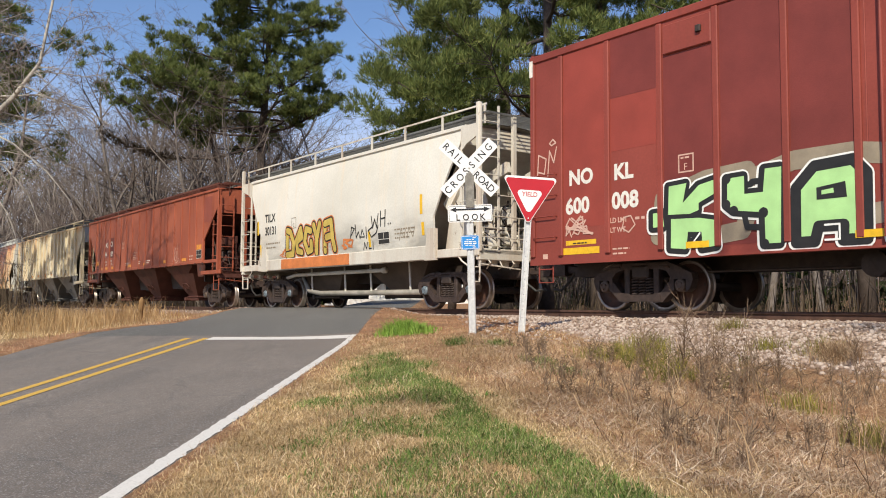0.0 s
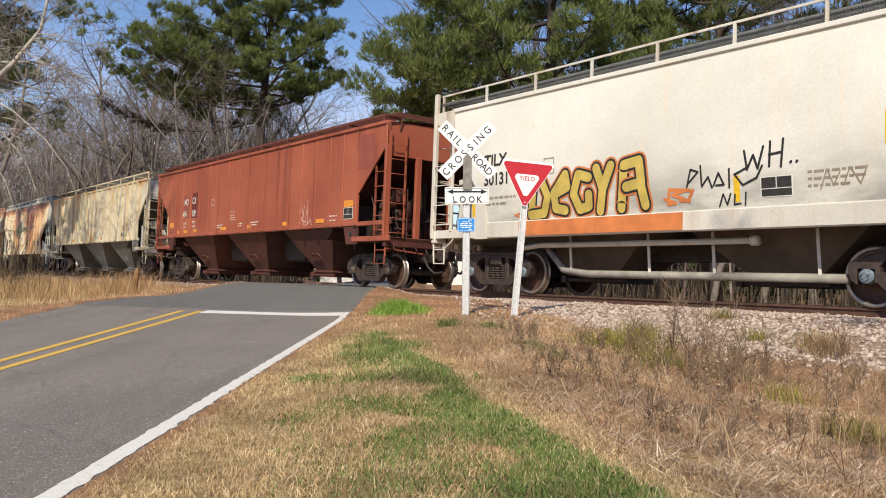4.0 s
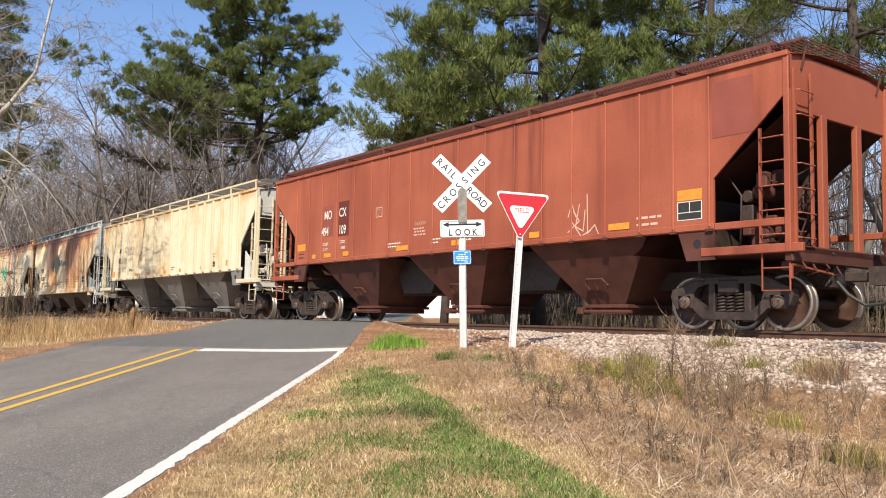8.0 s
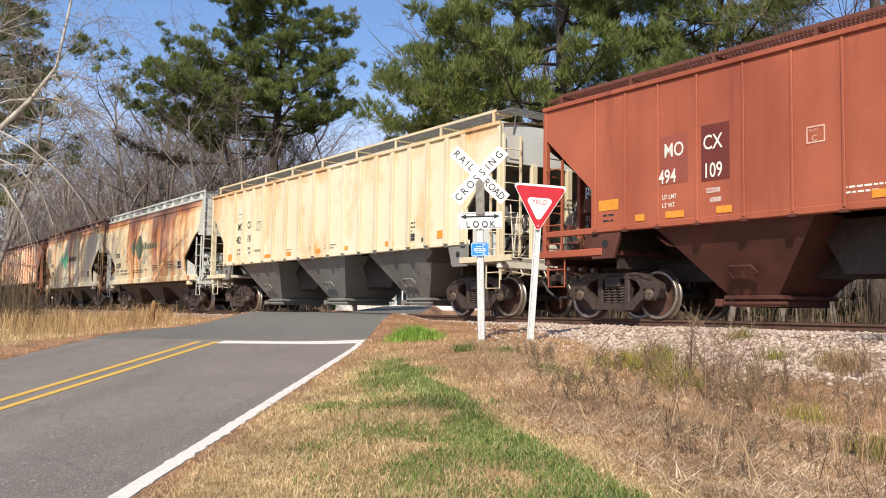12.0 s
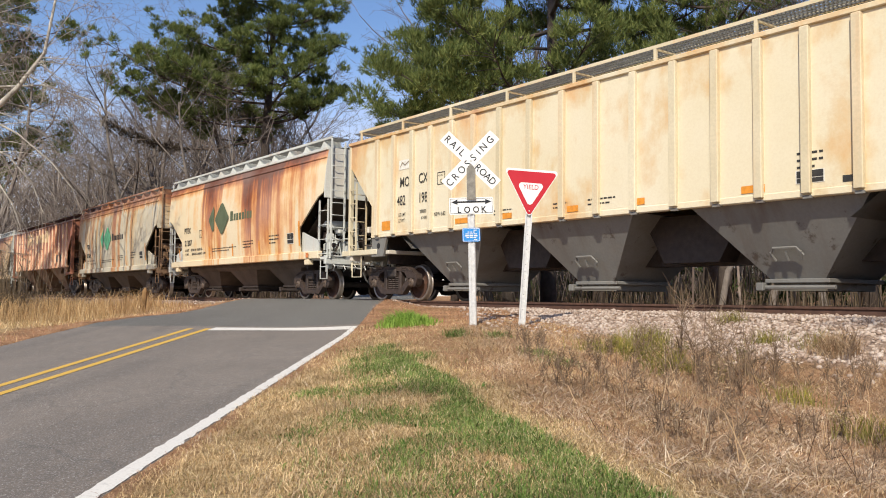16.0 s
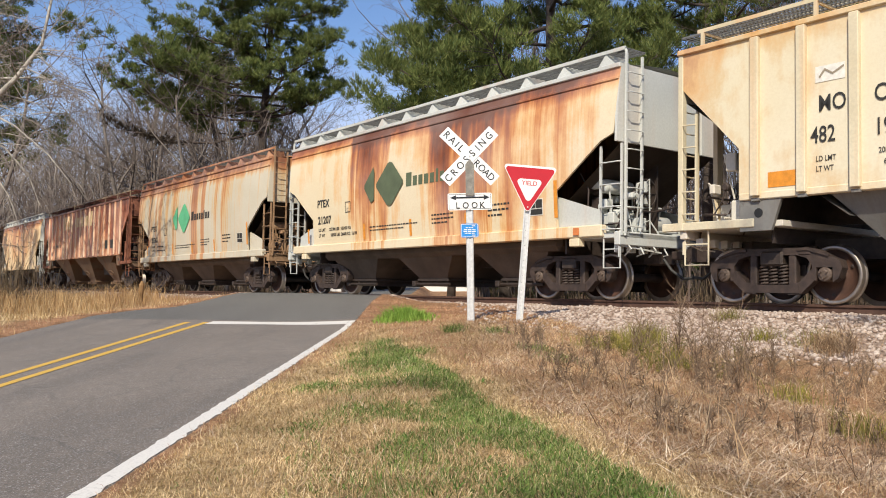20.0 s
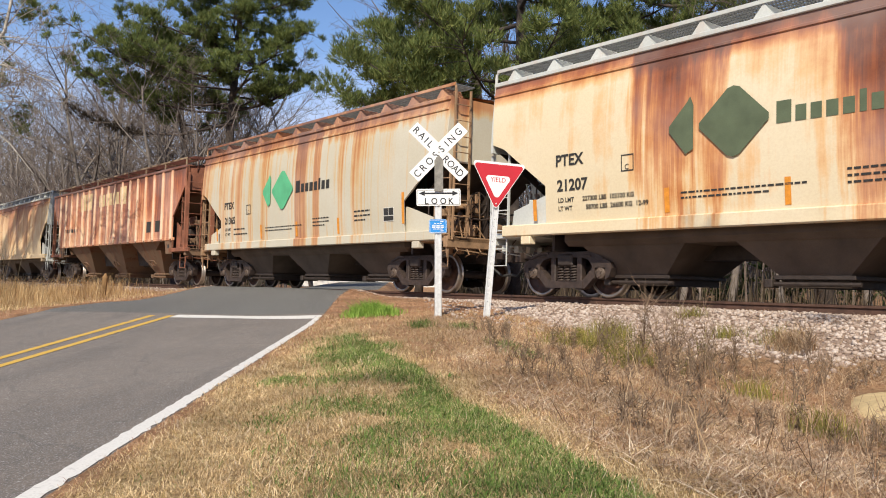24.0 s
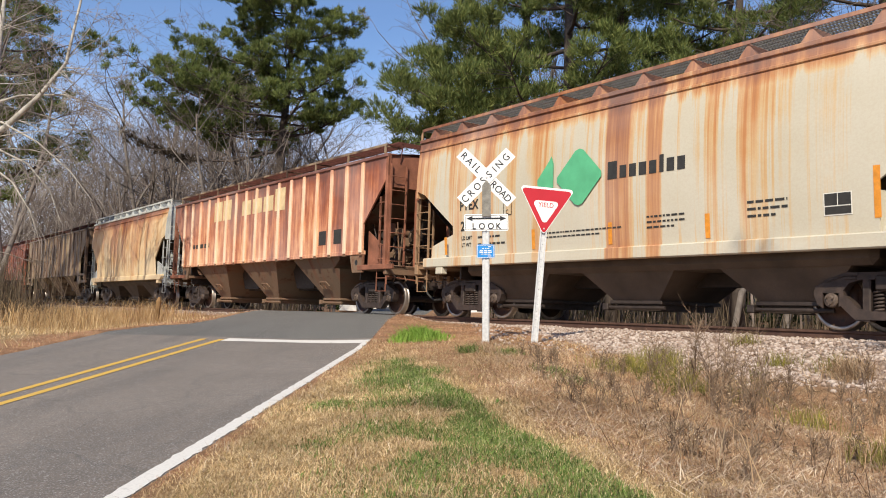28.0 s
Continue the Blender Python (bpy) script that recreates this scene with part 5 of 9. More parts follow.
def white_hopper():
    car, hl = new_car("covered_hopper", 14.75, 27.65, "chalky white two-bay covered hopper car with yellow and black graffiti")
    zt, zb = 4.18, 1.50
    edge = [(zb, 4.72), (2.2, 4.74), (3.80, 5.70), (zt, 5.78)]
    for s in (-1, 1):
        part("side_sheet", side_sheet(edge, white_prof, zb, zt, s, 20), m_white, car, soft=True)
        y = s * 1.48
        part("side_sill", Build().box(-5.1, 4.62, y - 0.08, y + 0.05, 1.17, 1.52, 0.02), m_white_trim, car)
        part("sill_lip", Build().box(-5.1, 4.62, y - 0.03 + s * 0.03, y + 0.03 + s * 0.03, 1.30, 1.345, 0.008), m_white_trim, car)
        for e in (-1, 1):
            part("bolster_cover", Build().prism([(e * 4.38, 1.16), (e * 4.80, 1.16), (e * 4.78, 1.92), (e * 4.48, 1.94)], min(y, y + s * 0.10), max(y, y + s * 0.10)), m_white_trim, car)
            part("platform_sill", Build().box(min(e * 4.8, e * hl), max(e * 4.8, e * hl), y - 0.05, y + 0.05, 1.20, 1.40, 0.012), m_white_trim, car)
            part("side_web", Build().prism([(e * 4.75, 1.42), (e * 5.72, 1.42), (e * 5.66, 3.0), (e * 5.45, 3.15), (e * 4.92, 2.25)], y - s * 0.28 - 0.015, y - s * 0.28 + 0.015), m_white_trim, car)
            part("corner_post", Build().box(e * (hl - 0.05) - 0.05, e * (hl - 0.05) + 0.05, s * 1.54 - 0.05, s * 1.54 + 0.05, 1.20, 4.66, 0.012), m_white_trim, car)
            part("cage_post", Build().box(e * 5.74 - 0.035, e * 5.74 + 0.035, s * 1.52 - 0.03, s * 1.52 + 0.03, 1.36, 3.72, 0.01), m_white_trim, car)
            part("roof_bracket", Build().prism([(e * 5.74, zt + 0.02), (e * hl, zt + 0.02), (e * hl, 3.95), (e * 5.95, 3.78), (e * 5.74, 3.62)], s * 1.52 - 0.02, s * 1.52 + 0.02), m_white_trim, car)
    roof(car, 5.8, white_prof, zt, 0.22, m_white)
    hatches(car, 5.6, zt, 0.22, m_white_trim, 5)
    for s in (-1, 1):
        y0, y1 = sorted((s * 1.32, s * 0.75))
        tagged(part("running_board", grating(-hl, hl, y0, y1, 4.46, 0.055), m_walkgrey, car), kind="stuff")
        g = Build()
        g.box(-hl, hl, s * 1.36 - 0.012, s * 1.36 + 0.012, 4.62, 4.66)
        part("hand_rail", g, m_white_trim, car)
        for i in range(9):
            x = lerp(-hl + 0.06, hl - 0.06, i / 8)
            part("rail_post", Build().box(x - 0.025, x + 0.025, s * 1.36 - 0.02, s * 1.36 + 0.02, zt + 0.02, 4.64), m_white_trim, car)
    for cx in (-2.1, 2.1):
        part("hopper_bay", bay(cx, 1.95, 0.62, m_brown_belly, 1.50, 0.45, 1.10, 0.55), m_brown_belly, car)
        part("discharge_gate", gate(cx, 0.62, 0.45, 0.55), m_truck_dark, car)
    g = Build()
    g.tube([(-3.9, -1.05, 0.95), (-3.2, -1.12, 1.02), (1.9, -1.12, 1.02)], 0.055, 8)
    g.tube([(1.84, -1.12, 1.02), (1.98, -1.12, 1.02)], 0.085, 8)
    part("air_line", g, m_white_trim, car, soft=True)
    g = Build()
    g.tube([(-3.1, -0.9, 0.95), (-2.6, -0.95, 0.52), (-1.9, -0.95, 0.44), (3.4, -0.95, 0.42)], 0.075, 8)
    part("discharge_pipe", g, m_grimy_pipe, car, soft=True)
    for x in (-2.4, -0.4, 1.0, 2.9):
        part("pipe_hanger", Build().bar((x, -1.0, 1.2), (x + 0.05, -0.98, 0.45), 0.03, 0.05), m_white_trim, car)
    part("centre_sill", Build().box(-hl + 0.1, hl - 0.1, -0.20, 0.20, 0.72, 1.10), m_truck_dark, car)
    for s in (-1, 1):
        g = Build()
        xa, xb = s * 5.72, s * 3.6
        g.add([(xa, -1.35, 3.85), (xa, 1.35, 3.85), (xb, 1.35, 1.2), (xb, -1.35, 1.2)], [(0, 1, 2, 3), (3, 2, 1, 0)])
        part("slope_sheet", g, m_white_trim, car)
        part("end_panel", Build().box(min(xa, xa - s * 0.05), max(xa, xa - s * 0.05), -1.38, 1.38, 3.82, zt + 0.1), m_white, car)
        for y in (-0.95, 0.95):
            part("slope_stay", Build().bar((s * 5.5, y, 3.5), (s * 6.2, y, 1.4), 0.12, 0.16), m_white_trim, car)
            part("corner_brace", Build().bar((s * 4.86, y * 1.32, 2.42), (s * 5.72, y * 1.32, 3.42), 0.10, 0.26), m_white, car)
            part("slope_rib", Build().bar((s * 5.05, y * 0.55, 2.95), (s * 6.25, y * 0.55, 3.3), 0.12, 0.26), m_white_trim, car)
        for y in (-0.5, 0.5):
            part("end_post", Build().bar((s * (hl - 0.05), y, 1.3), (s * (hl - 0.05), y, 4.5), 0.09, 0.09, (1, 0, 0)), m_white_trim, car)
        part("side_ladder", ladder(s * 5.78, s * (hl - 0.10), -1.56, 1.40, 3.2, 0.46, stile=False), m_white_trim, car)
        part("end_ladder", end_ladder(s * (hl + 0.02), -1.54, -1.02, 1.30, 4.62, s, 0.40), m_white_trim, car)
        tagged(part("end_walkway", grating(min(s * 5.6, s * (hl + 0.1)), max(s * 5.6, s * (hl + 0.1)), -1.4, 1.4, 4.46, 0.06), m_walkgrey, car), kind="stuff")
        g = Build()
        for z in (1.62, 2.1, 2.58):
            g.tube([(s * (hl + 0.05), -1.5, z), (s * (hl + 0.05), 1.5, z - 0.04)], 0.014, 5)
        part("end_handhold", g, m_white_trim, car)
        g = Build()
        g.tube([(s * 5.5, -1.5, 1.32), (s * 5.75, -1.5, 1.1), (s * 5.98, -1.5, 0.98), (s * 5.98, -1.5, 0.62), (s * 6.38, -1.5, 0.62), (s * 6.42, -1.5, 1.2)], 0.022, 6)
        g.tube([(s * 5.98, -1.5, 0.95), (s * 6.38, -1.5, 0.95)], 0.015, 5)
        part("step", g, m_white_trim, car)
        end_gear(car, s * hl, s, m_white_trim, 1.34, 1.7)
        coupler(car, s * hl, s, m_white_trim)
    add_trucks(car, (-hl + 1.85, hl - 1.85), m_cap_blue)
    P = white_prof
    writing(car, "TILX", -4.50, 2.74, 0.36, m_black, prof=P, bold=0.010)
    writing(car, "30131", -4.50, 2.33, 0.36, m_black, prof=P, bold=0.010, wide=0.93)
    small_print(car, -4.45, 2.02, 1.0, 2, 0.075, m_spray_grey, P, 3)
    part("plate_box", drape(ring(0.30, 0.33, 0.02), -2.62, 2.42, 0.006, P), m_spray_grey, car)
    writing(car, "C", -2.53, 2.47, 0.15, m_spray_grey, prof=P)
    for x, z0, h in ((-5.07, 2.36, 0.45), (4.20, 2.30, 0.48), (4.24, 1.78, 0.32), (1.78, 1.62, 0.42), (-4.92, 1.62, 0.42)):
        panel(car, x, z0, 0.11, h, m_yellow, 0.006, P)
    bars_block(car, 2.26, 1.66, 0.55, 0.32, m_black, 0.006, P)
    small_print(car, 3.05, 1.98, 0.9, 3, 0.06, m_spray_grey, P, 8)
    part("orange_band", Build().box(-3.35, 0.80, -1.574, -1.54, 1.20, 1.50), m_spray_orange, car)
    word = [[[(0.0, 0.1), (0.12, 0.85), (0.32, 0.80), (0.50, 0.45), (0.38, 0.12), (0.0, 0.1)]], [[(0.98, 0.15), (0.72, 0.2), (0.68, 0.5), (1.0, 0.85), (1.05, 0.6), (0.75, 0.5)]],
            [[(1.62, 0.75), (1.35, 0.82), (1.22, 0.45), (1.38, 0.15), (1.62, 0.2), (1.62, 0.42)]], [[(1.82, 0.9), (1.98, 0.5), (2.18, 0.92)], [(1.98, 0.5), (1.90, 0.10)]],
            [[(2.42, 0.12), (2.50, 0.9), (2.85, 0.95), (2.90, 0.55), (2.55, 0.5)], [(2.88, 0.55), (2.98, 0.15)]]]
    allw = [ln for f in word for ln in f]
    stack_figure(car, allw, -3.0, 1.52, ((0.34, m_spray_orange),), P, 0.006)
    stack_figure(car, allw, -3.0, 1.52, ((0.27, m_spray_black), (0.185, m_spray_yellow)), P, 0.010)
    rnd = random.Random(4)
    stack_figure(car, [[(rnd.uniform(0, 0.7), rnd.uniform(0, 0.3)) for _ in range(3)] for _ in range(4)], 0.35, 1.62, ((0.06, m_spray_orange),), P)
    stack_figure(car, [[(rnd.uniform(0, 0.5), rnd.uniform(0, 0.3)) for _ in range(3)] for _ in range(4)], -3.6, 1.55, ((0.03, m_spray_orange),), P)
    tag = [[(0.0, 0.0), (0.1, 0.35), (0.25, 0.3), (0.05, 0.12)], [(0.3, 0.4), (0.32, 0.05), (0.45, 0.2), (0.52, 0.02)], [(0.55, 0.05), (0.65, 0.25), (0.75, 0.05), (0.6, 0.05)], [(0.85, 0.3), (0.85, 0.0)], [(1.2, 0.3), (0.95, 0.2), (1.1, 0.02), (1.35, 0.12), (1.45, 0.3)]]
    stack_figure(car, tag, 0.85, 1.86, ((0.035, m_spray_black),), P)
    stack_figure(car, [[(0, 0), (0.08, 0.2), (0.15, 0.02), (0.22, 0.2)], [(0.3, 0.18), (0.28, 0.02), (0.4, 0.03)], [(0.5, 0.2), (0.48, 0.0)]], 1.5, 1.56, ((0.03, m_spray_black),), P)
    stack_figure(car, [[(0, 0.3), (0.05, 0.0), (0.16, 0.22), (0.24, 0.0), (0.34, 0.34)], [(0.44, 0.02), (0.46, 0.4)], [(0.44, 0.2), (0.66, 0.22)], [(0.64, 0.0), (0.68, 0.42)], [(0.8, 0.05), (0.81, 0.06)], [(0.9, 0.05), (0.91, 0.06)]], 1.98, 2.12, ((0.04, m_spray_black),), P)
    stack_figure(car, [[(0, 0), (0.1, 0.3), (0.2, 0.05), (0.3, 0.25)], [(0.35, 0.05), (0.45, 0.3), (0.6, 0.05), (0.7, 0.3)]], 3.25, 1.72, ((0.02, m_spray_grey),), P)


def diamond(car, x, z, w, h, mat, prof):
    pts = [(0, -h / 2), (w * 0.09, -h * 0.47), (w / 2, 0.0 - h * 0.04), (w / 2, h * 0.04), (w * 0.09, h * 0.47), (0, h / 2), (-w * 0.09, h * 0.47), (-w / 2, h * 0.04), (-w / 2, -h * 0.04), (-w * 0.09, -h * 0.47)]
    part("logo_diamond", drape((pts, [tuple(range(10))]), x, z, 0.03, prof), mat, car)
    wing = [(-0.12, -h * 0.40), (0.03, -h * 0.34), (0.03, h * 0.30), (-0.04, h * 0.44), (-0.10, h * 0.36), (-0.45, 0.04), (-0.45, -0.06)]
    part("logo_wing", drape((wing, [tuple(range(len(wing)))]), x - w * 0.5 - 0.14, z + 0.02, 0.03, prof), mat, car)


def potash_marks(car, logo, wordmark, number, seed):
    P = round_prof
    diamond(car, -0.86 if seed == 2 else -0.95, 2.86, 1.24, 1.14, logo, P)
    x = -0.10 if seed == 2 else -0.22
    for w, h in ((0.24, 0.34), (0.17, 0.24), (0.17, 0.24), (0.18, 0.24), (0.17, 0.24), (0.10, 0.32), (0.17, 0.24), (0.17, 0.24)):
        part("wordmark_bar", drape(oblong(w, h), x, 2.72, 0.008, P), wordmark, car)
        x += w + 0.065
    writing(car, "PTEX", -4.80, 2.50, 0.30, m_black, prof=P, bold=0.009, off=0.010)
    writing(car, number, -4.76, 2.02, 0.30, m_black, prof=P, bold=0.009, off=0.010, wide=1.02)
    part("plate_box", drape(ring(0.28, 0.30, 0.02), -3.2, 2.26, 0.008, P), m_black, car)
    writing(car, "C", -3.12, 2.29, 0.14, m_black, prof=P, off=0.010)
    writing(car, "LD LMT", -4.74, 1.80, 0.12, m_black, prof=P, off=0.010, bold=0.003)
    writing(car, "LT WT", -4.74, 1.64, 0.12, m_black, prof=P, off=0.010, bold=0.003)
    if seed == 1:
        writing(car, "227300 LBS  103100 KG", -4.12, 1.80, 0.12, m_black, prof=P, off=0.010, bold=0.003)
        writing(car, "58700 LBS  26600 KG  12-99", -4.04, 1.64, 0.12, m_black, prof=P, off=0.010, bold=0.003)
    else:
        small_print(car, -4.12, 1.81, 1.1, 1, 0.07, m_black, P, seed, 0.008)
        small_print(car, -4.12, 1.65, 1.3, 1, 0.07, m_black, P, seed + 9, 0.008)
    small_print(car, -1.95, 1.78, 2.2, 2, 0.05, m_black, P, seed + 1, 0.008)
    small_print(car, 0.85, 1.92, 0.85, 3, 0.055, m_black, P, seed + 2, 0.008)
    small_print(car, 2.95, 2.0, 0.72, 3, 0.065, m_black, P, seed + 3, 0.008)
    bars_block(car, 4.26, 1.70, 0.44, 0.34, m_black, 0.008, P)
    for x in (-5.42, -2.28, -0.1, 2.12):
        panel(car, x, 1.48, 0.10, 0.42, m_orange, 0.008, P)
    panel(car, 5.02, 1.62, 0.10, 0.75, m_orange, 0.008, P)


def ribbed_marks(car, mat, number, m_tab, marks=("", "", "", 0), dx=0.0, tabs=()):
    for txt, x, z in (("MO", -5.66, 2.86), ("CX", -4.83, 2.88)):
        writing(car, txt, x - 0.35 + dx, z, 0.35, mat, off=0.012, bold=0.003, wide=0.78)
    for txt, x in ((number[:3], -5.78), (number[3:], -4.83)):
        writing(car, txt, x - 0.35 + dx, 2.40, 0.35, mat, off=0.012, bold=0.003, wide=0.74)
    for txt, x, z in (("LD LMT", -6.05, 2.12), ("LT WT", -6.05, 1.97), (marks[0], -5.12, 2.14), (marks[1], -5.05, 1.98)):
        if txt:
            writing(car, txt, x + dx, z, 0.115, mat, off=0.010, bold=0.001, wide=0.8)
        else:
            small_print(car, x + dx, z, 0.40, 1, 0.09, mat, seed=12)
    if marks[2]:
        writing(car, marks[2], marks[3], 2.02, 0.13, mat, off=0.010, bold=0.001, wide=0.8)
    for x, w in tabs:
        panel(car, x, 1.78, w, 0.12, m_tab, 0.012)
    small_print(car, -2.3, 1.96, 0.6, 2, 0.045, mat, seed=14)
    small_print(car, -0.45, 1.96, 0.4, 2, 0.045, mat, seed=15)
    small_print(car, 0.5, 1.96, 0.7, 2, 0.05, mat, seed=16)


boxcar()
white_hopper()
car, hl = ribbed_hopper("covered_hopper", 29.65, 47.1, "brown-red three-bay ribbed covered hopper car, dusty and scratched", m_red, m_red, m_red_shaded, m_red_shaded, 0.05, 0.028, m_walkred, m_walkred, walk_z=4.55, ribs=(-7.25, -6.50, -5.73, -4.89, -3.98, -3.12, -2.30, -1.35, -0.40, 0.54, 1.50, 2.46, 3.30, 4.14, 5.0, 5.82, 6.55, 7.28))
panel(car, -5.68, 2.38, 0.60, 0.86, m_patch_maroon, 0.005)
panel(car, -4.80, 2.34, 0.56, 0.96, m_patch_dark, 0.005)
ribbed_marks(car, m_whitepaint, "494109", m_orange, ("222200", "63800", "", 0), 0.42, tabs=((-5.56, 0.4), (-4.5, 0.3), (-6.25, 0.22), (-1.9, 0.55), (0.35, 0.3), (2.95, 0.3), (5.09, 0.5)))
panel(car, -7.16, 2.04, 0.50, 0.20, m_orange, 0.008)
small_print(car, -7.05, 1.93, 0.28, 2, 0.06, m_black, seed=17)
part("plate_box", drape(ring(0.30, 0.26, 0.022), -2.88, 2.70, 0.008), m_palepaint, car)
writing(car, "C", -2.80, 2.73, 0.13, m_palepaint)
writing(car, "PLATE", -2.84, 2.88, 0.055, m_palepaint)
writing(car, "CAUTION", -1.12, 2.36, 0.11, m_palepaint, off=0.008, wide=0.9)
for i, w in enumerate((0.62, 0.54, 0.60)):
    small_print(car, -0.86 - w / 2, 2.26 - i * 0.075, w, 1, 0.055, m_palepaint, seed=50 + i)
panel(car, 6.64, 2.17, 0.50, 0.18, m_orange)
bars_block(car, 6.64, 1.83, 0.50, 0.32, m_black)
small_print(car, 5.75, 1.93, 0.55, 2, 0.07, m_palepaint, seed=21)
panel(car, 7.35, 3.15, 0.76, 0.93, m_patch_maroon, 0.006)
stack_figure(car, [[(0, 0.4), (0.1, 0.65), (0.2, 0.4)], [(0.3, 0.62), (0.2, 0.2), (0.4, 0.1), (0.45, 0.5)], [(0.5, 0.8), (0.52, 0.05), (0.7, 0.2), (0.8, 0.0)], [(0.1, 0.3), (0.35, 0.0), (0.6, 0.1)], [(0.0, 0.1), (0.3, 0.3), (0.15, 0.5)]], 4.05, 1.72, ((0.025, m_palepaint),))
car, hl = ribbed_hopper("covered_hopper", 48.5, 65.6, "cream three-bay ribbed covered hopper car with grey hopper bays", m_cream, m_cream_rib, m_grey_bay, m_grey_bay, 0.15, 0.08, m_walkgrey, m_cream_rib, m_face=m_grey_end, m_gear=m_white_trim, ribs=(-7.05, -6.26, -5.44, -4.66, -3.81, -3.0, -2.10, -1.14, -0.18, 0.75, 1.65, 2.55, 3.40, 4.20, 5.0, 5.80, 6.60, 7.25))
ribbed_marks(car, m_black, "482198", m_orange, ("208600", "61400", "NEW 6-82", -4.52), tabs=((-3.68, 0.5), (-2.0, 0.3), (-0.05, 0.3), (1.6, 0.3), (3.87, 0.42)))
part("plate_box", drape(ring(0.30, 0.30, 0.018), -4.40, 2.76, 0.008), m_black, car)
writing(car, "C", -4.30, 2.80, 0.13, m_black, off=0.008)
writing(car, "PLATE", -4.36, 2.96, 0.06, m_black, off=0.008)
panel(car, -6.05, 3.30, 0.46, 0.24, m_whitepaint, 0.008, name="logo_panel")
stack_figure(car, [[(0, 0), (0.08, 0.1), (0.2, 0.02), (0.36, 0.1)]], -5.98, 3.38, ((0.03, m_spray_grey),), off=0.014)
panel(car, -6.84, 1.80, 0.50, 0.24, m_orange, 0.008)
panel(car, 6.21, 1.84, 0.44, 0.19, m_orange, 0.008)
bars_block(car, 4.81, 1.84, 0.46, 0.20, m_black)
small_print(car, 4.83, 2.28, 0.42, 3, 0.06, m_black, seed=23)
panel(car, 5.54, 1.80, 0.24, 0.10, m_black)
car, hl = round_hopper("covered_hopper", 66.95, 80.4, "beige round-sided potash hopper car under dark rust streaks", m_ptex1, m_grey_end, m_brown_belly, m_grey_end)
potash_marks(car, m_olive_logo, m_olive_logo, "21207", 1)
panel(car, 5.6, 1.24, 0.16, 0.14, m_spray_orange, 0.03)
car, hl = round_hopper("covered_hopper", 81.8, 95.25, "grey-beige round-sided potash hopper car with thin rust runs and green logo", m_ptex2, m_ptex2, m_brown_belly, m_ptex2, m_cage=m_ptex2_cage)
potash_marks(car, m_green_logo, m_black, "21365", 2)
car, hl = ribbed_hopper("covered_hopper", 96.6, 113.75, "badly rusted ribbed covered hopper car with cream paint remnants", m_rusty, m_rusty_rib, m_rusty_bay, m_rusty_bay, 0.14, 0.055, m_walkred, m_far_dark, m_cage=m_rusty_cage, m_face=m_rusty_cage)
for x in (-1.3, -0.36, 0.56):
    panel(car, x, 3.35, 0.78, 0.52, m_patch_cream, 0.006)
for x in (-4.0, -3.1, 1.48):
    panel(car, x, 3.3, 0.78, 0.75, m_patch_cream, 0.006)
small_print(car, -6.2, 2.35, 2.2, 1, 0.26, m_black, seed=31)
panel(car, 4.75, 2.0, 0.45, 0.42, m_black, 0.008)
panel(car, 5.68, 2.0, 0.45, 0.42, m_black, 0.008)
round_hopper("covered_hopper", 114.95, 127.9, "cream round-sided hopper car with broad brown rust stains", m_far_cream, m_grey_end, m_brown_belly, m_grey_end)
ribbed_hopper("covered_hopper", 129.2, 146.3, "grey-brown ribbed hopper car with tree shade in its paint colour", m_far_dark, m_far_dark, m_far_dark, m_truck_dark, 0.10, 0.04, m_walkred, m_far_dark)
ribbed_hopper("covered_hopper", 147.7, 164.8, "rust-red ribbed hopper car at the far end", m_far_red, m_far_red, m_red_shaded, m_truck_dark, 0.05, 0.03, m_walkred, m_walkred)
round_hopper("covered_hopper", 166.2, 179.2, "faded cream round-sided hopper car far down the track", m_far_cream, m_far_cream, m_brown_belly, m_far_cream)


# ---- land, road and track ----
def graded(a, b, fine, far, grow=1.18):
    """Steps of fine metres from a to b, then wider and wider out to far on both sides."""
    mid = list(np.arange(a, b + 1e-6, fine))
    out, step = [], fine
    v = b
    while v < far:
        step *= grow
        v += step
        out.append(v)
    inn, step, v = [], fine, a
    while v > -far:
        step *= grow
        v -= step
        inn.append(v)
    return inn[::-1] + mid + out


def quick_mesh(name, verts, faces, mats, smooth_on=False, mat_index=None):
    me = bpy.data.meshes.new(name)
    me.from_pydata(verts, [], faces)
    for m in mats if isinstance(mats, (list, tuple)) else (mats,):
        me.materials.append(m)
    if smooth_on:
        me.polygons.foreach_set("use_smooth", [True] * len(me.polygons))
    me.update()
    return me


def arrays_mesh(name, verts, quads, tris, mat):
    """A mesh straight from arrays of points, quads and triangles."""
    me = bpy.data.meshes.new(name)
    nq, nt = len(quads), len(tris)
    me.vertices.add(len(verts))
    me.vertices.foreach_set("co", np.asarray(verts, np.float32).ravel())
    me.loops.add(nq * 4 + nt * 3)
    me.polygons.add(nq + nt)
    me.loops.foreach_set("vertex_index", np.concatenate([np.asarray(quads, np.int32).ravel(), np.asarray(tris, np.int32).ravel()]).astype(np.int32))
    me.polygons.foreach_set("loop_start", np.concatenate([np.arange(nq) * 4, nq * 4 + np.arange(nt) * 3]).astype(np.int32))
    me.materials.append(mat)
    me.update(calc_edges=True)
    return me


def band(v, a, b, soft):
    return smooth(a - soft, a + soft, v) * (1 - smooth(b - soft, b + soft, v))


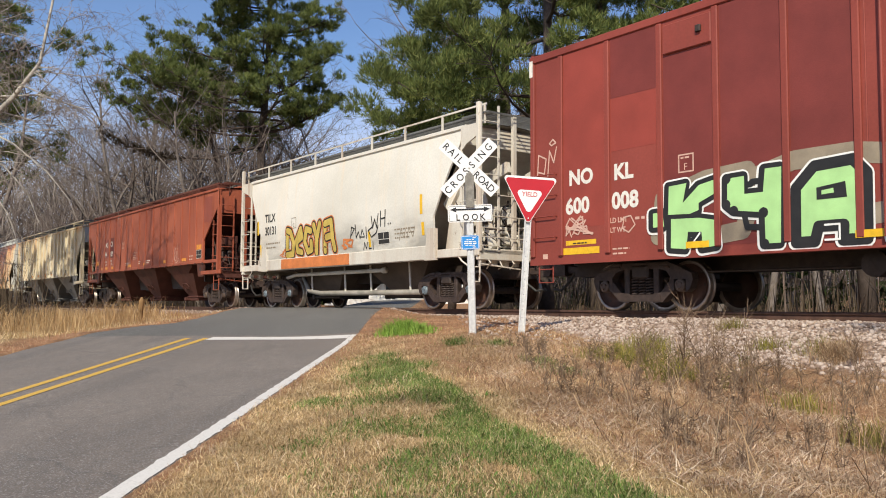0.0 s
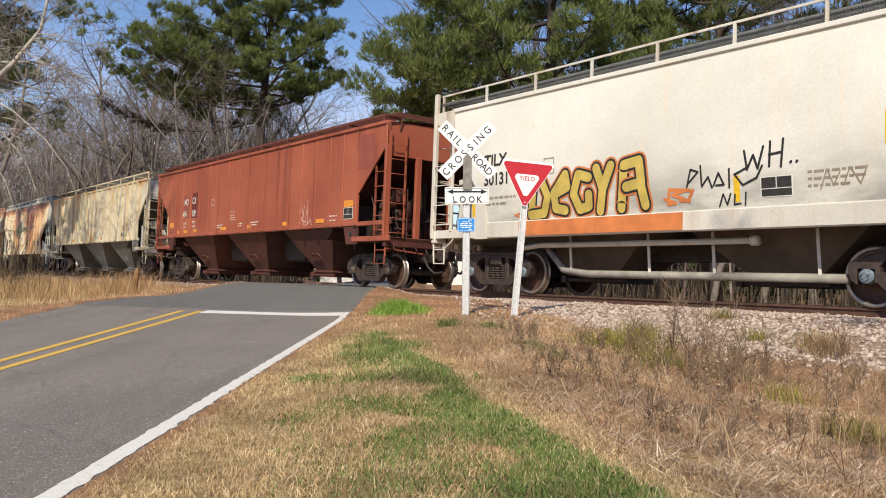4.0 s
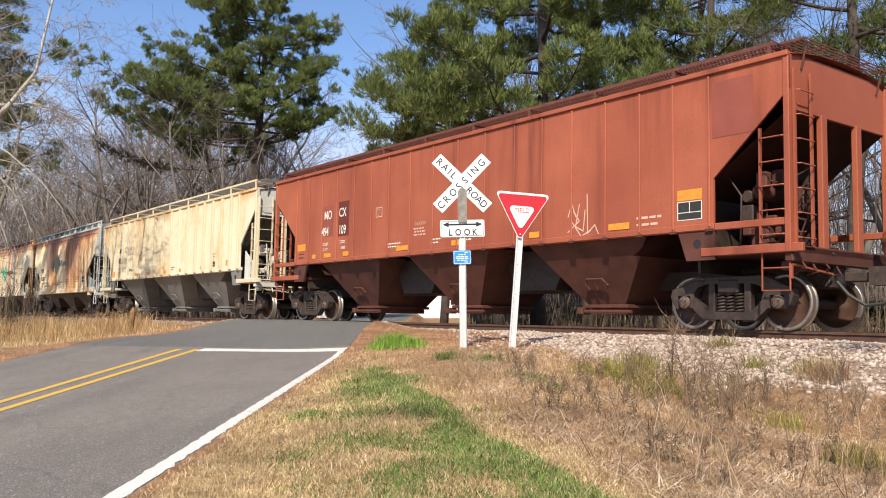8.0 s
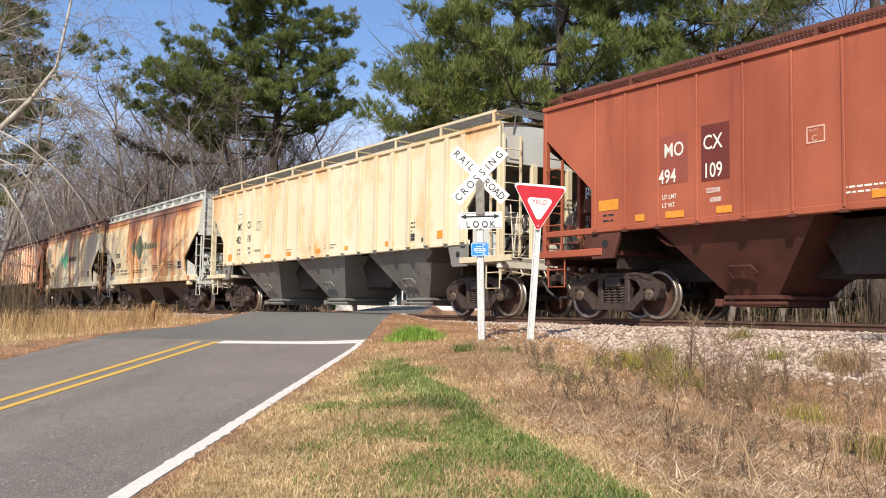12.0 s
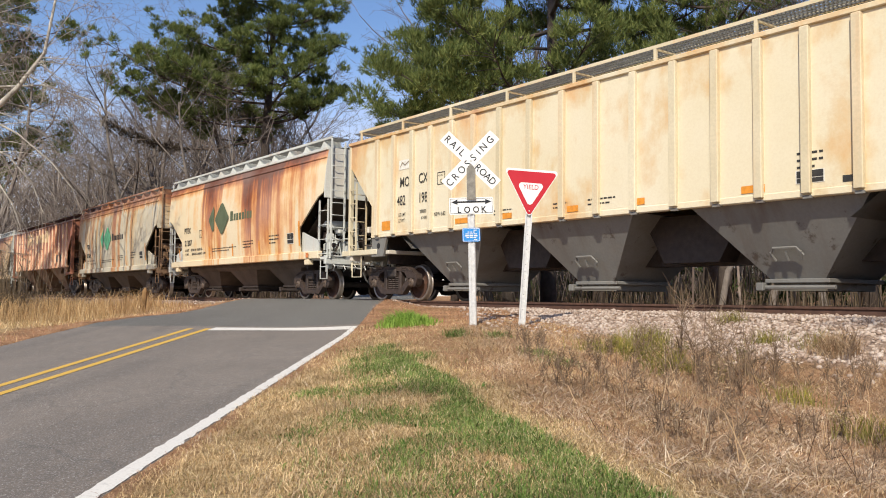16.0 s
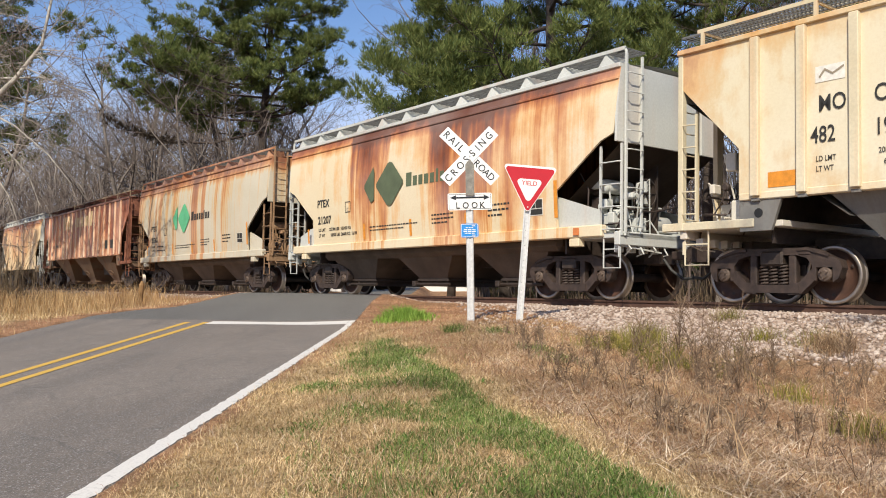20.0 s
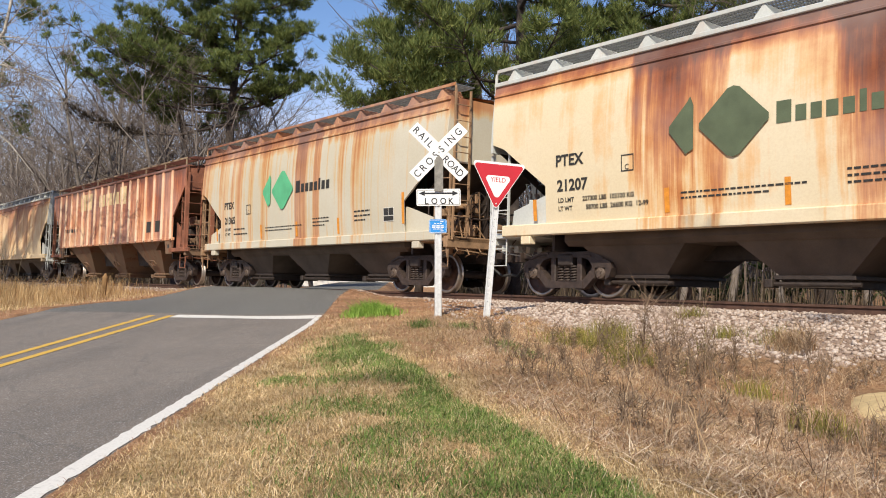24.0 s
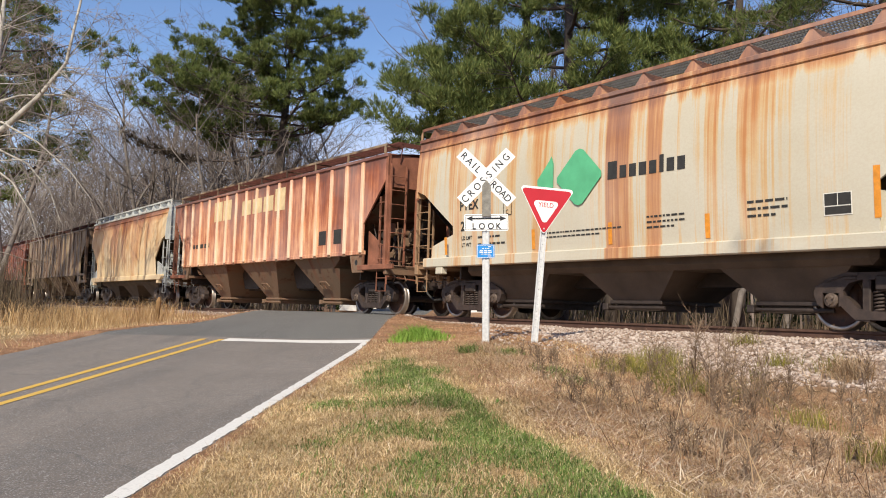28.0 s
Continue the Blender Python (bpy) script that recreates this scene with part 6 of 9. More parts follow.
def strip_way(x, y):
    """Distance right of the sharp edge of the green swale."""
    return x - (0.75 - (y - 3.6) * 0.198) - 0.10 * noise.noise((y * 0.8, 3.0, 1.0))


def green_at(x, y):
    n = noise.noise((x * 1.3, y * 1.3, 7.0)) + 0.6 * noise.noise((x * 4, y * 4, 2.0)) + 0.55 * noise.noise((x * 9, y * 9, 4.0))
    w = strip_way(x, y)
    wide = lerp(1.2, 0.65, smooth(3.6, 8.0, y))
    g = smooth(-wide - 0.25, -wide + 0.25, w) * (1 - smooth(-0.07, 0.05, w)) * (1 - smooth(8.2, 11.0, y))
    g = g * smooth(-0.35, 0.55, n + 0.20 + 0.45 * smooth(-0.5, -0.05, w)) * lerp(0.55, 1.0, smooth(-0.9, -0.1, w))
    for a, c, r in ((-0.53, 14.6, 0.30), (-0.92, 6.64, 0.16), (-0.62, 10.2, 0.22), (1.05, 8.9, 0.14), (1.2, 8.2, 0.12), (-0.75, 4.9, 0.06), (-0.55, 8.0, 0.25), (0.25, 11.3, 0.16)):
        g = max(g, (1 - smooth(r * 0.5, r * 1.2, math.hypot(x - a, y - c) + 0.06 * n)) * 0.9)
    g = max(g, 0.6 * smooth(0.45, 0.85, n) * (1 - smooth(-0.2, 0.3, w)) * smooth(-1.2, -0.8, x))
    return g


def gravel_at(x, y):
    q = x * N.x + y * N.y
    n = 0.45 * noise.noise((x * 0.9, y * 0.9, 1.0)) + 0.25 * noise.noise((x * 2.9, y * 2.9, 6.0))
    lim = lerp(12.3, 8.85, smooth(0.9, 2.7, x)) if x > -4 else 11.4
    return smooth(lim - 0.3, lim + 0.35, q + n) * (1 - smooth(16.6, 17.6, q))


def straw_at(x, y):
    q = x * N.x + y * N.y
    n = 0.6 * noise.noise((x * 1.1, y * 1.1, 5.0)) + 0.3 * noise.noise((x * 3.3, y * 3.3, 9.0))
    wide = lerp(0.10, 0.55, smooth(7, 13, y))
    edge = max(1 - smooth(wide * 0.4, wide * 1.6, abs(x + 1.40) + n * 0.22), 1 - smooth(0.2, 0.9, abs(x + 6.6) + n * 0.4))
    pile = smooth(6.4, 8.2, q + n) * (1 - smooth(1.6, 3.0, x + n))
    side = smooth(0.0, 0.5, strip_way(x, y) + n * 0.4) * 0.8
    return max(edge, pile * 0.9, side * smooth(-0.5, 0.2, n + 0.25))


gx, gy = sorted(graded(-9, 9, 0.20, 420) + [-6.50, -6.44, -6.39, -1.455, -1.42, -1.385, -1.33]), graded(2, 26, 0.25, 420)
gv = [(x, y, ground_z(x, y)) for y in gy for x in gx]
gw = len(gx)
gf = [(j * gw + i, j * gw + i + 1, (j + 1) * gw + i + 1, (j + 1) * gw + i) for j in range(len(gy) - 1) for i in range(gw - 1)]

m_ground, nt, b, co = start("winter_turf_and_soil", 0.95, 0.0, 0.1)
zone = nt.nodes.new("ShaderNodeVertexColor")
zone.layer_name = "zone"
zs = nt.nodes.new("ShaderNodeSeparateColor")
nt.links.new(zone.outputs["Color"], zs.inputs["Color"])
n1, n2, n3 = noise_of(nt, co, 1.4, 6), noise_of(nt, co, 14, 6, 0.7), noise_of(nt, co, 55, 4, 0.7)
c = mixc(nt, ramp(nt, n1, ((0.35, 0.0), (0.65, 1.0))), (0.37, 0.262, 0.128), (0.58, 0.435, 0.235))
c = mixc(nt, mul(nt, ramp(nt, n2, ((0.42, 1.0), (0.58, 0.0))), 0.85), c, (0.24, 0.155, 0.075))
cs = mixc(nt, ramp(nt, n2, ((0.35, 0.0), (0.65, 1.0))), (0.30, 0.145, 0.075), (0.55, 0.335, 0.195))
cs = mixc(nt, mul(nt, ramp(nt, n1, ((0.42, 1.0), (0.58, 0.0))), 0.6), cs, (0.20, 0.115, 0.068))
c = mixc(nt, zs.outputs["Green"], c, cs)
cg = mixc(nt, ramp(nt, n2, ((0.40, 0.0), (0.62, 1.0))), (0.075, 0.105, 0.03), (0.30, 0.26, 0.12))
c = mixc(nt, mul(nt, zs.outputs["Red"], 0.85), c, cg)
cb = mixc(nt, ramp(nt, n2, ((0.35, 0.0), (0.65, 1.0))), (0.25, 0.175, 0.13), (0.44, 0.34, 0.275))
c = mixc(nt, zs.outputs["Blue"], c, cb)
c = mixc(nt, mul(nt, ramp(nt, n3, ((0.38, 1.0), (0.55, 0.0))), 0.5), c, (0.16, 0.095, 0.05))
nt.links.new(c, b.inputs["Base Color"])
bump(nt, b, n3, 0.9, 0.03)
ground_me = quick_mesh("ground", gv, gf, m_ground, True)
col = ground_me.color_attributes.new("zone", "FLOAT_COLOR", "POINT")
near_box = [(-14 < x < 14 and -4 < y < 40) for x, y, z in gv]
data = np.zeros((len(gv), 4), np.float32)
data[:, 3] = 1
for i, (x, y, z) in enumerate(gv):
    q = x * N.x + y * N.y
    if near_box[i]:
        data[i, :3] = green_at(x, y), straw_at(x, y), gravel_at(x, y)
    elif q > 17:
        data[i, 1] = 0.9
    else:
        data[i, 2] = gravel_at(x, y)
col.data.foreach_set("color", data.ravel())
ground = tagged(new("ground", ground_me), "dry winter turf, pine straw and soil beside the road", kind="structure")

# road
m_asphalt, nt, b, co = start("worn_asphalt", 0.85, 0.0, 0.3)
sep = nt.nodes.new("ShaderNodeSeparateXYZ")
nt.links.new(co, sep.inputs["Vector"])
n1, n2, n3 = noise_of(nt, co, 0.5, 5), noise_of(nt, co, 62, 4, 0.75), noise_of(nt, co, 2.0, 7, 0.65, (1, 0.25, 1))
old = mixc(nt, ramp(nt, n1, ((0.35, 0.0), (0.65, 1.0))), (0.199, 0.163, 0.133), (0.240, 0.199, 0.163))
fresh = mixc(nt, ramp(nt, n1, ((0.35, 0.0), (0.65, 1.0))), (0.110, 0.108, 0.095), (0.134, 0.132, 0.116))
edge_n = noise_of(nt, co, 1.2, 3)
jag = nt.nodes.new("ShaderNodeMath")
jag.operation = "MULTIPLY_ADD"
jag.inputs[1].default_value = 0.5
nt.links.new(edge_n, jag.inputs[0])
nt.links.new(sep.outputs["Y"], jag.inputs[2])
jr = nt.nodes.new("ShaderNodeMapRange")
for k, v in zip(("From Min", "From Max", "To Min", "To Max"), (15.75, 15.83, 0.0, 1.0)):
    jr.inputs[k].default_value = v
nt.links.new(jag.outputs["Value"], jr.inputs["Value"])
c = mixc(nt, jr.outputs["Result"], old, fresh)
c = mixc(nt, mul(nt, ramp(nt, n3, ((0.56, 0.0), (0.70, 1.0))), 0.35), c, (0.09, 0.085, 0.08))
mott = noise_of(nt, co, 7.0, 5, 0.7)
c = mixc(nt, mul(nt, ramp(nt, mott, ((0.42, 1.0), (0.60, 0.0))), 0.28), c, (0.12, 0.108, 0.098))
# dark streaks painted into the asphalt for tree shadows on the road
shadow_streak = noise_of(nt, co, 1.0, 4, 0.6, (1.6, 0.09, 1.0), (3.0, 0, 0))
c = mixc(nt, mul(nt, ramp(nt, shadow_streak, ((0.50, 0.0), (0.64, 1.0))), 0.36), c, (0.085, 0.076, 0.069))
chip = noise_of(nt, co, 26, 2, 0.5)
c = mixc(nt, mul(nt, ramp(nt, chip, ((0.70, 0.0), (0.74, 1.0))), 0.8), c, (0.05, 0.045, 0.04))
vor = nt.nodes.new("ShaderNodeTexVoronoi")
vor.feature = "DISTANCE_TO_EDGE"
vor.inputs["Scale"].default_value = 0.55
wv = nt.nodes.new("ShaderNodeVectorMath")
wv.operation = "MULTIPLY_ADD"
wv.inputs[1].default_value = (0.5, 0.5, 0)
nz = nt.nodes.new("ShaderNodeTexNoise")
nz.inputs["Scale"].default_value, nz.inputs["Detail"].default_value = 1.5, 5
nt.links.new(co, nz.inputs["Vector"])
nt.links.new(nz.outputs["Color"], wv.inputs[0])
nt.links.new(co, wv.inputs[2])
nt.links.new(wv.outputs["Vector"], vor.inputs["Vector"])
c = mixc(nt, mul(nt, ramp(nt, vor.outputs["Distance"], ((0.0, 1.0), (0.012, 0.0))), 0.45), c, (0.07, 0.066, 0.062))
c = mixc(nt, mul(nt, ramp(nt, n2, ((0.40, 1.0), (0.56, 0.0))), 0.62), c, (0.085, 0.08, 0.075))
n4 = noise_of(nt, co, 95, 2, 0.5)
c = mixc(nt, mul(nt, ramp(nt, n4, ((0.57, 0.0), (0.68, 1.0))), 0.75), c, (0.44, 0.42, 0.40))
nt.links.new(c, b.inputs["Base Color"])
bump(nt, b, n2, 0.5, 0.01)
rx = [-6.45 + 4.99 * i / 13 for i in range(14)] + [-1.33]
ry = [-8 + 0.3 * i for i in range(140)] + [34 + 2.0 * i for i in range(60)]
rv = [(x + (0.05 * noise.noise((y * 1.7, x, 0)) if i == 0 else 0), y, road_z(x, y) + 0.018 * math.sin(math.pi * (x - rx[0]) / 5.07)) for y in ry for i, x in enumerate(rx)]
rv += [(x + (-0.04 if i == 0 else 0.04), y, road_z(x, y) - 0.16) for y in ry for i, x in ((0, rx[0]), (14, rx[14]))]
rf = [(j * 15 + i, j * 15 + i + 1, (j + 1) * 15 + i + 1, (j + 1) * 15 + i) for j in range(len(ry) - 1) for i in range(14)]
o = len(ry) * 15
rf += [(j * 15, (j + 1) * 15, o + (j + 1) * 2, o + j * 2) for j in range(len(ry) - 1)] + [((j + 1) * 15 + 14, j * 15 + 14, o + j * 2 + 1, o + (j + 1) * 2 + 1) for j in range(len(ry) - 1)]
road = tagged(new("road", quick_mesh("road", rv, rf, m_asphalt, True)), "worn grey two-lane asphalt road climbing to the crossing", kind="structure")


def road_paint(name, mat, label, x0, x1, y0, y1, ragged=0.0, seed=0):
    """A painted line on the road, 4 mm proud, with worn edges."""
    nx, ny = max(1, int((x1 - x0) / 0.3)), max(1, int((y1 - y0) / 0.05))
    vs, fs = [], []
    for j in range(ny + 1):
        for i in range(nx + 1):
            x, y = lerp(x0, x1, i / nx), lerp(y0, y1, j / ny)
            if i in (0, nx):
                x += ragged * (0.2 * noise.noise((y * 2.2, i + seed, 1.0)) + 0.8 * noise.noise((y * 9.0, i + seed, 2.0)))
            k = max(0.0, min(1.0, (x - rx[0]) / 5.07))
            vs.append((x, y, road_z(x, y) + 0.018 * math.sin(math.pi * k) + 0.004))
    fs = [(j * (nx + 1) + i, j * (nx + 1) + i + 1, (j + 1) * (nx + 1) + i + 1, (j + 1) * (nx + 1) + i) for j in range(ny) for i in range(nx)]
    ob = new(name, quick_mesh(name, vs, fs, mat, True))
    ob.parent = road
    return tagged(ob, label)


def worn_line(name, color):
    m, nt, b, co = start(name, 0.7, 0.0, 0.3)
    n1, n2 = noise_of(nt, co, 5, 7, 0.7), noise_of(nt, co, 70, 3, 0.7)
    c = mixc(nt, ramp(nt, n1, ((0.60, 0.0), (0.72, 1.0))), color, (0.20, 0.19, 0.18))
    c = mixc(nt, mul(nt, ramp(nt, n2, ((0.32, 1.0), (0.5, 0.0))), 0.5), c, tone(color, 0.6))
    nt.links.new(c, b.inputs["Base Color"])
    bump(nt, b, n2, 0.4, 0.005)
    return m


m_lineW, m_lineY = worn_line("white_road_paint", (0.66, 0.63, 0.58)), worn_line("yellow_road_paint", (0.60, 0.37, 0.07))
road_paint("edge_line", m_lineW, "worn white edge line", -1.508, -1.408, -7.5, 15.20, 0.030)
road_paint("stop_line", m_lineW, "worn white stop line", -3.92, -1.513, 14.62, 15.20, 0.01, 2)
road_paint("centre_line", m_lineY, "yellow centre line", -4.36, -4.25, -7.5, 15.0, 0.008, 5)
road_paint("centre_line", m_lineY, "yellow centre line", -4.04, -3.93, -7.5, 15.0, 0.008, 6)

# track
m_rail = plain("rusty_rail_steel", (0.11, 0.058, 0.040), 0.7, 0.2, var=0.35, scale=8.0)
m_rail_top = plain("worn_bright_rail_head", (0.42, 0.36, 0.31), 0.4, 0.8, var=0.2, scale=8.0, bump_k=0.1)
m_tie = plain("weathered_creosote_tie", (0.10, 0.078, 0.062), 0.9, var=0.4, scale=6.0, bump_k=0.8)
track = tagged(new("railway_track"), "single railway track with rusty rails on grey stone ballast", "railway track", kind="structure")
track.matrix_world = pose(N.x * TRACK, N.y * TRACK, 0, 0, 0, math.degrees(TH) - 90)
for off in (-0.755, 0.755):
    g = Build()
    outline = [(0.034, 0.0), (0.037, -0.006), (0.037, -0.038), (0.010, -0.052), (0.010, -0.145), (0.072, -0.160), (0.072, -0.172)]
    outline = outline + [(-y, z) for y, z in outline[::-1]]
    n = len(outline)
    vs = [(x, off + y, z) for x in (-190.0, 60.0) for y, z in outline]
    g.add(vs, [(i, (i + 1) % n, n + (i + 1) % n, n + i) for i in range(n) if i != n - 1])
    g.m = 1
    g.add(vs, [(n - 1, 0, n, 2 * n - 1)])
    part("rail", g, [m_rail, m_rail_top], track)
tie_me = Build().box(-0.115, 0.115, -1.3, 1.3, -0.36, -0.178, 0.012).mesh("tie", m_tie)
for i in range(150):
    x = -70 + i * 0.52
    t = part("tie", tie_me, None, track)
    t.location = (x + random.uniform(-0.03, 0.03), random.uniform(-0.04, 0.04), random.uniform(-0.012, 0.0))
    t.rotation_euler = (0, 0, random.uniform(-0.02, 0.02))

# ballast
m_stone, nt, b, co = start("pale_granite_ballast", 0.85, 0.0, 0.3)
geo = nt.nodes.new("ShaderNodeNewGeometry")
c = ramp(nt, geo.outputs["Random Per Island"], ((0.0, (0.24, 0.165, 0.125)), (0.25, (0.37, 0.275, 0.215)), (0.6, (0.46, 0.365, 0.30)), (1.0, (0.57, 0.475, 0.405))))
n2 = noise_of(nt, co, 40, 5, 0.7)
c = mixc(nt, mul(nt, ramp(nt, n2, ((0.35, 1.0), (0.6, 0.0))), 0.35), c, (0.14, 0.10, 0.075))
nt.links.new(c, b.inputs["Base Color"])
bump(nt, b, n2, 0.5, 0.01)
PHI = (1 + 5 ** 0.5) / 2
ICO_V = np.array([(-1, PHI, 0), (1, PHI, 0), (-1, -PHI, 0), (1, -PHI, 0), (0, -1, PHI), (0, 1, PHI), (0, -1, -PHI), (0, 1, -PHI), (PHI, 0, -1), (PHI, 0, 1), (-PHI, 0, -1), (-PHI, 0, 1)]) / 1.9
ICO_F = np.array([(0, 11, 5), (0, 5, 1), (0, 1, 7), (0, 7, 10), (0, 10, 11), (1, 5, 9), (5, 11, 4), (11, 10, 2), (10, 7, 6), (7, 1, 8), (3, 9, 4), (3, 4, 2), (3, 2, 6), (3, 6, 8), (3, 8, 9), (4, 9, 5), (2, 4, 11), (6, 2, 10), (8, 6, 7), (9, 8, 1)])


def stones(name, pts, sizes, mat, label, rng):
    n = len(pts)
    sc = np.array(sizes)[:, None, None] * rng.uniform(0.62, 1.15, (n, 1, 3)) * np.array([1.0, 1.0, 0.75])
    v = ICO_V[None] * rng.uniform(0.72, 1.18, (n, 12, 1)) * sc
    a = rng.uniform(0, 6.28, n)
    ca, sa = np.cos(a)[:, None], np.sin(a)[:, None]
    v = np.stack([v[:, :, 0] * ca - v[:, :, 1] * sa, v[:, :, 0] * sa + v[:, :, 1] * ca, v[:, :, 2]], 2) + np.array(pts)[:, None, :]
    f = (ICO_F[None] + (np.arange(n) * 12)[:, None, None]).reshape(-1, 3)
    ob = new(name, arrays_mesh(name, v.reshape(-1, 3), np.zeros((0, 4), int), f, mat))
    return tagged(ob, label, kind="stuff")


rng = np.random.default_rng(5)
pts, sizes = [], []
while len(pts) < 21000:
    s, q = rng.uniform(-3, 21) if rng.random() < 0.88 else rng.uniform(21, 60), rng.uniform(7.8, 13.4)
    p = N * q + U * s
    if -6.7 < p.x < -1.2 or rng.random() > gravel_at(p.x, p.y) + (0.12 if p.x > 0.5 and q > 8.2 else 0):
        continue
    k = rng.uniform(0.016, 0.042) * (1.35 if rng.random() < 0.10 else 1)
    pts.append((p.x, p.y, ground_z(p.x, p.y) + k * 0.30))
    sizes.append(k)
stones("ballast", pts, sizes, m_stone, "pale grey and pink crushed stone ballast on the bank", rng)


# ---- signs ----
m_sign_white = plain("white_sign_sheeting", (0.78, 0.78, 0.76), 0.35, var=0.06, scale=5.0, bump_k=0.03)
m_sign_red = plain("red_sign_sheeting", (0.46, 0.018, 0.028), 0.35, var=0.06, scale=5.0, bump_k=0.03)
m_sign_blue = plain("blue_sign_sheeting", (0.03, 0.24, 0.62), 0.35, var=0.06, scale=5.0, bump_k=0.03)
m_sign_black = plain("black_sign_legend", (0.02, 0.02, 0.022), 0.4, var=0.1, scale=5.0, bump_k=0.02)
m_galv = plain("galvanised_steel", (0.66, 0.66, 0.645), 0.42, 0.3, var=0.15, scale=18.0, bump_k=0.1)
m_wood_grey = plain("grey_weathered_wood", (0.26, 0.245, 0.215), 0.9, var=0.3, scale=14.0, bump_k=0.6)


def plane_fig(vf, y, cx, cz, ang=0.0, mid=True):
    """A plane figure on a board facing the road: turned by ang about its middle, which comes to cx, cz."""
    vs, fs = vf
    if mid:
        mx = (min(v[0] for v in vs) + max(v[0] for v in vs)) / 2
        mz = (min(v[1] for v in vs) + max(v[1] for v in vs)) / 2
        vs = [(a - mx, b - mz) for a, b in vs]
    ca, sa = math.cos(ang), math.sin(ang)
    return Build().add([(cx + a * ca - b * sa, y, cz + a * sa + b * ca) for a, b in vs], fs)


def plate(poly, y, thick=0.004):
    return Build().prism(poly, y, y + thick)


def round_rect(w, h, r, n=4):
    out = []
    for cx, cz, a0 in ((w / 2 - r, h / 2 - r, 0), (-w / 2 + r, h / 2 - r, 90), (-w / 2 + r, -h / 2 + r, 180), (w / 2 - r, -h / 2 + r, 270)):
        out += [(cx + r * math.cos(radians(a0 + 90 * k / n)), cz + r * math.sin(radians(a0 + 90 * k / n))) for k in range(n + 1)]
    return out


def turn(poly, ang, cx, cz):
    ca, sa = math.cos(ang), math.sin(ang)
    return [(cx + a * ca - b * sa, cz + a * sa + b * ca) for a, b in poly]


def crossing_sign():
    e = tagged(new("crossing_sign"), "white railroad crossing crossbuck with look sign on a metal post", "road sign")
    e.matrix_world = pose(0.575, 13.80, -0.30, 0, -1.6, 4)
    top = 2.42
    g = Build()
    g.box(-0.058, 0.058, 0.02, 0.085, -0.35, top, 0.012)
    part("post", g, m_galv, e)
    for x in (-0.03, 0.03):
        part("post_rib", Build().box(x - 0.009, x + 0.009, 0.008, 0.021, -0.3, top - 0.02), m_galv, e)
    cz = 2.60
    for ang, y, words, name in ((-45, -0.006, ("RAIL", "ROAD"), "rail_road"), (45, -0.016, ("CROS", "SING"), "crossing")):
        a = radians(ang + 1)
        b = part("crossbuck_blade", plate(turn(round_rect(1.16, 0.215, 0.012), a, 0, cz), y, 0.005), m_sign_white, e)
        spots = ((-0.495, -0.375, -0.275, -0.18), (0.175, 0.28, 0.385, 0.49)) if name == "rail_road" else ((-0.50, -0.36, -0.215, -0.075), (0.065, 0.185, 0.30, 0.46))
        for w, ds in zip(words, spots):
            for ch, d in zip(w, ds):
                part("legend", plane_fig(letters(ch, 0.165, 0.92, 0.001), y - 0.003, d * math.cos(a), cz + d * math.sin(a), a), m_sign_black, b)
    part("post_top", Build().prism([(-0.07, 1.96), (0.07, 1.96), (0.07, 2.46), (0.0, 2.55), (-0.07, 2.46)], -0.034, -0.022), m_wood_grey, e, "weathered grey pointed post top")
    part("bolt", Build().lathe([(0.0, -0.012), (0.014, -0.012), (0.016, 0.0)], 8, (0, -0.018, cz)), m_galv, e)
    b = part("look_board", plate(turn(round_rect(0.72, 0.275, 0.025), 0.02, 0.0, 1.86), -0.004), m_sign_white, e)
    part("board_border", plane_fig(ring(0.685, 0.24, 0.005), -0.007, 0.0, 1.86, 0.02), m_sign_black, b)
    for ch, d in zip("LOOK", (-0.195, -0.07, 0.075, 0.205)):
        part("legend", plane_fig(letters(ch, 0.142, 0.92, 0.002), -0.008, d, 1.80 + d * 0.02, 0.02), m_sign_black, b)
    arrow = ([(-0.325, 0), (-0.225, 0.042), (-0.225, 0.013), (0.225, 0.013), (0.225, 0.042), (0.325, 0), (0.225, -0.042), (0.225, -0.013), (-0.225, -0.013), (-0.225, -0.042)], [(0, 9, 8, 3, 2, 1), (8, 7, 4, 3), (4, 7, 6, 5)])
    part("arrow", plane_fig(arrow, -0.008, 0.0, 1.925, 0.02, False), m_sign_black, b)
    for z in (1.98, 1.74):
        part("bolt", Build().lathe([(0.0, -0.010), (0.012, -0.010), (0.013, 0.0)], 8, (0, -0.005, z)), m_galv, e)
    b = part("notice_plate", plate(turn(round_rect(0.29, 0.225, 0.03), 0.02, -0.01, 1.39), -0.004), m_sign_blue, e, "small blue emergency notice plate")
    part("plate_border", plane_fig(ring(0.27, 0.205, 0.006), -0.007, -0.01, 1.39, 0.02), m_sign_white, b)
    rnd = random.Random(2)
    for i, w in enumerate((0.19, 0.13, 0.20, 0.21, 0.17, 0.20)):
        for k in range(3):
            if rnd.random() < 0.9:
                part("print_bar", plane_fig(oblong(w / 3 - 0.012, 0.012 if i != 3 else 0.020), -0.007, -0.01 + (k - 1) * w / 3, 1.465 - i * 0.030, 0.02), m_sign_white, b)


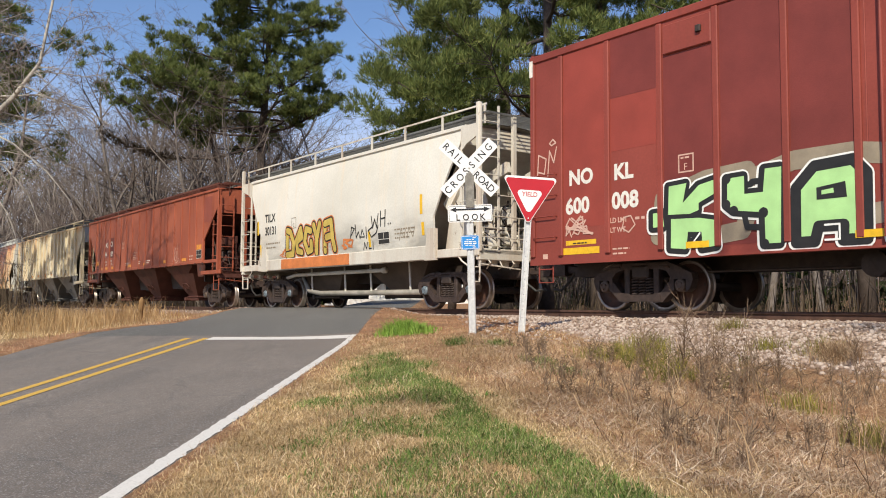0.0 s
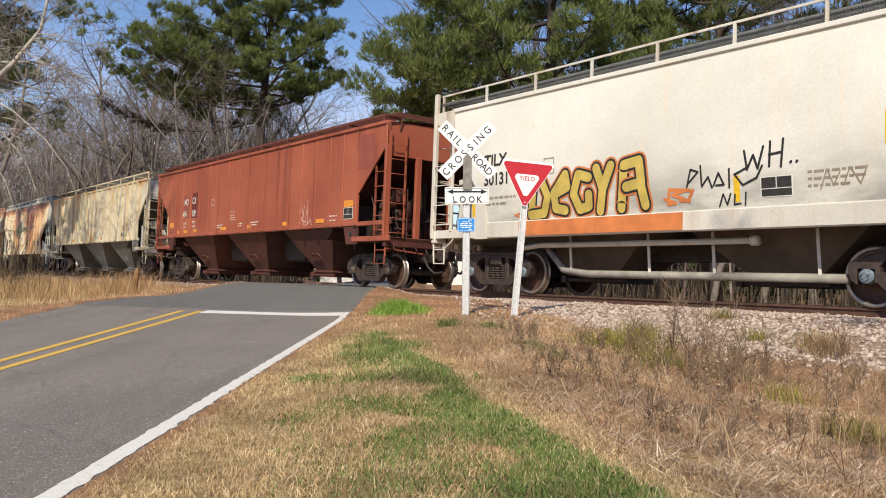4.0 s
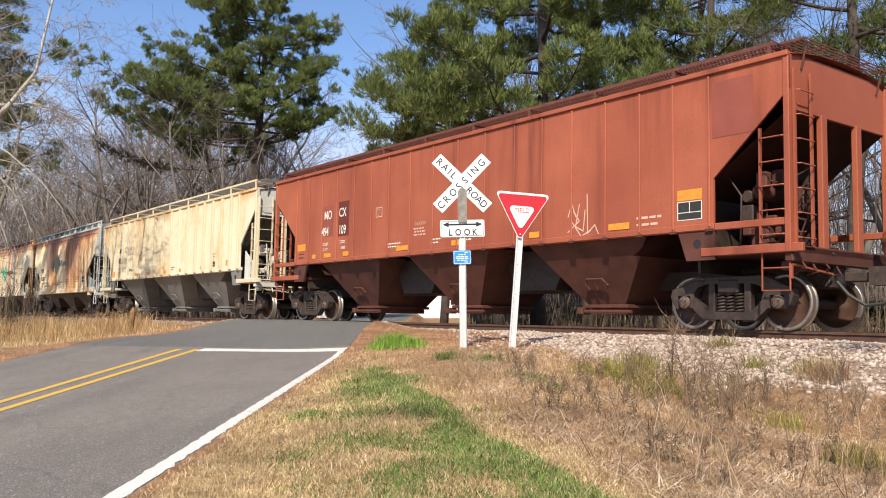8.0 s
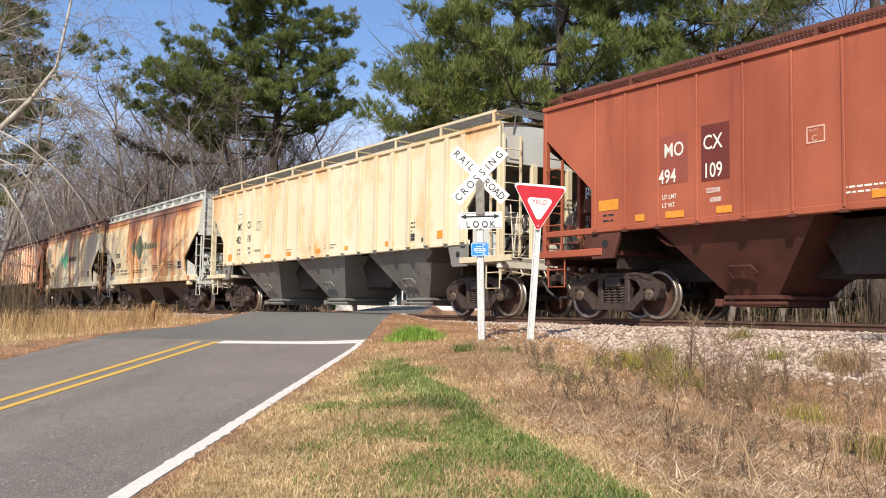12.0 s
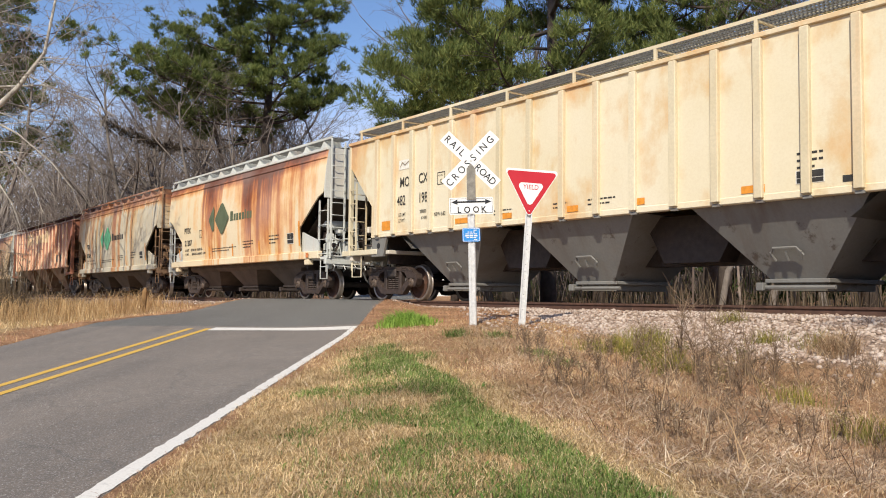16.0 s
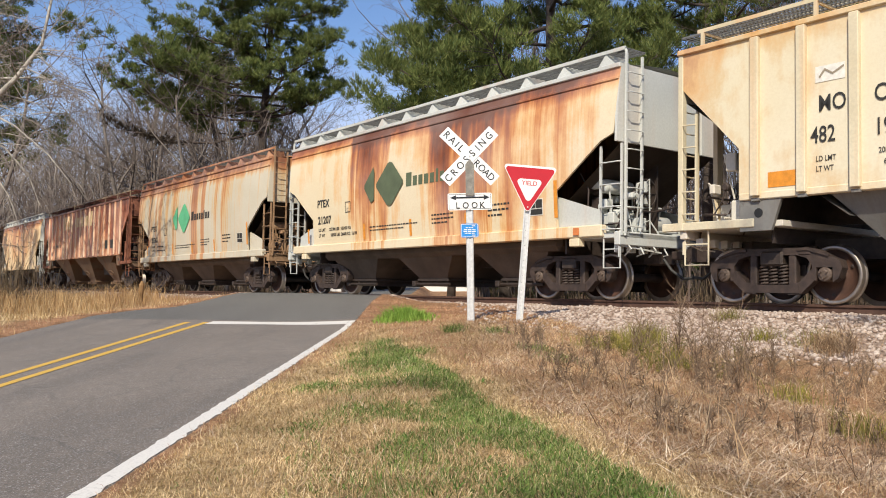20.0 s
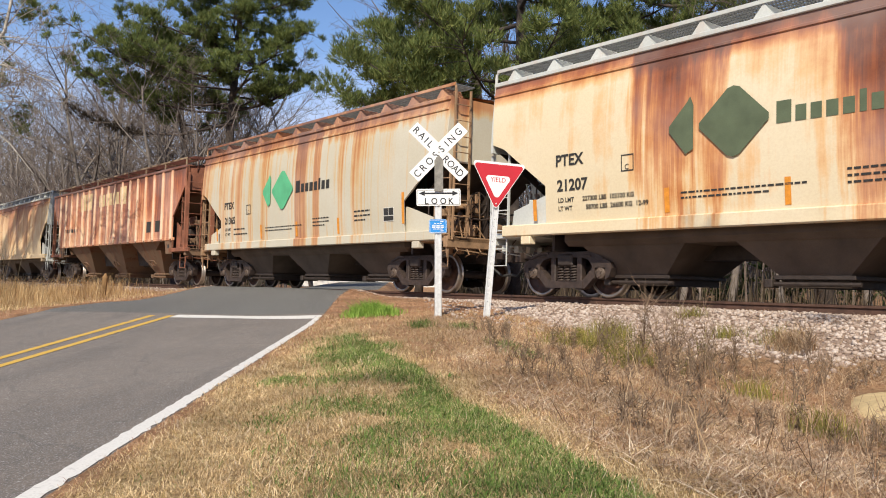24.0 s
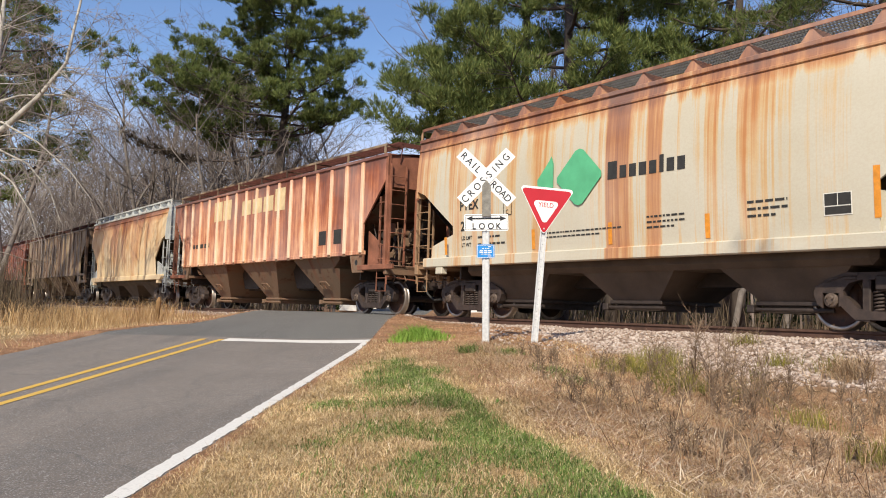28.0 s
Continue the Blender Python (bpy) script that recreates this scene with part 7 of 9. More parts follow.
def yield_sign():
    e = tagged(new("yield_sign"), "red and white triangular yield sign on a leaning channel post", "road sign")
    e.matrix_world = pose(1.33, 13.60, -0.40, 0, 3.4, 3)
    g = Build()
    for x0, x1, y0, y1 in ((-0.040, -0.033, 0.02, 0.05), (0.033, 0.040, 0.02, 0.05), (-0.033, 0.033, 0.044, 0.05), (-0.055, -0.033, 0.014, 0.02), (0.033, 0.055, 0.014, 0.02)):
        g.box(x0, x1, y0, y1, -0.3, 2.45)
    part("post", g, m_galv, e)

    def tri(side, r, z):
        h = side * 0.866
        out = []
        for (x, zz), a0 in zip(((0, -h * 1 / 3 + 2 * r), (side / 2 - r * 1.732, h * 2 / 3 - r), (-side / 2 + r * 1.732, h * 2 / 3 - r)), (210, -30, 90)):
            out += [(x + r * math.cos(radians(a0 + 120 * k / 5)), z + zz + r * math.sin(radians(a0 + 120 * k / 5))) for k in range(6)]
        return out

    z = 1.78 + 0.24
    b = part("sign_face", plate(turn(tri(0.90, 0.045, 0), 0.0, 0, z), 0.004, 0.005), m_sign_white, e)
    part("red_field", plate(turn(tri(0.84, 0.04, 0), 0, 0, z), 0.0015, 0.002), m_sign_red, b)
    w = part("white_field", plate(turn(tri(0.46, 0.05, 0), 0, 0, z + 0.035), -0.001, 0.002), m_sign_white, b)
    part("legend", plane_fig(letters("YIELD", 0.105, 0.92, 0.0012), -0.003, 0.0, z + 0.235), m_sign_red, w)
    part("bolt", Build().lathe([(0.0, -0.012), (0.012, -0.010), (0.013, 0.0)], 8, (0, 0.001, z - 0.15)), m_galv, b)
    for k in range(12):
        part("post_hole", Build().lathe([(0.0, 0.0), (0.005, 0.0), (0.005, 0.004)], 6, (0, 0.0425, 0.3 + k * 0.12)), m_sign_black, e)


crossing_sign()
yield_sign()


# ---- plants ----
def blades(name, pts, height, lean, width, mat, label, rng, droop=0.35, cross=False):
    """Grass of one kind: each blade a bent strip that ends in a point."""
    n = len(pts)
    p = np.array(pts, float)
    h = np.array(height, float)
    a, t = rng.uniform(0, 6.283, n), rng.uniform(0, 6.283, n)
    l = rng.uniform(0.1, 1.0, n) * lean * h
    d = np.stack([np.cos(a) * l, np.sin(a) * l, np.zeros(n)], 1)
    w = np.stack([np.cos(t), np.sin(t), np.zeros(n)], 1) * (np.asarray(width) * rng.uniform(0.6, 1.3, n))[:, None]
    up = np.array([0, 0, 1.0])
    mid = p + d * 0.35 + up * (h * 0.6)[:, None]
    tip = p + d + up * (h * (1 - droop * rng.uniform(0, 1, n) * min(1, lean * 1.5)))[:, None]
    v = np.stack([p - w, p + w, mid - w * 0.8, mid + w * 0.8, tip], 1).reshape(-1, 3)
    i = np.arange(n) * 5
    q = np.stack([i, i + 1, i + 3, i + 2], 1)
    tr = np.stack([i + 2, i + 3, i + 4], 1)
    ob = new(name, arrays_mesh(name, v, q, tr, mat))
    return tagged(ob, label, kind="stuff")


def plant_mat(name, colors, rough=0.75, through_light=0.25):
    """Leaves and stalks: colours vary from piece to piece, and some light passes through."""
    m, nt, b, co = start(name, rough, 0.0, 0.2)
    geo = nt.nodes.new("ShaderNodeNewGeometry")
    k = len(colors)
    c = ramp(nt, geo.outputs["Random Per Island"], [(i / max(1, k - 1), col) for i, col in enumerate(colors)])
    c = mixc(nt, mul(nt, ramp(nt, noise_of(nt, co, 2.3, 5, 0.65), ((0.40, 1.0), (0.62, 0.0))), 0.42), c, tone(colors[0], 0.8))
    c = mixc(nt, 1.0, c, ramp(nt, noise_of(nt, co, 0.9, 4, 0.6, shift=(4, 7, 1)), ((0.34, 0.66), (0.52, 1.0), (0.70, 1.22))), "MULTIPLY")
    nt.links.new(c, b.inputs["Base Color"])
    if through_light:
        tl = nt.nodes.new("ShaderNodeBsdfTranslucent")
        nt.links.new(c, tl.inputs["Color"])
        ms = nt.nodes.new("ShaderNodeMixShader")
        ms.inputs["Fac"].default_value = through_light
        out = nt.nodes["Material Output"]
        nt.links.new(b.outputs["BSDF"], ms.inputs[1])
        nt.links.new(tl.outputs["BSDF"], ms.inputs[2])
        nt.links.new(ms.outputs["Shader"], out.inputs["Surface"])
    return m


m_dry = plant_mat("dry_turf_blades", [(0.33, 0.195, 0.088), (0.72, 0.52, 0.285), (0.89, 0.70, 0.435), (0.79, 0.595, 0.34), (0.56, 0.37, 0.18), (0.28, 0.235, 0.08)], through_light=0.15)
m_straw = plant_mat("fallen_pine_needles", [(0.30, 0.12, 0.055), (0.57, 0.30, 0.15), (0.70, 0.45, 0.275), (0.46, 0.21, 0.10), (0.76, 0.56, 0.38)], through_light=0.1)
m_green = plant_mat("green_grass_blades", [(0.075, 0.12, 0.027), (0.17, 0.25, 0.055), (0.32, 0.39, 0.12), (0.11, 0.18, 0.045), (0.25, 0.33, 0.085), (0.56, 0.48, 0.27)])
m_clover = plant_mat("broad_weed_leaves", [(0.05, 0.10, 0.02), (0.13, 0.23, 0.045), (0.24, 0.36, 0.08), (0.08, 0.15, 0.03), (0.18, 0.29, 0.06)])
m_tuft = plant_mat("bright_green_tuft_blades", [(0.14, 0.26, 0.035), (0.27, 0.43, 0.07), (0.40, 0.54, 0.12), (0.20, 0.34, 0.05)])
m_gold = plant_mat("golden_tall_grass", [(0.36, 0.21, 0.09), (0.60, 0.40, 0.19), (0.74, 0.55, 0.31), (0.30, 0.17, 0.075), (0.66, 0.46, 0.24), (0.22, 0.13, 0.06)])
m_weed = plant_mat("brown_dead_weed_stems", [(0.14, 0.085, 0.055), (0.27, 0.18, 0.115), (0.42, 0.31, 0.21), (0.11, 0.06, 0.038)], through_light=0.1)
m_weed_pale = plant_mat("pale_dead_grass", [(0.47, 0.295, 0.165), (0.75, 0.55, 0.335), (0.31, 0.17, 0.09), (0.87, 0.70, 0.47), (0.20, 0.11, 0.06), (0.66, 0.455, 0.275)])
m_mat_straw = plant_mat("bleached_flattened_stalks", [(0.46, 0.31, 0.20), (0.71, 0.55, 0.39), (0.84, 0.71, 0.54), (0.27, 0.16, 0.10), (0.60, 0.43, 0.29)], through_light=0.1)
m_olive = plant_mat("yellow_olive_weed_leaves", [(0.13, 0.12, 0.035), (0.27, 0.24, 0.06), (0.20, 0.17, 0.06), (0.42, 0.36, 0.06), (0.10, 0.11, 0.04)])

rng = np.random.default_rng(11)


def scatter(n, x0, x1, y0, y1, chance, lift=0.0, step=0.07):
    """Up to n points over a stretch of land, thicker where the chance is higher."""
    nx, ny = int((x1 - x0) / step) + 2, int((y1 - y0) / step) + 2
    cells = [(x0 + i * step, y0 + j * step) for j in range(ny) for i in range(nx)]
    c = np.array([chance(x, y) for x, y in cells])
    z = np.array([ground_z(x, y) if k > 0 else 0.0 for (x, y), k in zip(cells, c)])
    ok = (c > 0).reshape(ny, nx)
    c, z = c.reshape(ny, nx), z.reshape(ny, nx)
    x, y = rng.uniform(x0, x1, n), rng.uniform(y0, y1, n)
    fx, fy = (x - x0) / step, (y - y0) / step
    i, j = fx.astype(int), fy.astype(int)
    fx, fy = fx - i, fy - j
    full = ok[j, i] & ok[j, i + 1] & ok[j + 1, i] & ok[j + 1, i + 1]
    mix4 = lambda g: (g[j, i] * (1 - fx) + g[j, i + 1] * fx) * (1 - fy) + (g[j + 1, i] * (1 - fx) + g[j + 1, i + 1] * fx) * fy
    keep = full & (rng.random(n) < mix4(c))
    return np.stack([x, y, mix4(z) + lift], 1)[keep]


def in_view(x, y):
    """The wedge of land that the lens ever takes in."""
    return -0.74 * y - 1 < x < 0.68 * y + 0.8


def thin(y):
    return min(1.0, (5.0 / max(y, 1)) ** 1.4)


def turf(x, y):
    if not in_view(x, y) or x < -1.45:
        return 0
    gap = smooth(-0.55, 0.0, noise.noise((x * 2.6, y * 2.6, 15.0)) + 0.6 * noise.noise((x * 8, y * 8, 16.0)))
    return thin(y) * (1 - 0.9 * gravel_at(x, y)) * (1 - 0.7 * straw_at(x, y)) * (0.2 if x > 2.2 else 1) * lerp(1.0, 0.35, smooth(0.05, 0.45, strip_way(x, y))) * (1 - 0.35 * green_at(x, y)) * smooth(-1.44, -1.34, x) * (0.35 + 0.65 * gap)


def far_size(pts):
    return np.array([max(1.0, (p[1] / 5.0) ** 0.7) for p in pts])


p = scatter(620000, -1.48, 3.4, 2.3, 15, turf)
k = far_size(p)
blades("dry_turf", p, rng.uniform(0.008, 0.036, len(p)) * k * rng.uniform(0.5, 1.4, len(p)), 2.2, 0.0014 * k, m_dry, "short matted straw-coloured winter turf on the verge", rng, 0.7)
p = scatter(560000, -1.5, 2.0, 2.3, 15, lambda x, y: green_at(x, y) * thin(y) * (0.95 if in_view(x, y) else 0))
k = far_size(p)
blades("green_grass", p, rng.uniform(0.012, 0.055, len(p)) * k * rng.uniform(0.5, 1.4, len(p)), 1.5, 0.0017 * k, m_green, "fresh green grass in the swale and in small tufts", rng, 0.6)
p = scatter(34000, -1.2, 2.0, 2.4, 11, lambda x, y: green_at(x, y) * thin(y) * (0.9 if in_view(x, y) else 0) * smooth(-0.2, 0.35, noise.noise((x * 3.3, y * 3.3, 66.0)) + 0.3 * smooth(-0.35, 0.0, strip_way(x, y))))
k = far_size(p)
blades("clover_leaves", p, rng.uniform(0.010, 0.040, len(p)) * k, 1.7, 0.0052 * k, m_clover, "broad-leaved green weeds in uneven patches in the swale", rng, 0.6)
p = scatter(9000, -1.35, 1.9, 2.5, 12, lambda x, y: thin(y) * (0.8 if in_view(x, y) and strip_way(x, y) < 0.1 else 0) * smooth(-0.1, 0.5, noise.noise((x * 2.1, y * 2.1, 61.0))))
k = far_size(p)
blades("bleached_turf", p, rng.uniform(0.03, 0.085, len(p)) * k, 1.5, 0.0013 * k, m_mat_straw, "longer bleached grass blades in loose patches on the verge", rng, 0.6)
p = scatter(16000, -1.40, 1.9, 2.5, 13, lambda x, y: thin(y) * (1 - straw_at(x, y)) * (0.8 if in_view(x, y) else 0) * smooth(0.05, 0.5, noise.noise((x * 1.7, y * 1.7, 71.0)) + 0.4 * noise.noise((x * 6, y * 6, 72.0))))
k = far_size(p)
blades("green_sprigs", p, rng.uniform(0.010, 0.035, len(p)) * k, 1.6, 0.0016 * k, m_green, "small green sprigs scattered through the dry turf", rng, 0.6)
a = rng.uniform(0, 6.28, 1900)
p = [(-0.50 + 0.62 * d * math.cos(t), 14.5 + 0.75 * d * math.sin(t)) for t, d in zip(a, np.sqrt(rng.random(1900)) * rng.uniform(0.3, 1, 1900))]
p = [(x, y, ground_z(x, y)) for x, y in p]
far = np.array([math.hypot((x + 0.6) / 0.62, (y - 14.5) / 0.75) for x, y, z in p])
blades("green_tuft", p, rng.uniform(0.12, 0.34, len(p)) * (1.1 - 0.75 * np.minimum(1, far)), 1.1, 0.005, m_tuft, "bright green grass tuft near the crossing", rng)
for x, y, n, h in ((-0.92, 6.64, 260, 0.05), (0.78, 10.9, 220, 0.10), (1.05, 8.9, 220, 0.07), (1.2, 8.3, 200, 0.07), (-0.75, 4.9, 180, 0.035), (0.25, 11.6, 200, 0.12), (-0.2, 8.7, 300, 0.08)):
    pp = [(x + rng.normal() * 0.09, y + rng.normal() * 0.16) for _ in range(n)]
    blades("green_tuft", [(a, b2, ground_z(a, b2)) for a, b2 in pp], rng.uniform(0.4, 1.1, n) * h, 1.3, 0.0035, m_green, "small dark green weed tuft in the dry turf", rng)
p = scatter(300000, -8.5, 3.6, 2.4, 24, lambda x, y: thin(y) * straw_at(x, y) * (1 - 0.7 * gravel_at(x, y)) * (0 if -6.30 < x < -1.46 else 1) if in_view(x, y) else 0, 0.004, 0.1)
k = far_size(p)
blades("pine_straw", p, rng.uniform(0.008, 0.026, len(p)) * k, 4.5, 0.0013 * k, m_straw, "red-brown fallen pine needles along the road edge", rng, 0.9)


def mound_at(x, y):
    dx, dy = x - MOUND[0], y - MOUND[1]
    ca, sa = math.cos(0.53), math.sin(0.53)
    return 1 - smooth(0.24, 0.36, math.hypot(dx * ca - dy * sa, (dx * sa + dy * ca) / 2.8))


MOUND = (4.10, 7.0)


def weedy(x, y):
    if not in_view(x, y) or x < 0.3:
        return 0
    n = noise.noise((x * 0.9, y * 0.9, 12.0))
    n2 = noise.noise((x * 3.1, y * 3.1, 14.0))
    body = smooth(0.05, 0.6, strip_way(x, y) - 0.15 * max(0, y - 7.0))
    return body * smooth(-0.45, 0.25, n + 0.15) * smooth(-0.45, 0.15, n2 + 0.1) * (1 - 0.93 * gravel_at(x, y)) * (1 - mound_at(x, y))


p = scatter(240000, 0.3, 7, 2.6, 13.5, lambda x, y: thin(y) * weedy(x, y))
k = far_size(p)
blades("dead_grass", p, rng.uniform(0.010, 0.055, len(p)) * k, 3.8, 0.0014 * k, m_weed_pale, "matted pale dead grass on the bank", rng, 0.9)
p = scatter(32000, 0.3, 7, 2.6, 13.5, lambda x, y: thin(y) * weedy(x, y) * smooth(-0.3, 0.25, noise.noise((x * 1.7, y * 1.7, 33.0))))
blades("dead_weeds", p, rng.uniform(0.015, 0.13, len(p)) * rng.uniform(0.3, 1.3, len(p)), 2.4, 0.0015, m_weed, "brown tangled dead weeds on the bank", rng, 0.5)
p = scatter(95000, 0.5, 6.5, 2.6, 12.5, lambda x, y: thin(y) * weedy(x, y) * smooth(-0.25, 0.35, noise.noise((x * 1.3, y * 1.3, 81.0)) + 0.25 * (1 - smooth(5.5, 7.0, y))))
blades("flattened_stalks", p, rng.uniform(0.02, 0.055, len(p)) * rng.uniform(0.6, 1.6, len(p)), 6.0, 0.0029, m_mat_straw, "long bleached stalks lying matted on the bank", rng, 0.8)
def thicket(x, y):
    """Where the tall weeds crowd: a clump in the middle of the bank and a fringe nearer by."""
    return max(math.exp(-((x - 2.75) ** 2 + (y - 8.0) ** 2) / 0.9), 0.55 * math.exp(-((x - 3.0) ** 2 + (y - 5.4) ** 2) / 0.6), 0.5 * math.exp(-((x - 3.6) ** 2 + (y - 7.4) ** 2) / 0.7), 0.12)


p = scatter(12000, 0.7, 6, 3.0, 11.5, lambda x, y: weedy(x, y) * thin(y) * thicket(x, y))
blades("dark_weed_stems", p, rng.uniform(0.08, 0.32, len(p)), 1.5, 0.0018, m_weed, "dark brown weed stems leaning across each other", rng, 0.3)
p = scatter(3400, 0.9, 6, 3.2, 11.5, lambda x, y: weedy(x, y) * thin(y) * (0.1 + thicket(x, y)))
blades("long_stalks", p, rng.uniform(0.15, 0.50, len(p)), 0.9, 0.0022, m_weed_pale, "thin pale dry stalks standing among the weeds", rng, 0.2)


def weed_plant(kind, x, y, h, mat, seed, twigs, leaf=None, spread=0.5):
    """A dead stalk with forking twigs, and dry leaves or seed heads on some."""
    r = random.Random(seed)
    g = Build()
    base = Vector((0, 0, -0.03))
    tips = []
    for s in range(r.randint(2, 4)):
        d = Vector((r.uniform(-1, 1) * spread * 0.5, r.uniform(-1, 1) * spread * 0.5, 1))
        hh = h * r.uniform(0.6, 1.0)
        pts = [base + Vector((d.x * k * hh, d.y * k * hh, k * hh)) + Vector((r.uniform(-1, 1), r.uniform(-1, 1), 0)) * 0.015 for k in (0, 0.35, 0.7, 1.0)]
        g.tube(pts, [0.005, 0.004, 0.003, 0.0015], 3, False)
        for _ in range(twigs):
            k = r.uniform(0.25, 0.95)
            o = pts[0].lerp(pts[-1], k)
            e = o + Vector((r.uniform(-1, 1) * 0.22, r.uniform(-1, 1) * 0.22, r.uniform(0.06, 0.28))) * h
            m = o.lerp(e, 0.5) + Vector((0, 0, -0.01))
            g.tube([o, m, e], [0.0028, 0.002, 0.001], 3, False)
            tips += [e, m]
    e = new(kind)
    e.location = (x, y, ground_z(x, y))
    tagged(part("stalk", g, mat, e), kind="stuff")
    if leaf:
        l = Build()
        for t in tips:
            for _ in range(r.randint(1, 3)):
                c = t + Vector((r.uniform(-1, 1), r.uniform(-1, 1), r.uniform(-1, 1))) * 0.03
                a, b2 = Vector((r.uniform(-1, 1), r.uniform(-1, 1), r.uniform(-0.5, 0.5))) * 0.013, Vector((r.uniform(-1, 1), r.uniform(-1, 1), r.uniform(-1, 1))) * 0.006
                l.add([c - a, c + b2, c + a, c - b2], [(0, 1, 2, 3)])
        tagged(part("foliage", l, leaf, e), kind="stuff")
    return e


rnd = random.Random(21)
spots = []
while len(spots) < 160:
    x, y = rnd.uniform(0.8, 5.6), rnd.uniform(4.2, 11.0)
    if rnd.random() < weedy(x, y) * (0.15 + 0.85 * thicket(x, y)) and in_view(x, y):
        spots.append((x, y))
for i, (x, y) in enumerate(spots):
    big = math.exp(-((x - 2.7) ** 2 + (y - 8.3) ** 2) / 1.2)
    olive = 0.7 * math.exp(-((x - 2.3) ** 2 + (y - 8.9) ** 2) / 0.7)
    if rnd.random() < olive * 1.1:
        tagged(weed_plant("weed", x, y, rnd.uniform(0.2, 0.36), m_olive, i, 9, m_olive, 0.9), "yellow-olive leafy weed clump on the bank", "weed", "weeds on the bank")
    else:
        tagged(weed_plant("weed", x, y, rnd.uniform(0.14, 0.34) + 0.5 * big * rnd.random(), m_weed, i, 8, m_weed_pale if rnd.random() < 0.35 else None), "brown dead weed stalk with thin twigs", "weed", "weeds on the bank")
for i, (x, y, h) in enumerate(((2.58, 8.4, 0.98), (2.70, 8.2, 0.85), (2.42, 8.6, 0.75), (3.05, 8.5, 0.6), (3.9, 8.0, 0.62), (2.1, 8.5, 0.6), (4.4, 9.2, 0.45), (2.35, 7.7, 0.55), (2.8, 7.5, 0.6), (3.1, 7.9, 0.5), (2.55, 7.2, 0.42), (3.4, 8.6, 0.5), (2.9, 8.9, 0.62), (2.2, 9.2, 0.5), (3.3, 7.1, 0.4))):
    tagged(weed_plant("tall_weed", x, y, h, m_weed, 300 + i, 18, None, 0.55), "tall bare grey-brown weed with fine twigs", "weed", "weeds on the bank")
for i, (x, y, h) in enumerate(((2.60, 10.6, 0.34), (2.85, 11.2, 0.36), (2.36, 8.6, 0.30), (2.15, 9.9, 0.32), (4.4, 12.9, 0.30), (4.2, 11.0, 0.26), (4.55, 10.2, 0.34), (2.97, 7.1, 0.26), (2.85, 5.7, 0.28), (1.75, 9.6, 0.24), (2.4, 10.4, 0.40))):
    pp = [(x + rng.normal() * 0.11, y + rng.normal() * 0.11) for _ in range(230)]
    pp = [(a, b2, ground_z(a, b2)) for a, b2 in pp]
    blades("olive_clump", pp, rng.uniform(0.25, 1.0, len(pp)) * h, 1.0, 0.0026, m_olive, "yellow-green broom sedge clump among dead weeds", rng)
pp = [(4.50 + rng.normal() * 0.12, 9.7 + rng.normal() * 0.12) for _ in range(700)]
blades("pale_tussock", [(a, b2, ground_z(a, b2)) for a, b2 in pp], rng.uniform(0.15, 0.40, 700), 1.6, 0.003, m_weed_pale, "drooping pale straw tussock beside the ballast", rng, 0.9)

# golden grass left of the road
def golden(x, y):
    if x > -7.0 or not in_view(x, y):
        return 0
    q = x * N.x + y * N.y
    n = noise.noise((x * 0.8, y * 0.8, 41.0)) + 0.6 * noise.noise((x * 2.2, y * 2.2, 42.0))
    return (1 - smooth(-8.6, -7.5, x + 0.5 * n)) * (1 - smooth(10.0, 10.9, q)) * smooth(3.2, 4.6, q) * smooth(-0.55, 0.25, n)


p = scatter(34000, -24, -7, 13, 34, golden, 0.0, 0.2)
hh = np.array([(0.22 + 0.60 * (1 - smooth(-10.6, -7.6, x))) * (1 + 0.55 * noise.noise((x * 0.7, y * 0.7, 51.0))) for x, y, z in p]) * rng.uniform(0.35, 1.15, len(p))
blades("golden_grass", p, hh, 0.75, 0.0050, m_gold, "tall golden broom sedge beside the road", rng, 0.4)
p = scatter(26000, -20, -6.4, 11, 30, lambda x, y: (1 - 0.7 * straw_at(x, y)) * (0.8 if in_view(x, y) and x * N.x + y * N.y < 11 else 0), 0.0, 0.2)
blades("dry_turf", p, rng.uniform(0.03, 0.16, len(p)), 1.4, 0.005, m_dry, "short straw-coloured turf left of the road", rng)
stub = tagged(new("reed_stalk", Build().tube([(0, 0, -0.1), (0.01, 0, 0.30), (0.02, 0, 0.62), (0.03, 0.0, 0.75)], [0.06, 0.07, 0.085, 0.03], 8).mesh("reed_stalk", m_gold)), "brown tufted dry stalk at the road side", "dry stalk")
stub.location = (-9.1, 26.6, ground_z(-9.1, 26.6))

m_sand = plain("bare_yellow_sand", (0.58, 0.43, 0.22), 0.95, var=0.2, scale=5.0, bump_k=0.6)
g = Build()
rim = [[(r * math.cos(k * math.tau / 22) * (1 + 0.16 * noise.noise((math.cos(k * 0.2856), math.sin(k * 0.2856), r))), 2.8 * r * math.sin(k * math.tau / 22), h + 0.02 * noise.noise((k * 0.9, r * 9, 2))) for k in range(22)] for r, h in ((0.36, -0.07), (0.30, 0.015), (0.20, 0.04), (0.10, 0.055))]
vs = [v for ring_ in rim for v in ring_] + [(0, 0, 0.06)]
g.add(vs, [(j * 22 + k, j * 22 + (k + 1) % 22, (j + 1) * 22 + (k + 1) % 22, (j + 1) * 22 + k) for j in range(3) for k in range(22)] + [(66 + k, 66 + (k + 1) % 22, 88) for k in range(22)])
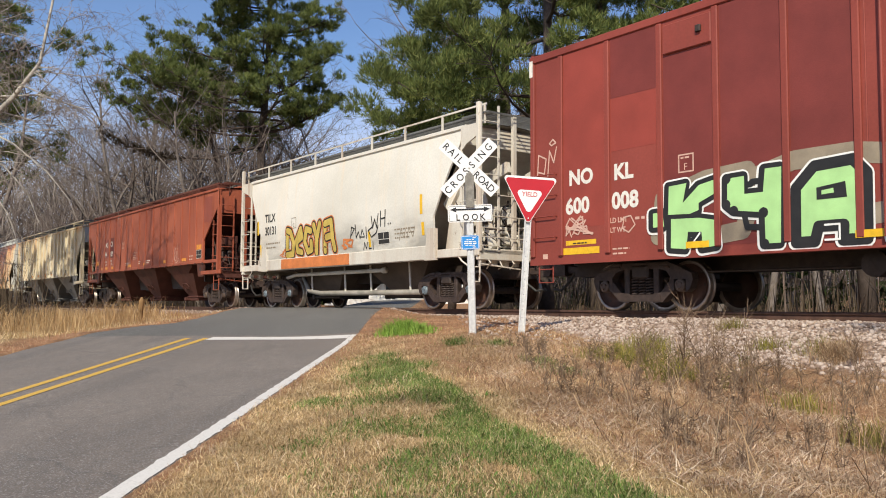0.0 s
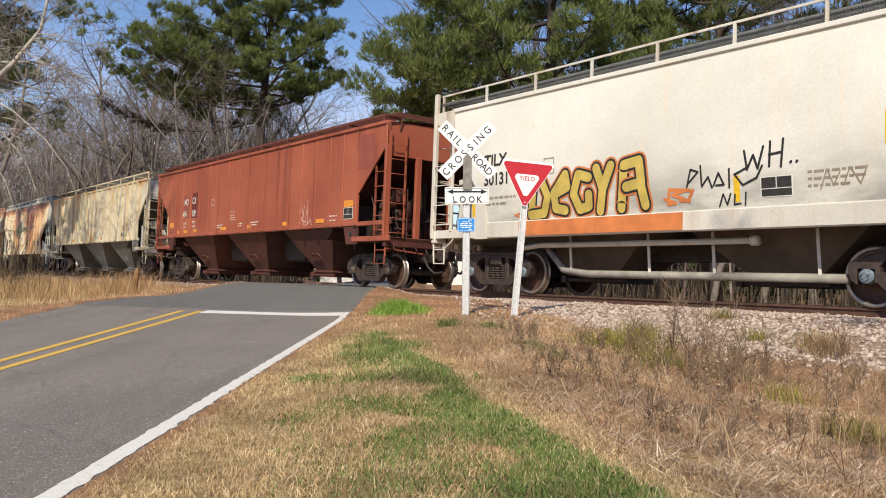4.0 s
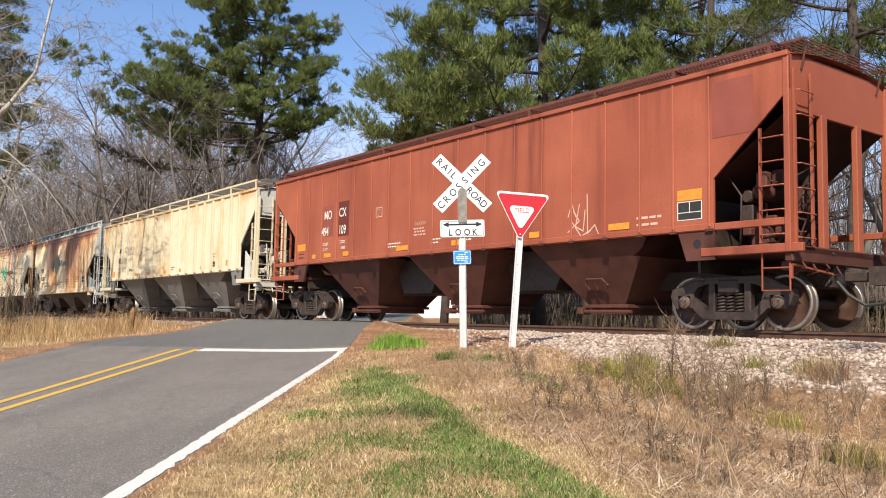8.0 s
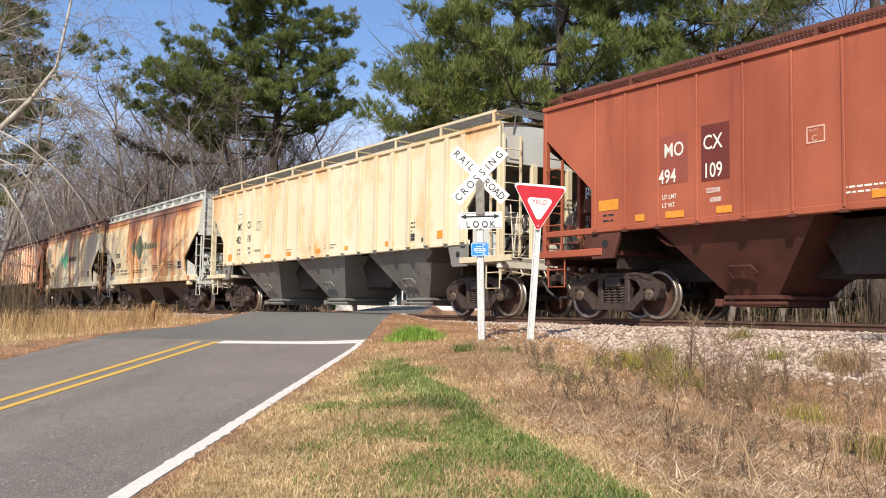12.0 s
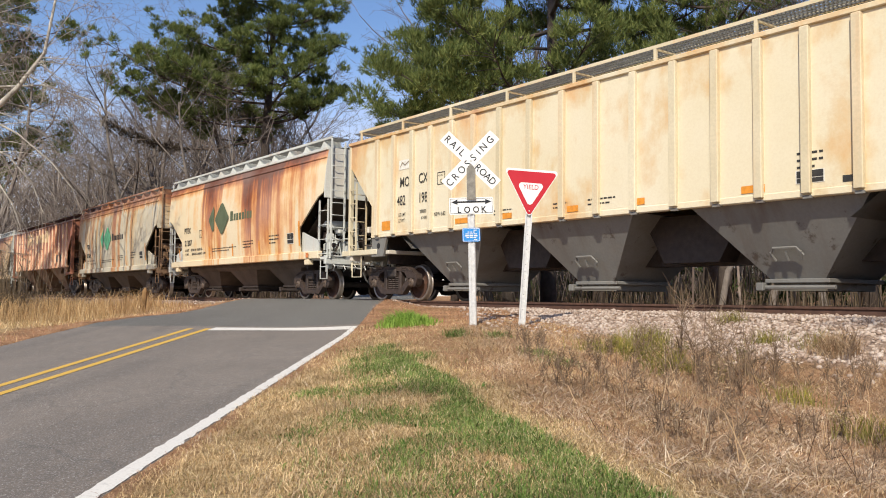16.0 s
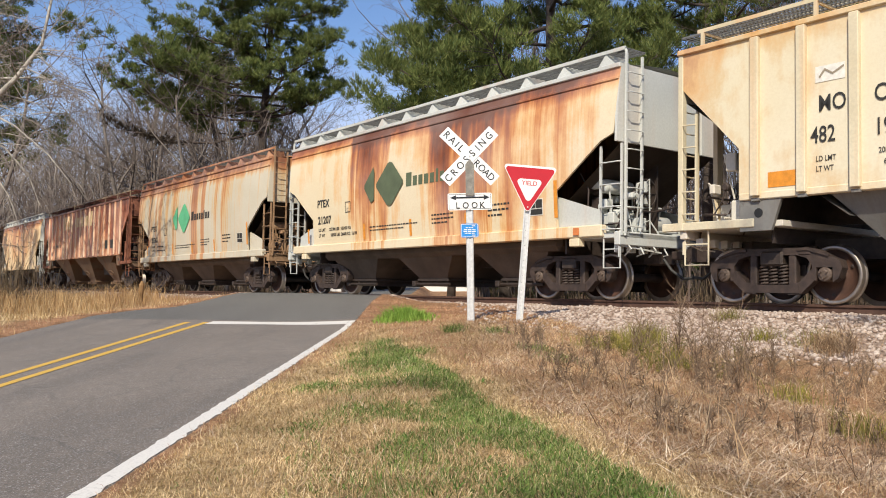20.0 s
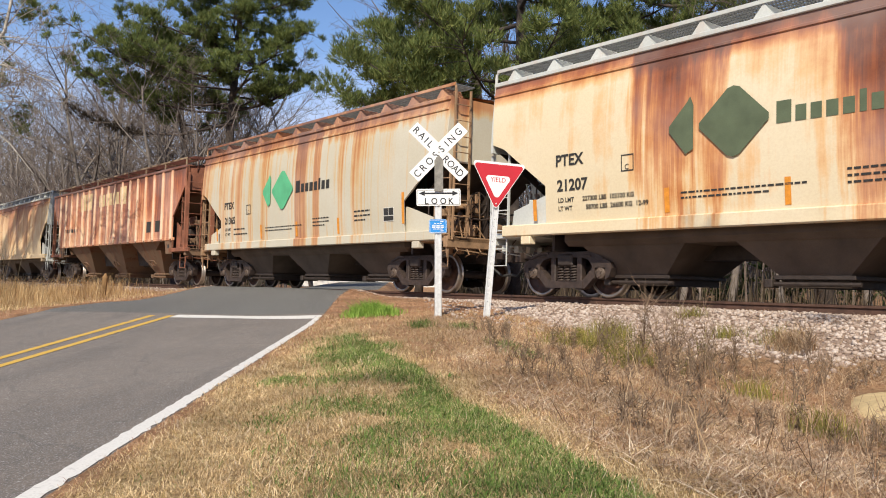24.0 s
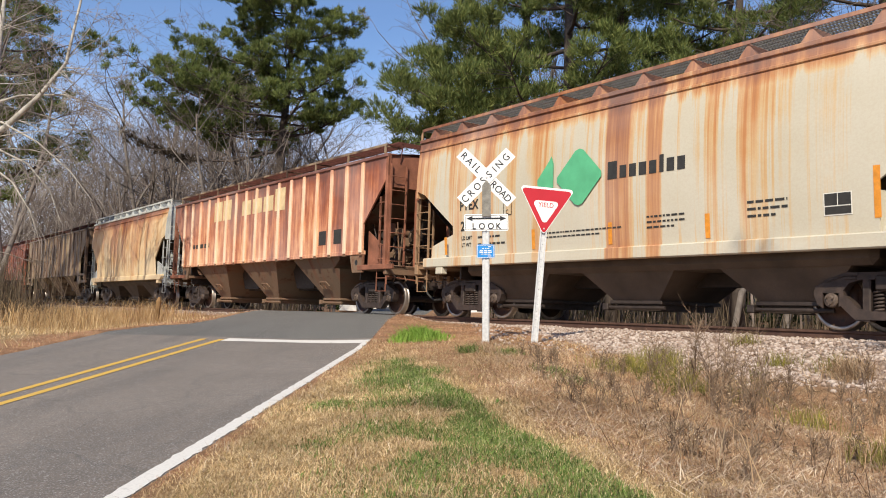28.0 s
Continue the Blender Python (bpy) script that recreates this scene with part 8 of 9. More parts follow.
sand = tagged(new("sand_mound", g.mesh("sand_mound", m_sand, True)), "low bare mound of yellow sandy soil by the ballast", "sand mound")
sand.matrix_world = pose(MOUND[0], MOUND[1], ground_z(*MOUND), 0, 0, -30)

# ---- trees ----
m_pine_bark = plain("dark_pine_bark", (0.078, 0.060, 0.050), 0.95, var=0.45, scale=4.0, bump_k=1.0, fine=18.0)
m_grey_bark = plain("grey_bare_bark", (0.20, 0.17, 0.15), 0.95, var=0.35, scale=4.0, bump_k=0.8, fine=20.0)
m_twig = plain("brown_grey_twigs", (0.165, 0.13, 0.11), 0.95, var=0.3, scale=3.0, bump_k=0.2)
m_white_bark = plain("white_sycamore_bark", (0.42, 0.385, 0.33), 0.9, var=0.35, scale=3.0, bump_k=0.6, fine=14.0)
m_needle = plant_mat("pine_needles", [(0.065, 0.10, 0.032), (0.16, 0.20, 0.058), (0.30, 0.32, 0.10), (0.11, 0.15, 0.045), (0.225, 0.26, 0.075)], 0.55, 0.34)


def needles(pts, rng, size=0.30, per=9, width=0.016):
    """Tufts of needles at points (and the way each tuft faces), each needle a slim triangle."""
    a = np.array(pts, float)
    p = np.repeat(a[:, :3], per, 0)
    n = len(p)
    d = rng.normal(0, 1, (n, 3))
    d[:, 2] = np.abs(d[:, 2]) * 0.9 + 0.1
    if a.shape[1] > 3:
        d = d * 0.38 + np.repeat(a[:, 3:], per, 0) * 1.6
    d /= np.linalg.norm(d, axis=1)[:, None]
    p = p + rng.normal(0, 0.04, (n, 3))
    w = np.cross(d, rng.normal(0, 1, (n, 3)))
    w *= (width * rng.uniform(0.7, 1.4, n) / np.maximum(1e-6, np.linalg.norm(w, axis=1)))[:, None]
    tip = p + d * (size * rng.uniform(0.55, 1.1, n))[:, None]
    v = np.stack([p - w, p + w, tip], 1).reshape(-1, 3)
    return v, np.arange(n * 3).reshape(-1, 3)


def pine(x, y, h, crown, spread, seed, limbs=26, lean=(0, 0), girth=0.26, dens=1.0, label="tall loblolly pine with layered dark green needle pads", bias=None, pull=0.55, extra=(), needle=(0.23, 10, 0.014), pads=1.0):
    """A pine: bare lower trunk, limbs that rise at their ends, and flat pads of needles with gaps between."""
    r, g2 = random.Random(seed), np.random.default_rng(seed)
    z0 = ground_z(x, y)
    g = Build()
    pts = [Vector((lean[0] * k * k, lean[1] * k * k, h * k)) + Vector((r.uniform(-1, 1), r.uniform(-1, 1), 0)) * 0.10 * (k > 0) for k in [i / 9 for i in range(10)]]
    pts[0].z = -0.4
    g.tube(pts, [girth * (1 - 0.86 * i / 9) for i in range(10)], 9)
    tufts = []
    for i in range(limbs + len(extra)):
        k = lerp(crown / h, 0.98, (i + r.random() * 0.8) / limbs) if i < limbs else extra[i - limbs][0] / h
        o = Vector((lean[0] * k * k, lean[1] * k * k, h * k))
        a = i * 2.4 + r.uniform(-0.5, 0.5)
        f = max(0.0, (k - crown / h) / (1 - crown / h))
        ln = spread * (0.35 + 0.65 * math.sin(math.pi * min(1, 0.28 + 0.72 * f) ** 0.9)) * r.uniform(0.55, 1.15) * (1.0 if f < 0.85 else 0.6)
        if bias:
            ln *= 1 + pull * math.cos(a - bias)
        if i >= limbs:
            a, ln = extra[i - limbs][1:]
        d = Vector((math.cos(a), math.sin(a), 0))
        side = Vector((-d.y, d.x, 0))
        bend = r.uniform(-0.25, 0.25)
        line = [o + d * ln * t + side * ln * bend * t * t + Vector((0, 0, ln * (-0.10 * t + 0.34 * t * t) * (1 if f < 0.7 else 1.6))) for t in (0, 0.25, 0.5, 0.75, 1.0)]
        rr = girth * (1 - 0.86 * k) * (0.55 if i < limbs else 0.36)
        g.tube(line, [rr, rr * 0.8, rr * 0.6, rr * 0.4, rr * 0.15], 5, False)
        for j in range(int((4 + ln * 1.5) * pads)):
            t = r.uniform(0.30, 1.0)
            m = line[min(3, int(t * 4))].lerp(line[min(4, int(t * 4) + 1)], t * 4 - int(t * 4) if t < 1 else 1)
            e = m + side * r.uniform(-1, 1) * ln * 0.30 + d * r.uniform(0, 0.2) * ln + Vector((0, 0, r.uniform(-0.15, 0.75)))
            g.tube([m, m.lerp(e, 0.5) + Vector((0, 0, 0.05)), e], [rr * 0.3, rr * 0.2, 0.006], 3, False)
            rad = r.uniform(0.30, 0.62) / pads ** 0.5
            for _ in range(int(44 * dens * (rad / 0.45) / pads ** 0.6)):
                u = Vector((r.gauss(0, 1), r.gauss(0, 1), r.gauss(0.15, 0.75))).normalized() * rad * r.random() ** 0.45
                tufts.append((e.x + u.x, e.y + u.y, e.z + u.z * 0.8, u.x, u.y, u.z + 0.25))
    e = tagged(new("pine_tree", g.mesh("trunk", m_pine_bark, True)), label, "pine tree", "pines behind the track")
    e.location = (x, y, z0)
    v, f = needles(tufts, g2, *needle)
    part("crown", arrays_mesh("crown", v, np.zeros((0, 4), int), f, m_needle), None, e)
    return e


def grow(g, tw, p, d, length, rad, level, r, droop=0.0, spread=0.75, tips=None):
    """One limb of a bare tree and, from it, its branches."""
    n = 5 if level < 2 else (3 if level == 2 else 2)
    pts, rads = [p.copy()], [rad]
    q, dd = p.copy(), d.normalized()
    for i in range(n):
        dd = (dd + Vector((r.gauss(0, 0.12), r.gauss(0, 0.12), r.gauss(0.04, 0.08) - droop * level * 0.06))).normalized()
        q = q + dd * (length / n)
        pts.append(q.copy())
        rads.append(rad * (1 - 0.72 * (i + 1) / n))
    (g if level < 2 else tw).tube(pts, rads, (8, 6, 4, 3, 3)[level], False)
    if tips is not None and level >= 3:
        tips.append(pts[-1])
    if level >= 4:
        return
    for _ in range((9, 6, 4, 2)[level]):
        k = r.uniform(0.25 if level else 0.38, 1.0)
        i = min(n - 1, int(k * n))
        o = pts[i].lerp(pts[i + 1], k * n - i)
        a = Vector((r.gauss(0, 1), r.gauss(0, 1), r.gauss(0, 0.6)))
        nd = (dd * (1 - spread * 0.45) + a.normalized() * spread).normalized()
        if level == 0:
            nd.z = abs(nd.z) * 0.8 + 0.2
        grow(g, tw, o, nd, length * r.uniform(0.38, 0.62) * (1.1 - 0.3 * k), max(0.009, rads[i] * r.uniform(0.45, 0.65)), level + 1, r, droop, spread, tips)


def bare_tree(h, girth, seed, bark, twig, label, droop=0.0, spread=0.75, lean=(0, 0)):
    r = random.Random(seed)
    g, tw = Build(), Build()
    grow(g, tw, Vector((0, 0, -0.3)), Vector((lean[0], lean[1], 1)), h, girth, 0, r, droop, spread)
    e = tagged(new("bare_tree", g.mesh("trunk", bark, True)), label, "bare tree", "bare trees in the wood")
    tagged(part("branchwork", tw, twig, e), kind="stuff")
    return e


def put(e, x, y, turn_deg, k=1.0):
    e.matrix_basis = pose(x, y, ground_z(x, y), 0, 0, turn_deg) @ Matrix.Diagonal((k, k, k, 1))


# the pines behind the track
far_needle = (0.27, 11, 0.015)
pine(-10.5, 51.0, 26.0, 10.8, 4.9, 3, 32, (0.6, 0), 0.36, 1.0, bias=3.14, pull=0.18, needle=far_needle, pads=2.0, extra=((10.8, 3.3, 8.6), (11.4, 2.9, 9.4), (12.2, 3.5, 9.0), (13.0, 3.2, 7.6), (13.4, 0.1, 4.0), (12.6, 3.9, 6.5), (14.5, 5.9, 3.8), (14.0, 3.0, 5.4), (11.8, 0.4, 4.0), (11.2, 5.6, 3.6), (16.0, 3.5, 4.4), (17.0, 0.2, 3.8), (17.5, 4.4, 5.0), (15.2, 2.6, 4.4), (18.5, 3.2, 4.2), (12.4, 4.6, 3.2), (13.4, 4.8, 3.6), (14.2, 4.3, 3.4), (15.2, 4.75, 3.6), (16.2, 5.1, 3.2), (17.0, 4.6, 3.6), (18.4, 4.9, 3.2), (19.6, 4.5, 3.2)))
pine(-12.5, 52.5, 16.0, 10.0, 3.6, 13, 12, (-3.0, 0), 0.24, 1.0, needle=far_needle)
pine(3.4, 26.5, 18.0, 8.6, 3.6, 4, 20, (0.2, 0.2), 0.27, 1.3, bias=3.3, pull=0.05, pads=1.5, extra=((5.2, 3.4, 4.9), (5.6, 2.9, 5.0), (6.0, 3.5, 4.9), (6.6, 3.1, 4.6), (7.2, 3.4, 4.2), (7.9, 3.0, 4.1), (8.5, 3.3, 4.0), (6.4, 4.0, 4.2), (7.6, 3.8, 3.9), (6.6, 0.2, 4.2), (6.9, 5.8, 3.6), (6.3, 0.9, 4.6), (7.3, 5.0, 3.0)))
pine(2.4, 29.5, 18.5, 11.5, 3.0, 23, 14, (0.1, 0), 0.25, 0.8, extra=((7.4, 3.5, 4.4), (6.4, 2.9, 4.6)))
pine(5.6, 30.0, 19.0, 9.6, 4.4, 5, 18, (0.3, 0.0), 0.26, 0.9, bias=3.7, pull=0.05, extra=((6.6, 3.6, 4.2), (7.2, 4.6, 4.0), (7.0, 5.6, 4.4)))
pine(9.0, 27.0, 18.0, 7.4, 3.8, 7, 16, (0.2, 0), 0.24, 0.8)
pine(12.4, 24.5, 18.0, 7.4, 3.6, 8, 16, (0, 0), 0.26, 0.8)
pine(15.5, 23.0, 17.0, 7.5, 3.6, 9, 18, (0, 0), 0.24, 0.8)
pine(10.5, 33.0, 20.0, 8.0, 4.4, 10, 20, (0, 0), 0.26, 0.8)
pine(-24.5, 44.0, 20.0, 7.0, 5.0, 12, 24, (0.4, 0), 0.30, 1.0)
pine(-30.0, 52.0, 21.0, 6.0, 5.0, 15, 22, (0, 0), 0.30, 1.0)
pine(-38.0, 60.0, 22.0, 6.0, 5.5, 16, 24, (0, 0), 0.30, 1.0)
pine(-23.8, 40.0, 19.0, 9.0, 4.0, 18, 18, (0, 0), 0.28, 1.0)
pine(0.8, 44.0, 17.0, 6.5, 3.6, 17, 18, (0, 0), 0.24, 0.8)
pine(9.5, -6.0, 20.0, 17.2, 2.2, 19, 8, (0, 0), 0.2, 0.4, label="tall pine behind the viewer that shades the train", extra=((16.2, 3.14, 8.4),))



def dead_bough():
    """A long hanging bough with dark withered needles towards its end."""
    g, r = Build(), random.Random(5)
    line = [Vector(p) for p in ((0, 0, 0), (-3.0, -0.4, -0.9), (-5.6, -0.6, -0.9), (-8.0, -0.8, -0.2), (-9.6, -0.8, 0.7))]
    g.tube(line, [0.10, 0.08, 0.06, 0.04, 0.015], 5, False)
    tufts = []
    for _ in range(420):
        t = r.uniform(1.7, 4.0)
        o = line[int(min(3, t))].lerp(line[int(min(3, t)) + 1], t - int(min(3, t)))
        u = Vector((r.gauss(0, 0.16), r.gauss(0, 0.2), r.gauss(0.0, 0.17)))
        tufts.append((o.x + u.x, o.y + u.y, o.z + u.z, u.x, u.y, u.z))
    e = tagged(new("dead_bough", g.mesh("dead_bough", m_pine_bark, True)), "hanging pine bough with dark withered needles", "dead bough")
    e.location = (-10.3, 50.8, 10.2 + ground_z(-10.5, 51.0))
    v, f = needles(tufts, np.random.default_rng(6), 0.22, 9, 0.014)
    part("withered_needles", arrays_mesh("withered_needles", v, np.zeros((0, 4), int), f, m_withered), None, e)


m_withered = plant_mat("withered_dark_needles", [(0.04, 0.03, 0.022), (0.075, 0.055, 0.04), (0.055, 0.05, 0.03)], 0.8, 0.1)
dead_bough()

# bare trees, five shapes and their copies
kinds = [bare_tree(h, gi, s, m_grey_bark, m_twig, "leafless grey hardwood in the wood behind the train") for h, gi, s in ((12.0, 0.17, 1), (13.5, 0.19, 2), (11.0, 0.14, 3), (14.0, 0.20, 4), (10.0, 0.12, 5))]
TALL = (12.0, 13.5, 11.0, 14.0, 10.0)


def stature(i, x, y, k):
    """Low second growth along the open side of the wood, taller trees farther in."""
    return min(k, 0.24 * math.hypot(x, y) / TALL[i % 5]) if x < 1.0 else k


rnd = random.Random(8)
places = []
while len(places) < 64:
    s, q = rnd.uniform(14, 125), rnd.uniform(18.5, 44)
    p = N * q + U * s
    if abs(p.x + 3.9) < 4.2 or 24 < p.y < 95 and -8 < p.x < 0.4 + 0.04 * p.y:
        continue
    if all((p.x - a) ** 2 + (p.y - b2) ** 2 > 4 for a, b2 in places):
        places.append((p.x, p.y))
for i, (x, y) in enumerate(places):
    src = kinds[i % 5]
    e = src if i < 5 else copy_thing(src, Matrix.Identity(4))
    put(e, x, y, rnd.uniform(0, 360), stature(i, x, y, rnd.uniform(0.75, 1.15)))
for i in range(48):
    s, q = rnd.uniform(52, 150), rnd.uniform(17.8, 34)
    p = N * q + U * s
    put(copy_thing(kinds[i % 5], Matrix.Identity(4)), p.x, p.y, rnd.uniform(0, 360), stature(i, p.x, p.y, rnd.uniform(1.05, 1.5)))
for i in range(40):
    s, q = rnd.uniform(40, 150), rnd.uniform(18.5, 46)
    p = N * q + U * s
    if abs(p.x + 3.9) > 4.6 and not -8 < p.x < 0.4 + 0.04 * p.y:
        put(copy_thing(kinds[i % 5], Matrix.Identity(4)), p.x, p.y, rnd.uniform(0, 360), stature(i, p.x, p.y, rnd.uniform(0.7, 1.15)))
for i in range(24):
    s, q = rnd.uniform(-14, 16), rnd.uniform(19, 40)
    p = N * q + U * s
    put(copy_thing(kinds[i % 5], Matrix.Identity(4)), p.x, p.y, rnd.uniform(0, 360), rnd.uniform(0.7, 1.1))


def sycamore():
    r = random.Random(31)
    g, tw, tips = Build(), Build(), []
    trunk = [(0.0, 0, -0.4), (0.08, 0, 2.0), (0.15, 0, 4.2), (0.30, 0, 6.2)]
    g.tube(trunk, [0.30, 0.26, 0.23, 0.21], 10)
    fork = Vector(trunk[-1])
    up = [fork, fork + Vector((0.2, 0.2, 1.8)), fork + Vector((0.45, 0.1, 3.6)), fork + Vector((0.6, 0, 6.5))]
    diag = [fork, fork + Vector((1.0, -0.1, 0.75)), fork + Vector((2.2, -0.2, 1.9)), fork + Vector((3.0, 0.0, 3.2)), fork + Vector((3.7, 0.2, 8.0))]
    g.tube(up, [0.17, 0.13, 0.10, 0.05], 8)
    g.tube(diag, [0.15, 0.12, 0.085, 0.06, 0.03], 8)
    for line, n in ((up, 9), (diag, 15), ([Vector(p) for p in trunk], 5)):
        for _ in range(n):
            k = r.uniform(0.3, 1.0)
            m = len(line) - 1
            i = min(m - 1, int(k * m))
            o = Vector(line[i]).lerp(Vector(line[i + 1]), k * m - i)
            d = Vector((r.gauss(0.7, 0.6), r.gauss(-0.1, 0.6), r.gauss(0.0, 0.45)))
            grow(g, tw, o, d, r.uniform(1.2, 2.9), r.uniform(0.012, 0.030), 1, r, 1.0, 0.8, tips)
    for dz, ln in ((-0.1, 4.2), (-0.5, 3.6), (0.3, 3.8), (0.9, 3.0)):
        grow(g, tw, fork + Vector((0.15, 0, dz)), Vector((1, r.uniform(-0.3, 0.3), 0.22)), ln, 0.022, 1, r, 1.6, 0.6)
    for a in (((-0.3, 0, 6.9), (1.2, -0.2, 7.1), (2.6, -0.3, 6.4), (3.8, -0.2, 5.4), (4.6, -0.1, 4.4)), ((-0.2, 0, 6.0), (0.9, 0.2, 6.2), (2.0, 0.3, 5.7), (2.9, 0.3, 4.7), (3.4, 0.2, 3.6)), ((0.0, 0, 5.2), (1.0, -0.4, 5.5), (1.9, -0.5, 4.9), (2.6, -0.5, 3.9), (2.9, -0.4, 3.0)), ((0.1, 0, 7.6), (1.6, 0.2, 8.2), (3.2, 0.3, 8.3), (4.8, 0.3, 7.8), (5.8, 0.3, 7.2))):
        line = [Vector(q) for q in a]
        g.tube(line, [0.055, 0.045, 0.034, 0.024, 0.010], 6, False)
        for _ in range(34):
            k = r.uniform(0.8, 4.0)
            i = min(3, int(k))
            o = line[i].lerp(line[i + 1], k - i)
            hang = [o]
            d = Vector((r.gauss(0.3, 0.4), r.gauss(0, 0.4), r.gauss(-0.3, 0.4)))
            for j in range(4):
                d = (d + Vector((r.gauss(0, 0.15), r.gauss(0, 0.15), -0.28))).normalized()
                hang.append(hang[-1] + d * r.uniform(0.16, 0.36))
            tw.tube(hang, [0.011, 0.010, 0.008, 0.007, 0.005], 3, False)
            for j in (1, 2, 3):
                e2 = hang[j] + Vector((r.gauss(0.1, 0.25), r.gauss(0, 0.25), r.gauss(-0.15, 0.2)))
                tw.tube([hang[j], e2], [0.006, 0.004], 3, False)
    e = tagged(new("sycamore_tree", g.mesh("trunk", m_white_bark, True)), "bare white-barked sycamore with drooping twigs near the road", "bare tree")
    tagged(part("branchwork", tw, m_white_twig, e), kind="stuff")
    buds = Build()
    for t in tips[::2]:
        k = r.uniform(0.014, 0.028)
        buds.add([t + Vector(d) * k for d in ((1, 0, 0), (-0.5, 0.87, 0), (-0.5, -0.87, 0), (0, 0, 1.3), (0, 0, -1.3))], [(0, 1, 3), (1, 2, 3), (2, 0, 3), (1, 0, 4), (2, 1, 4), (0, 2, 4)])
    tagged(part("seed_heads", buds, m_twig, e, "small dark seed heads"), kind="stuff")
    e.location = (-17.6, 30.5, ground_z(-17.6, 30.5))


m_white_twig = plain("pale_sycamore_twigs", (0.27, 0.235, 0.205), 0.9, var=0.35, scale=3.0, bump_k=0.2)
sycamore()
e = bare_tree(10.0, 0.13, 44, m_grey_bark, m_twig, "leafless sapling at the edge of the wood")
put(e, -20.5, 31.0, 40)
for i, (x, y, k) in enumerate(((-18.2, 33.2, 0.72), (-19.4, 34.6, 0.85), (-20.0, 36.8, 0.8))):
    put(copy_thing(kinds[(i + 1) % 5], Matrix.Identity(4)), x, y, 50 + i * 77, k)
put(copy_thing(kinds[1], Matrix.Identity(4)), -22.5, 33.0, 70, 0.9)
put(copy_thing(kinds[3], Matrix.Identity(4)), -19.0, 36.0, 170, 0.9)

# undergrowth and distance
m_brush = plant_mat("brown_undergrowth", [(0.07, 0.05, 0.033), (0.13, 0.095, 0.062), (0.20, 0.15, 0.10), (0.06, 0.05, 0.03)], through_light=0.1)
m_far = plant_mat("far_wood_trunks", [(0.07, 0.052, 0.044), (0.17, 0.13, 0.112), (0.30, 0.245, 0.215), (0.05, 0.040, 0.034), (0.22, 0.165, 0.145)], through_light=0.0)
m_evergreen = plant_mat("dark_evergreen_leaves", [(0.035, 0.055, 0.018), (0.06, 0.085, 0.025), (0.09, 0.11, 0.035)], through_light=0.15)


def wood_points(n, s0, s1, q0, q1, keep=lambda x, y: True):
    out = []
    while len(out) < n:
        p = N * rng.uniform(q0, q1) + U * rng.uniform(s0, s1)
        if keep(p.x, p.y):
            out.append((p.x, p.y, ground_z(p.x, p.y)))
    return out


def clear(x, y):
    """Not on the road beyond the crossing, nor on the open ground before the house."""
    return not (y > 24 and -7.6 - 0.045 * (y - 24) < x < 0.3 + 0.040 * y) and not (-16 < x < 7 and y > 78)


p = wood_points(15000, -18, 130, 17.6, 30, clear)
blades("undergrowth", p, rng.uniform(0.4, 2.0, len(p)) * rng.uniform(0.5, 1.2, len(p)), 0.5, 0.012, m_brush, "tangled brown undergrowth along the wood edge", rng, 0.3)
p = wood_points(7000, -40, 190, 24, 110, clear)
blades("far_woods", p, rng.uniform(4, 13, len(p)), 0.16, 0.032, m_far, "crowded bare trunks of the far wood", rng, 0.1)
p = wood_points(190000, 20, 190, 19, 75, clear)
blades("far_twigs", [(a, b2, c2 + 0.5 + 12.5 * rng.random() ** 1.15 * (0.75 + 0.35 * noise.noise((a * 0.15, b2 * 0.15, 2.0)))) for a, b2, c2 in p], rng.uniform(0.6, 2.4, len(p)), 0.7, 0.014, m_far, "fine grey twig haze of the far wood", rng, 0.2)
p = wood_points(9000, -30, 190, 30, 110, clear)
v, f = needles([(a, b2, c2 + abs(rng.normal(0, 1.6))) for a, b2, c2 in p], rng, 0.7, 9, 0.09)
tagged(new("evergreen_brush", arrays_mesh("evergreen_brush", v, np.zeros((0, 4), int), f, m_evergreen)), "dark evergreen shrubs in the far wood", kind="stuff")
# thicket at the left edge
p = [(rng.normal(-15.6, 1.2), rng.normal(27.0, 1.4)) for _ in range(2600)]
p = [(a, b2, ground_z(a, b2)) for a, b2 in p if a < -12.6]
blades("left_thicket", p, rng.uniform(0.6, 2.6, len(p)), 0.35, 0.010, m_brush, "brown leafless thicket at the foot of the sycamore", rng, 0.2)


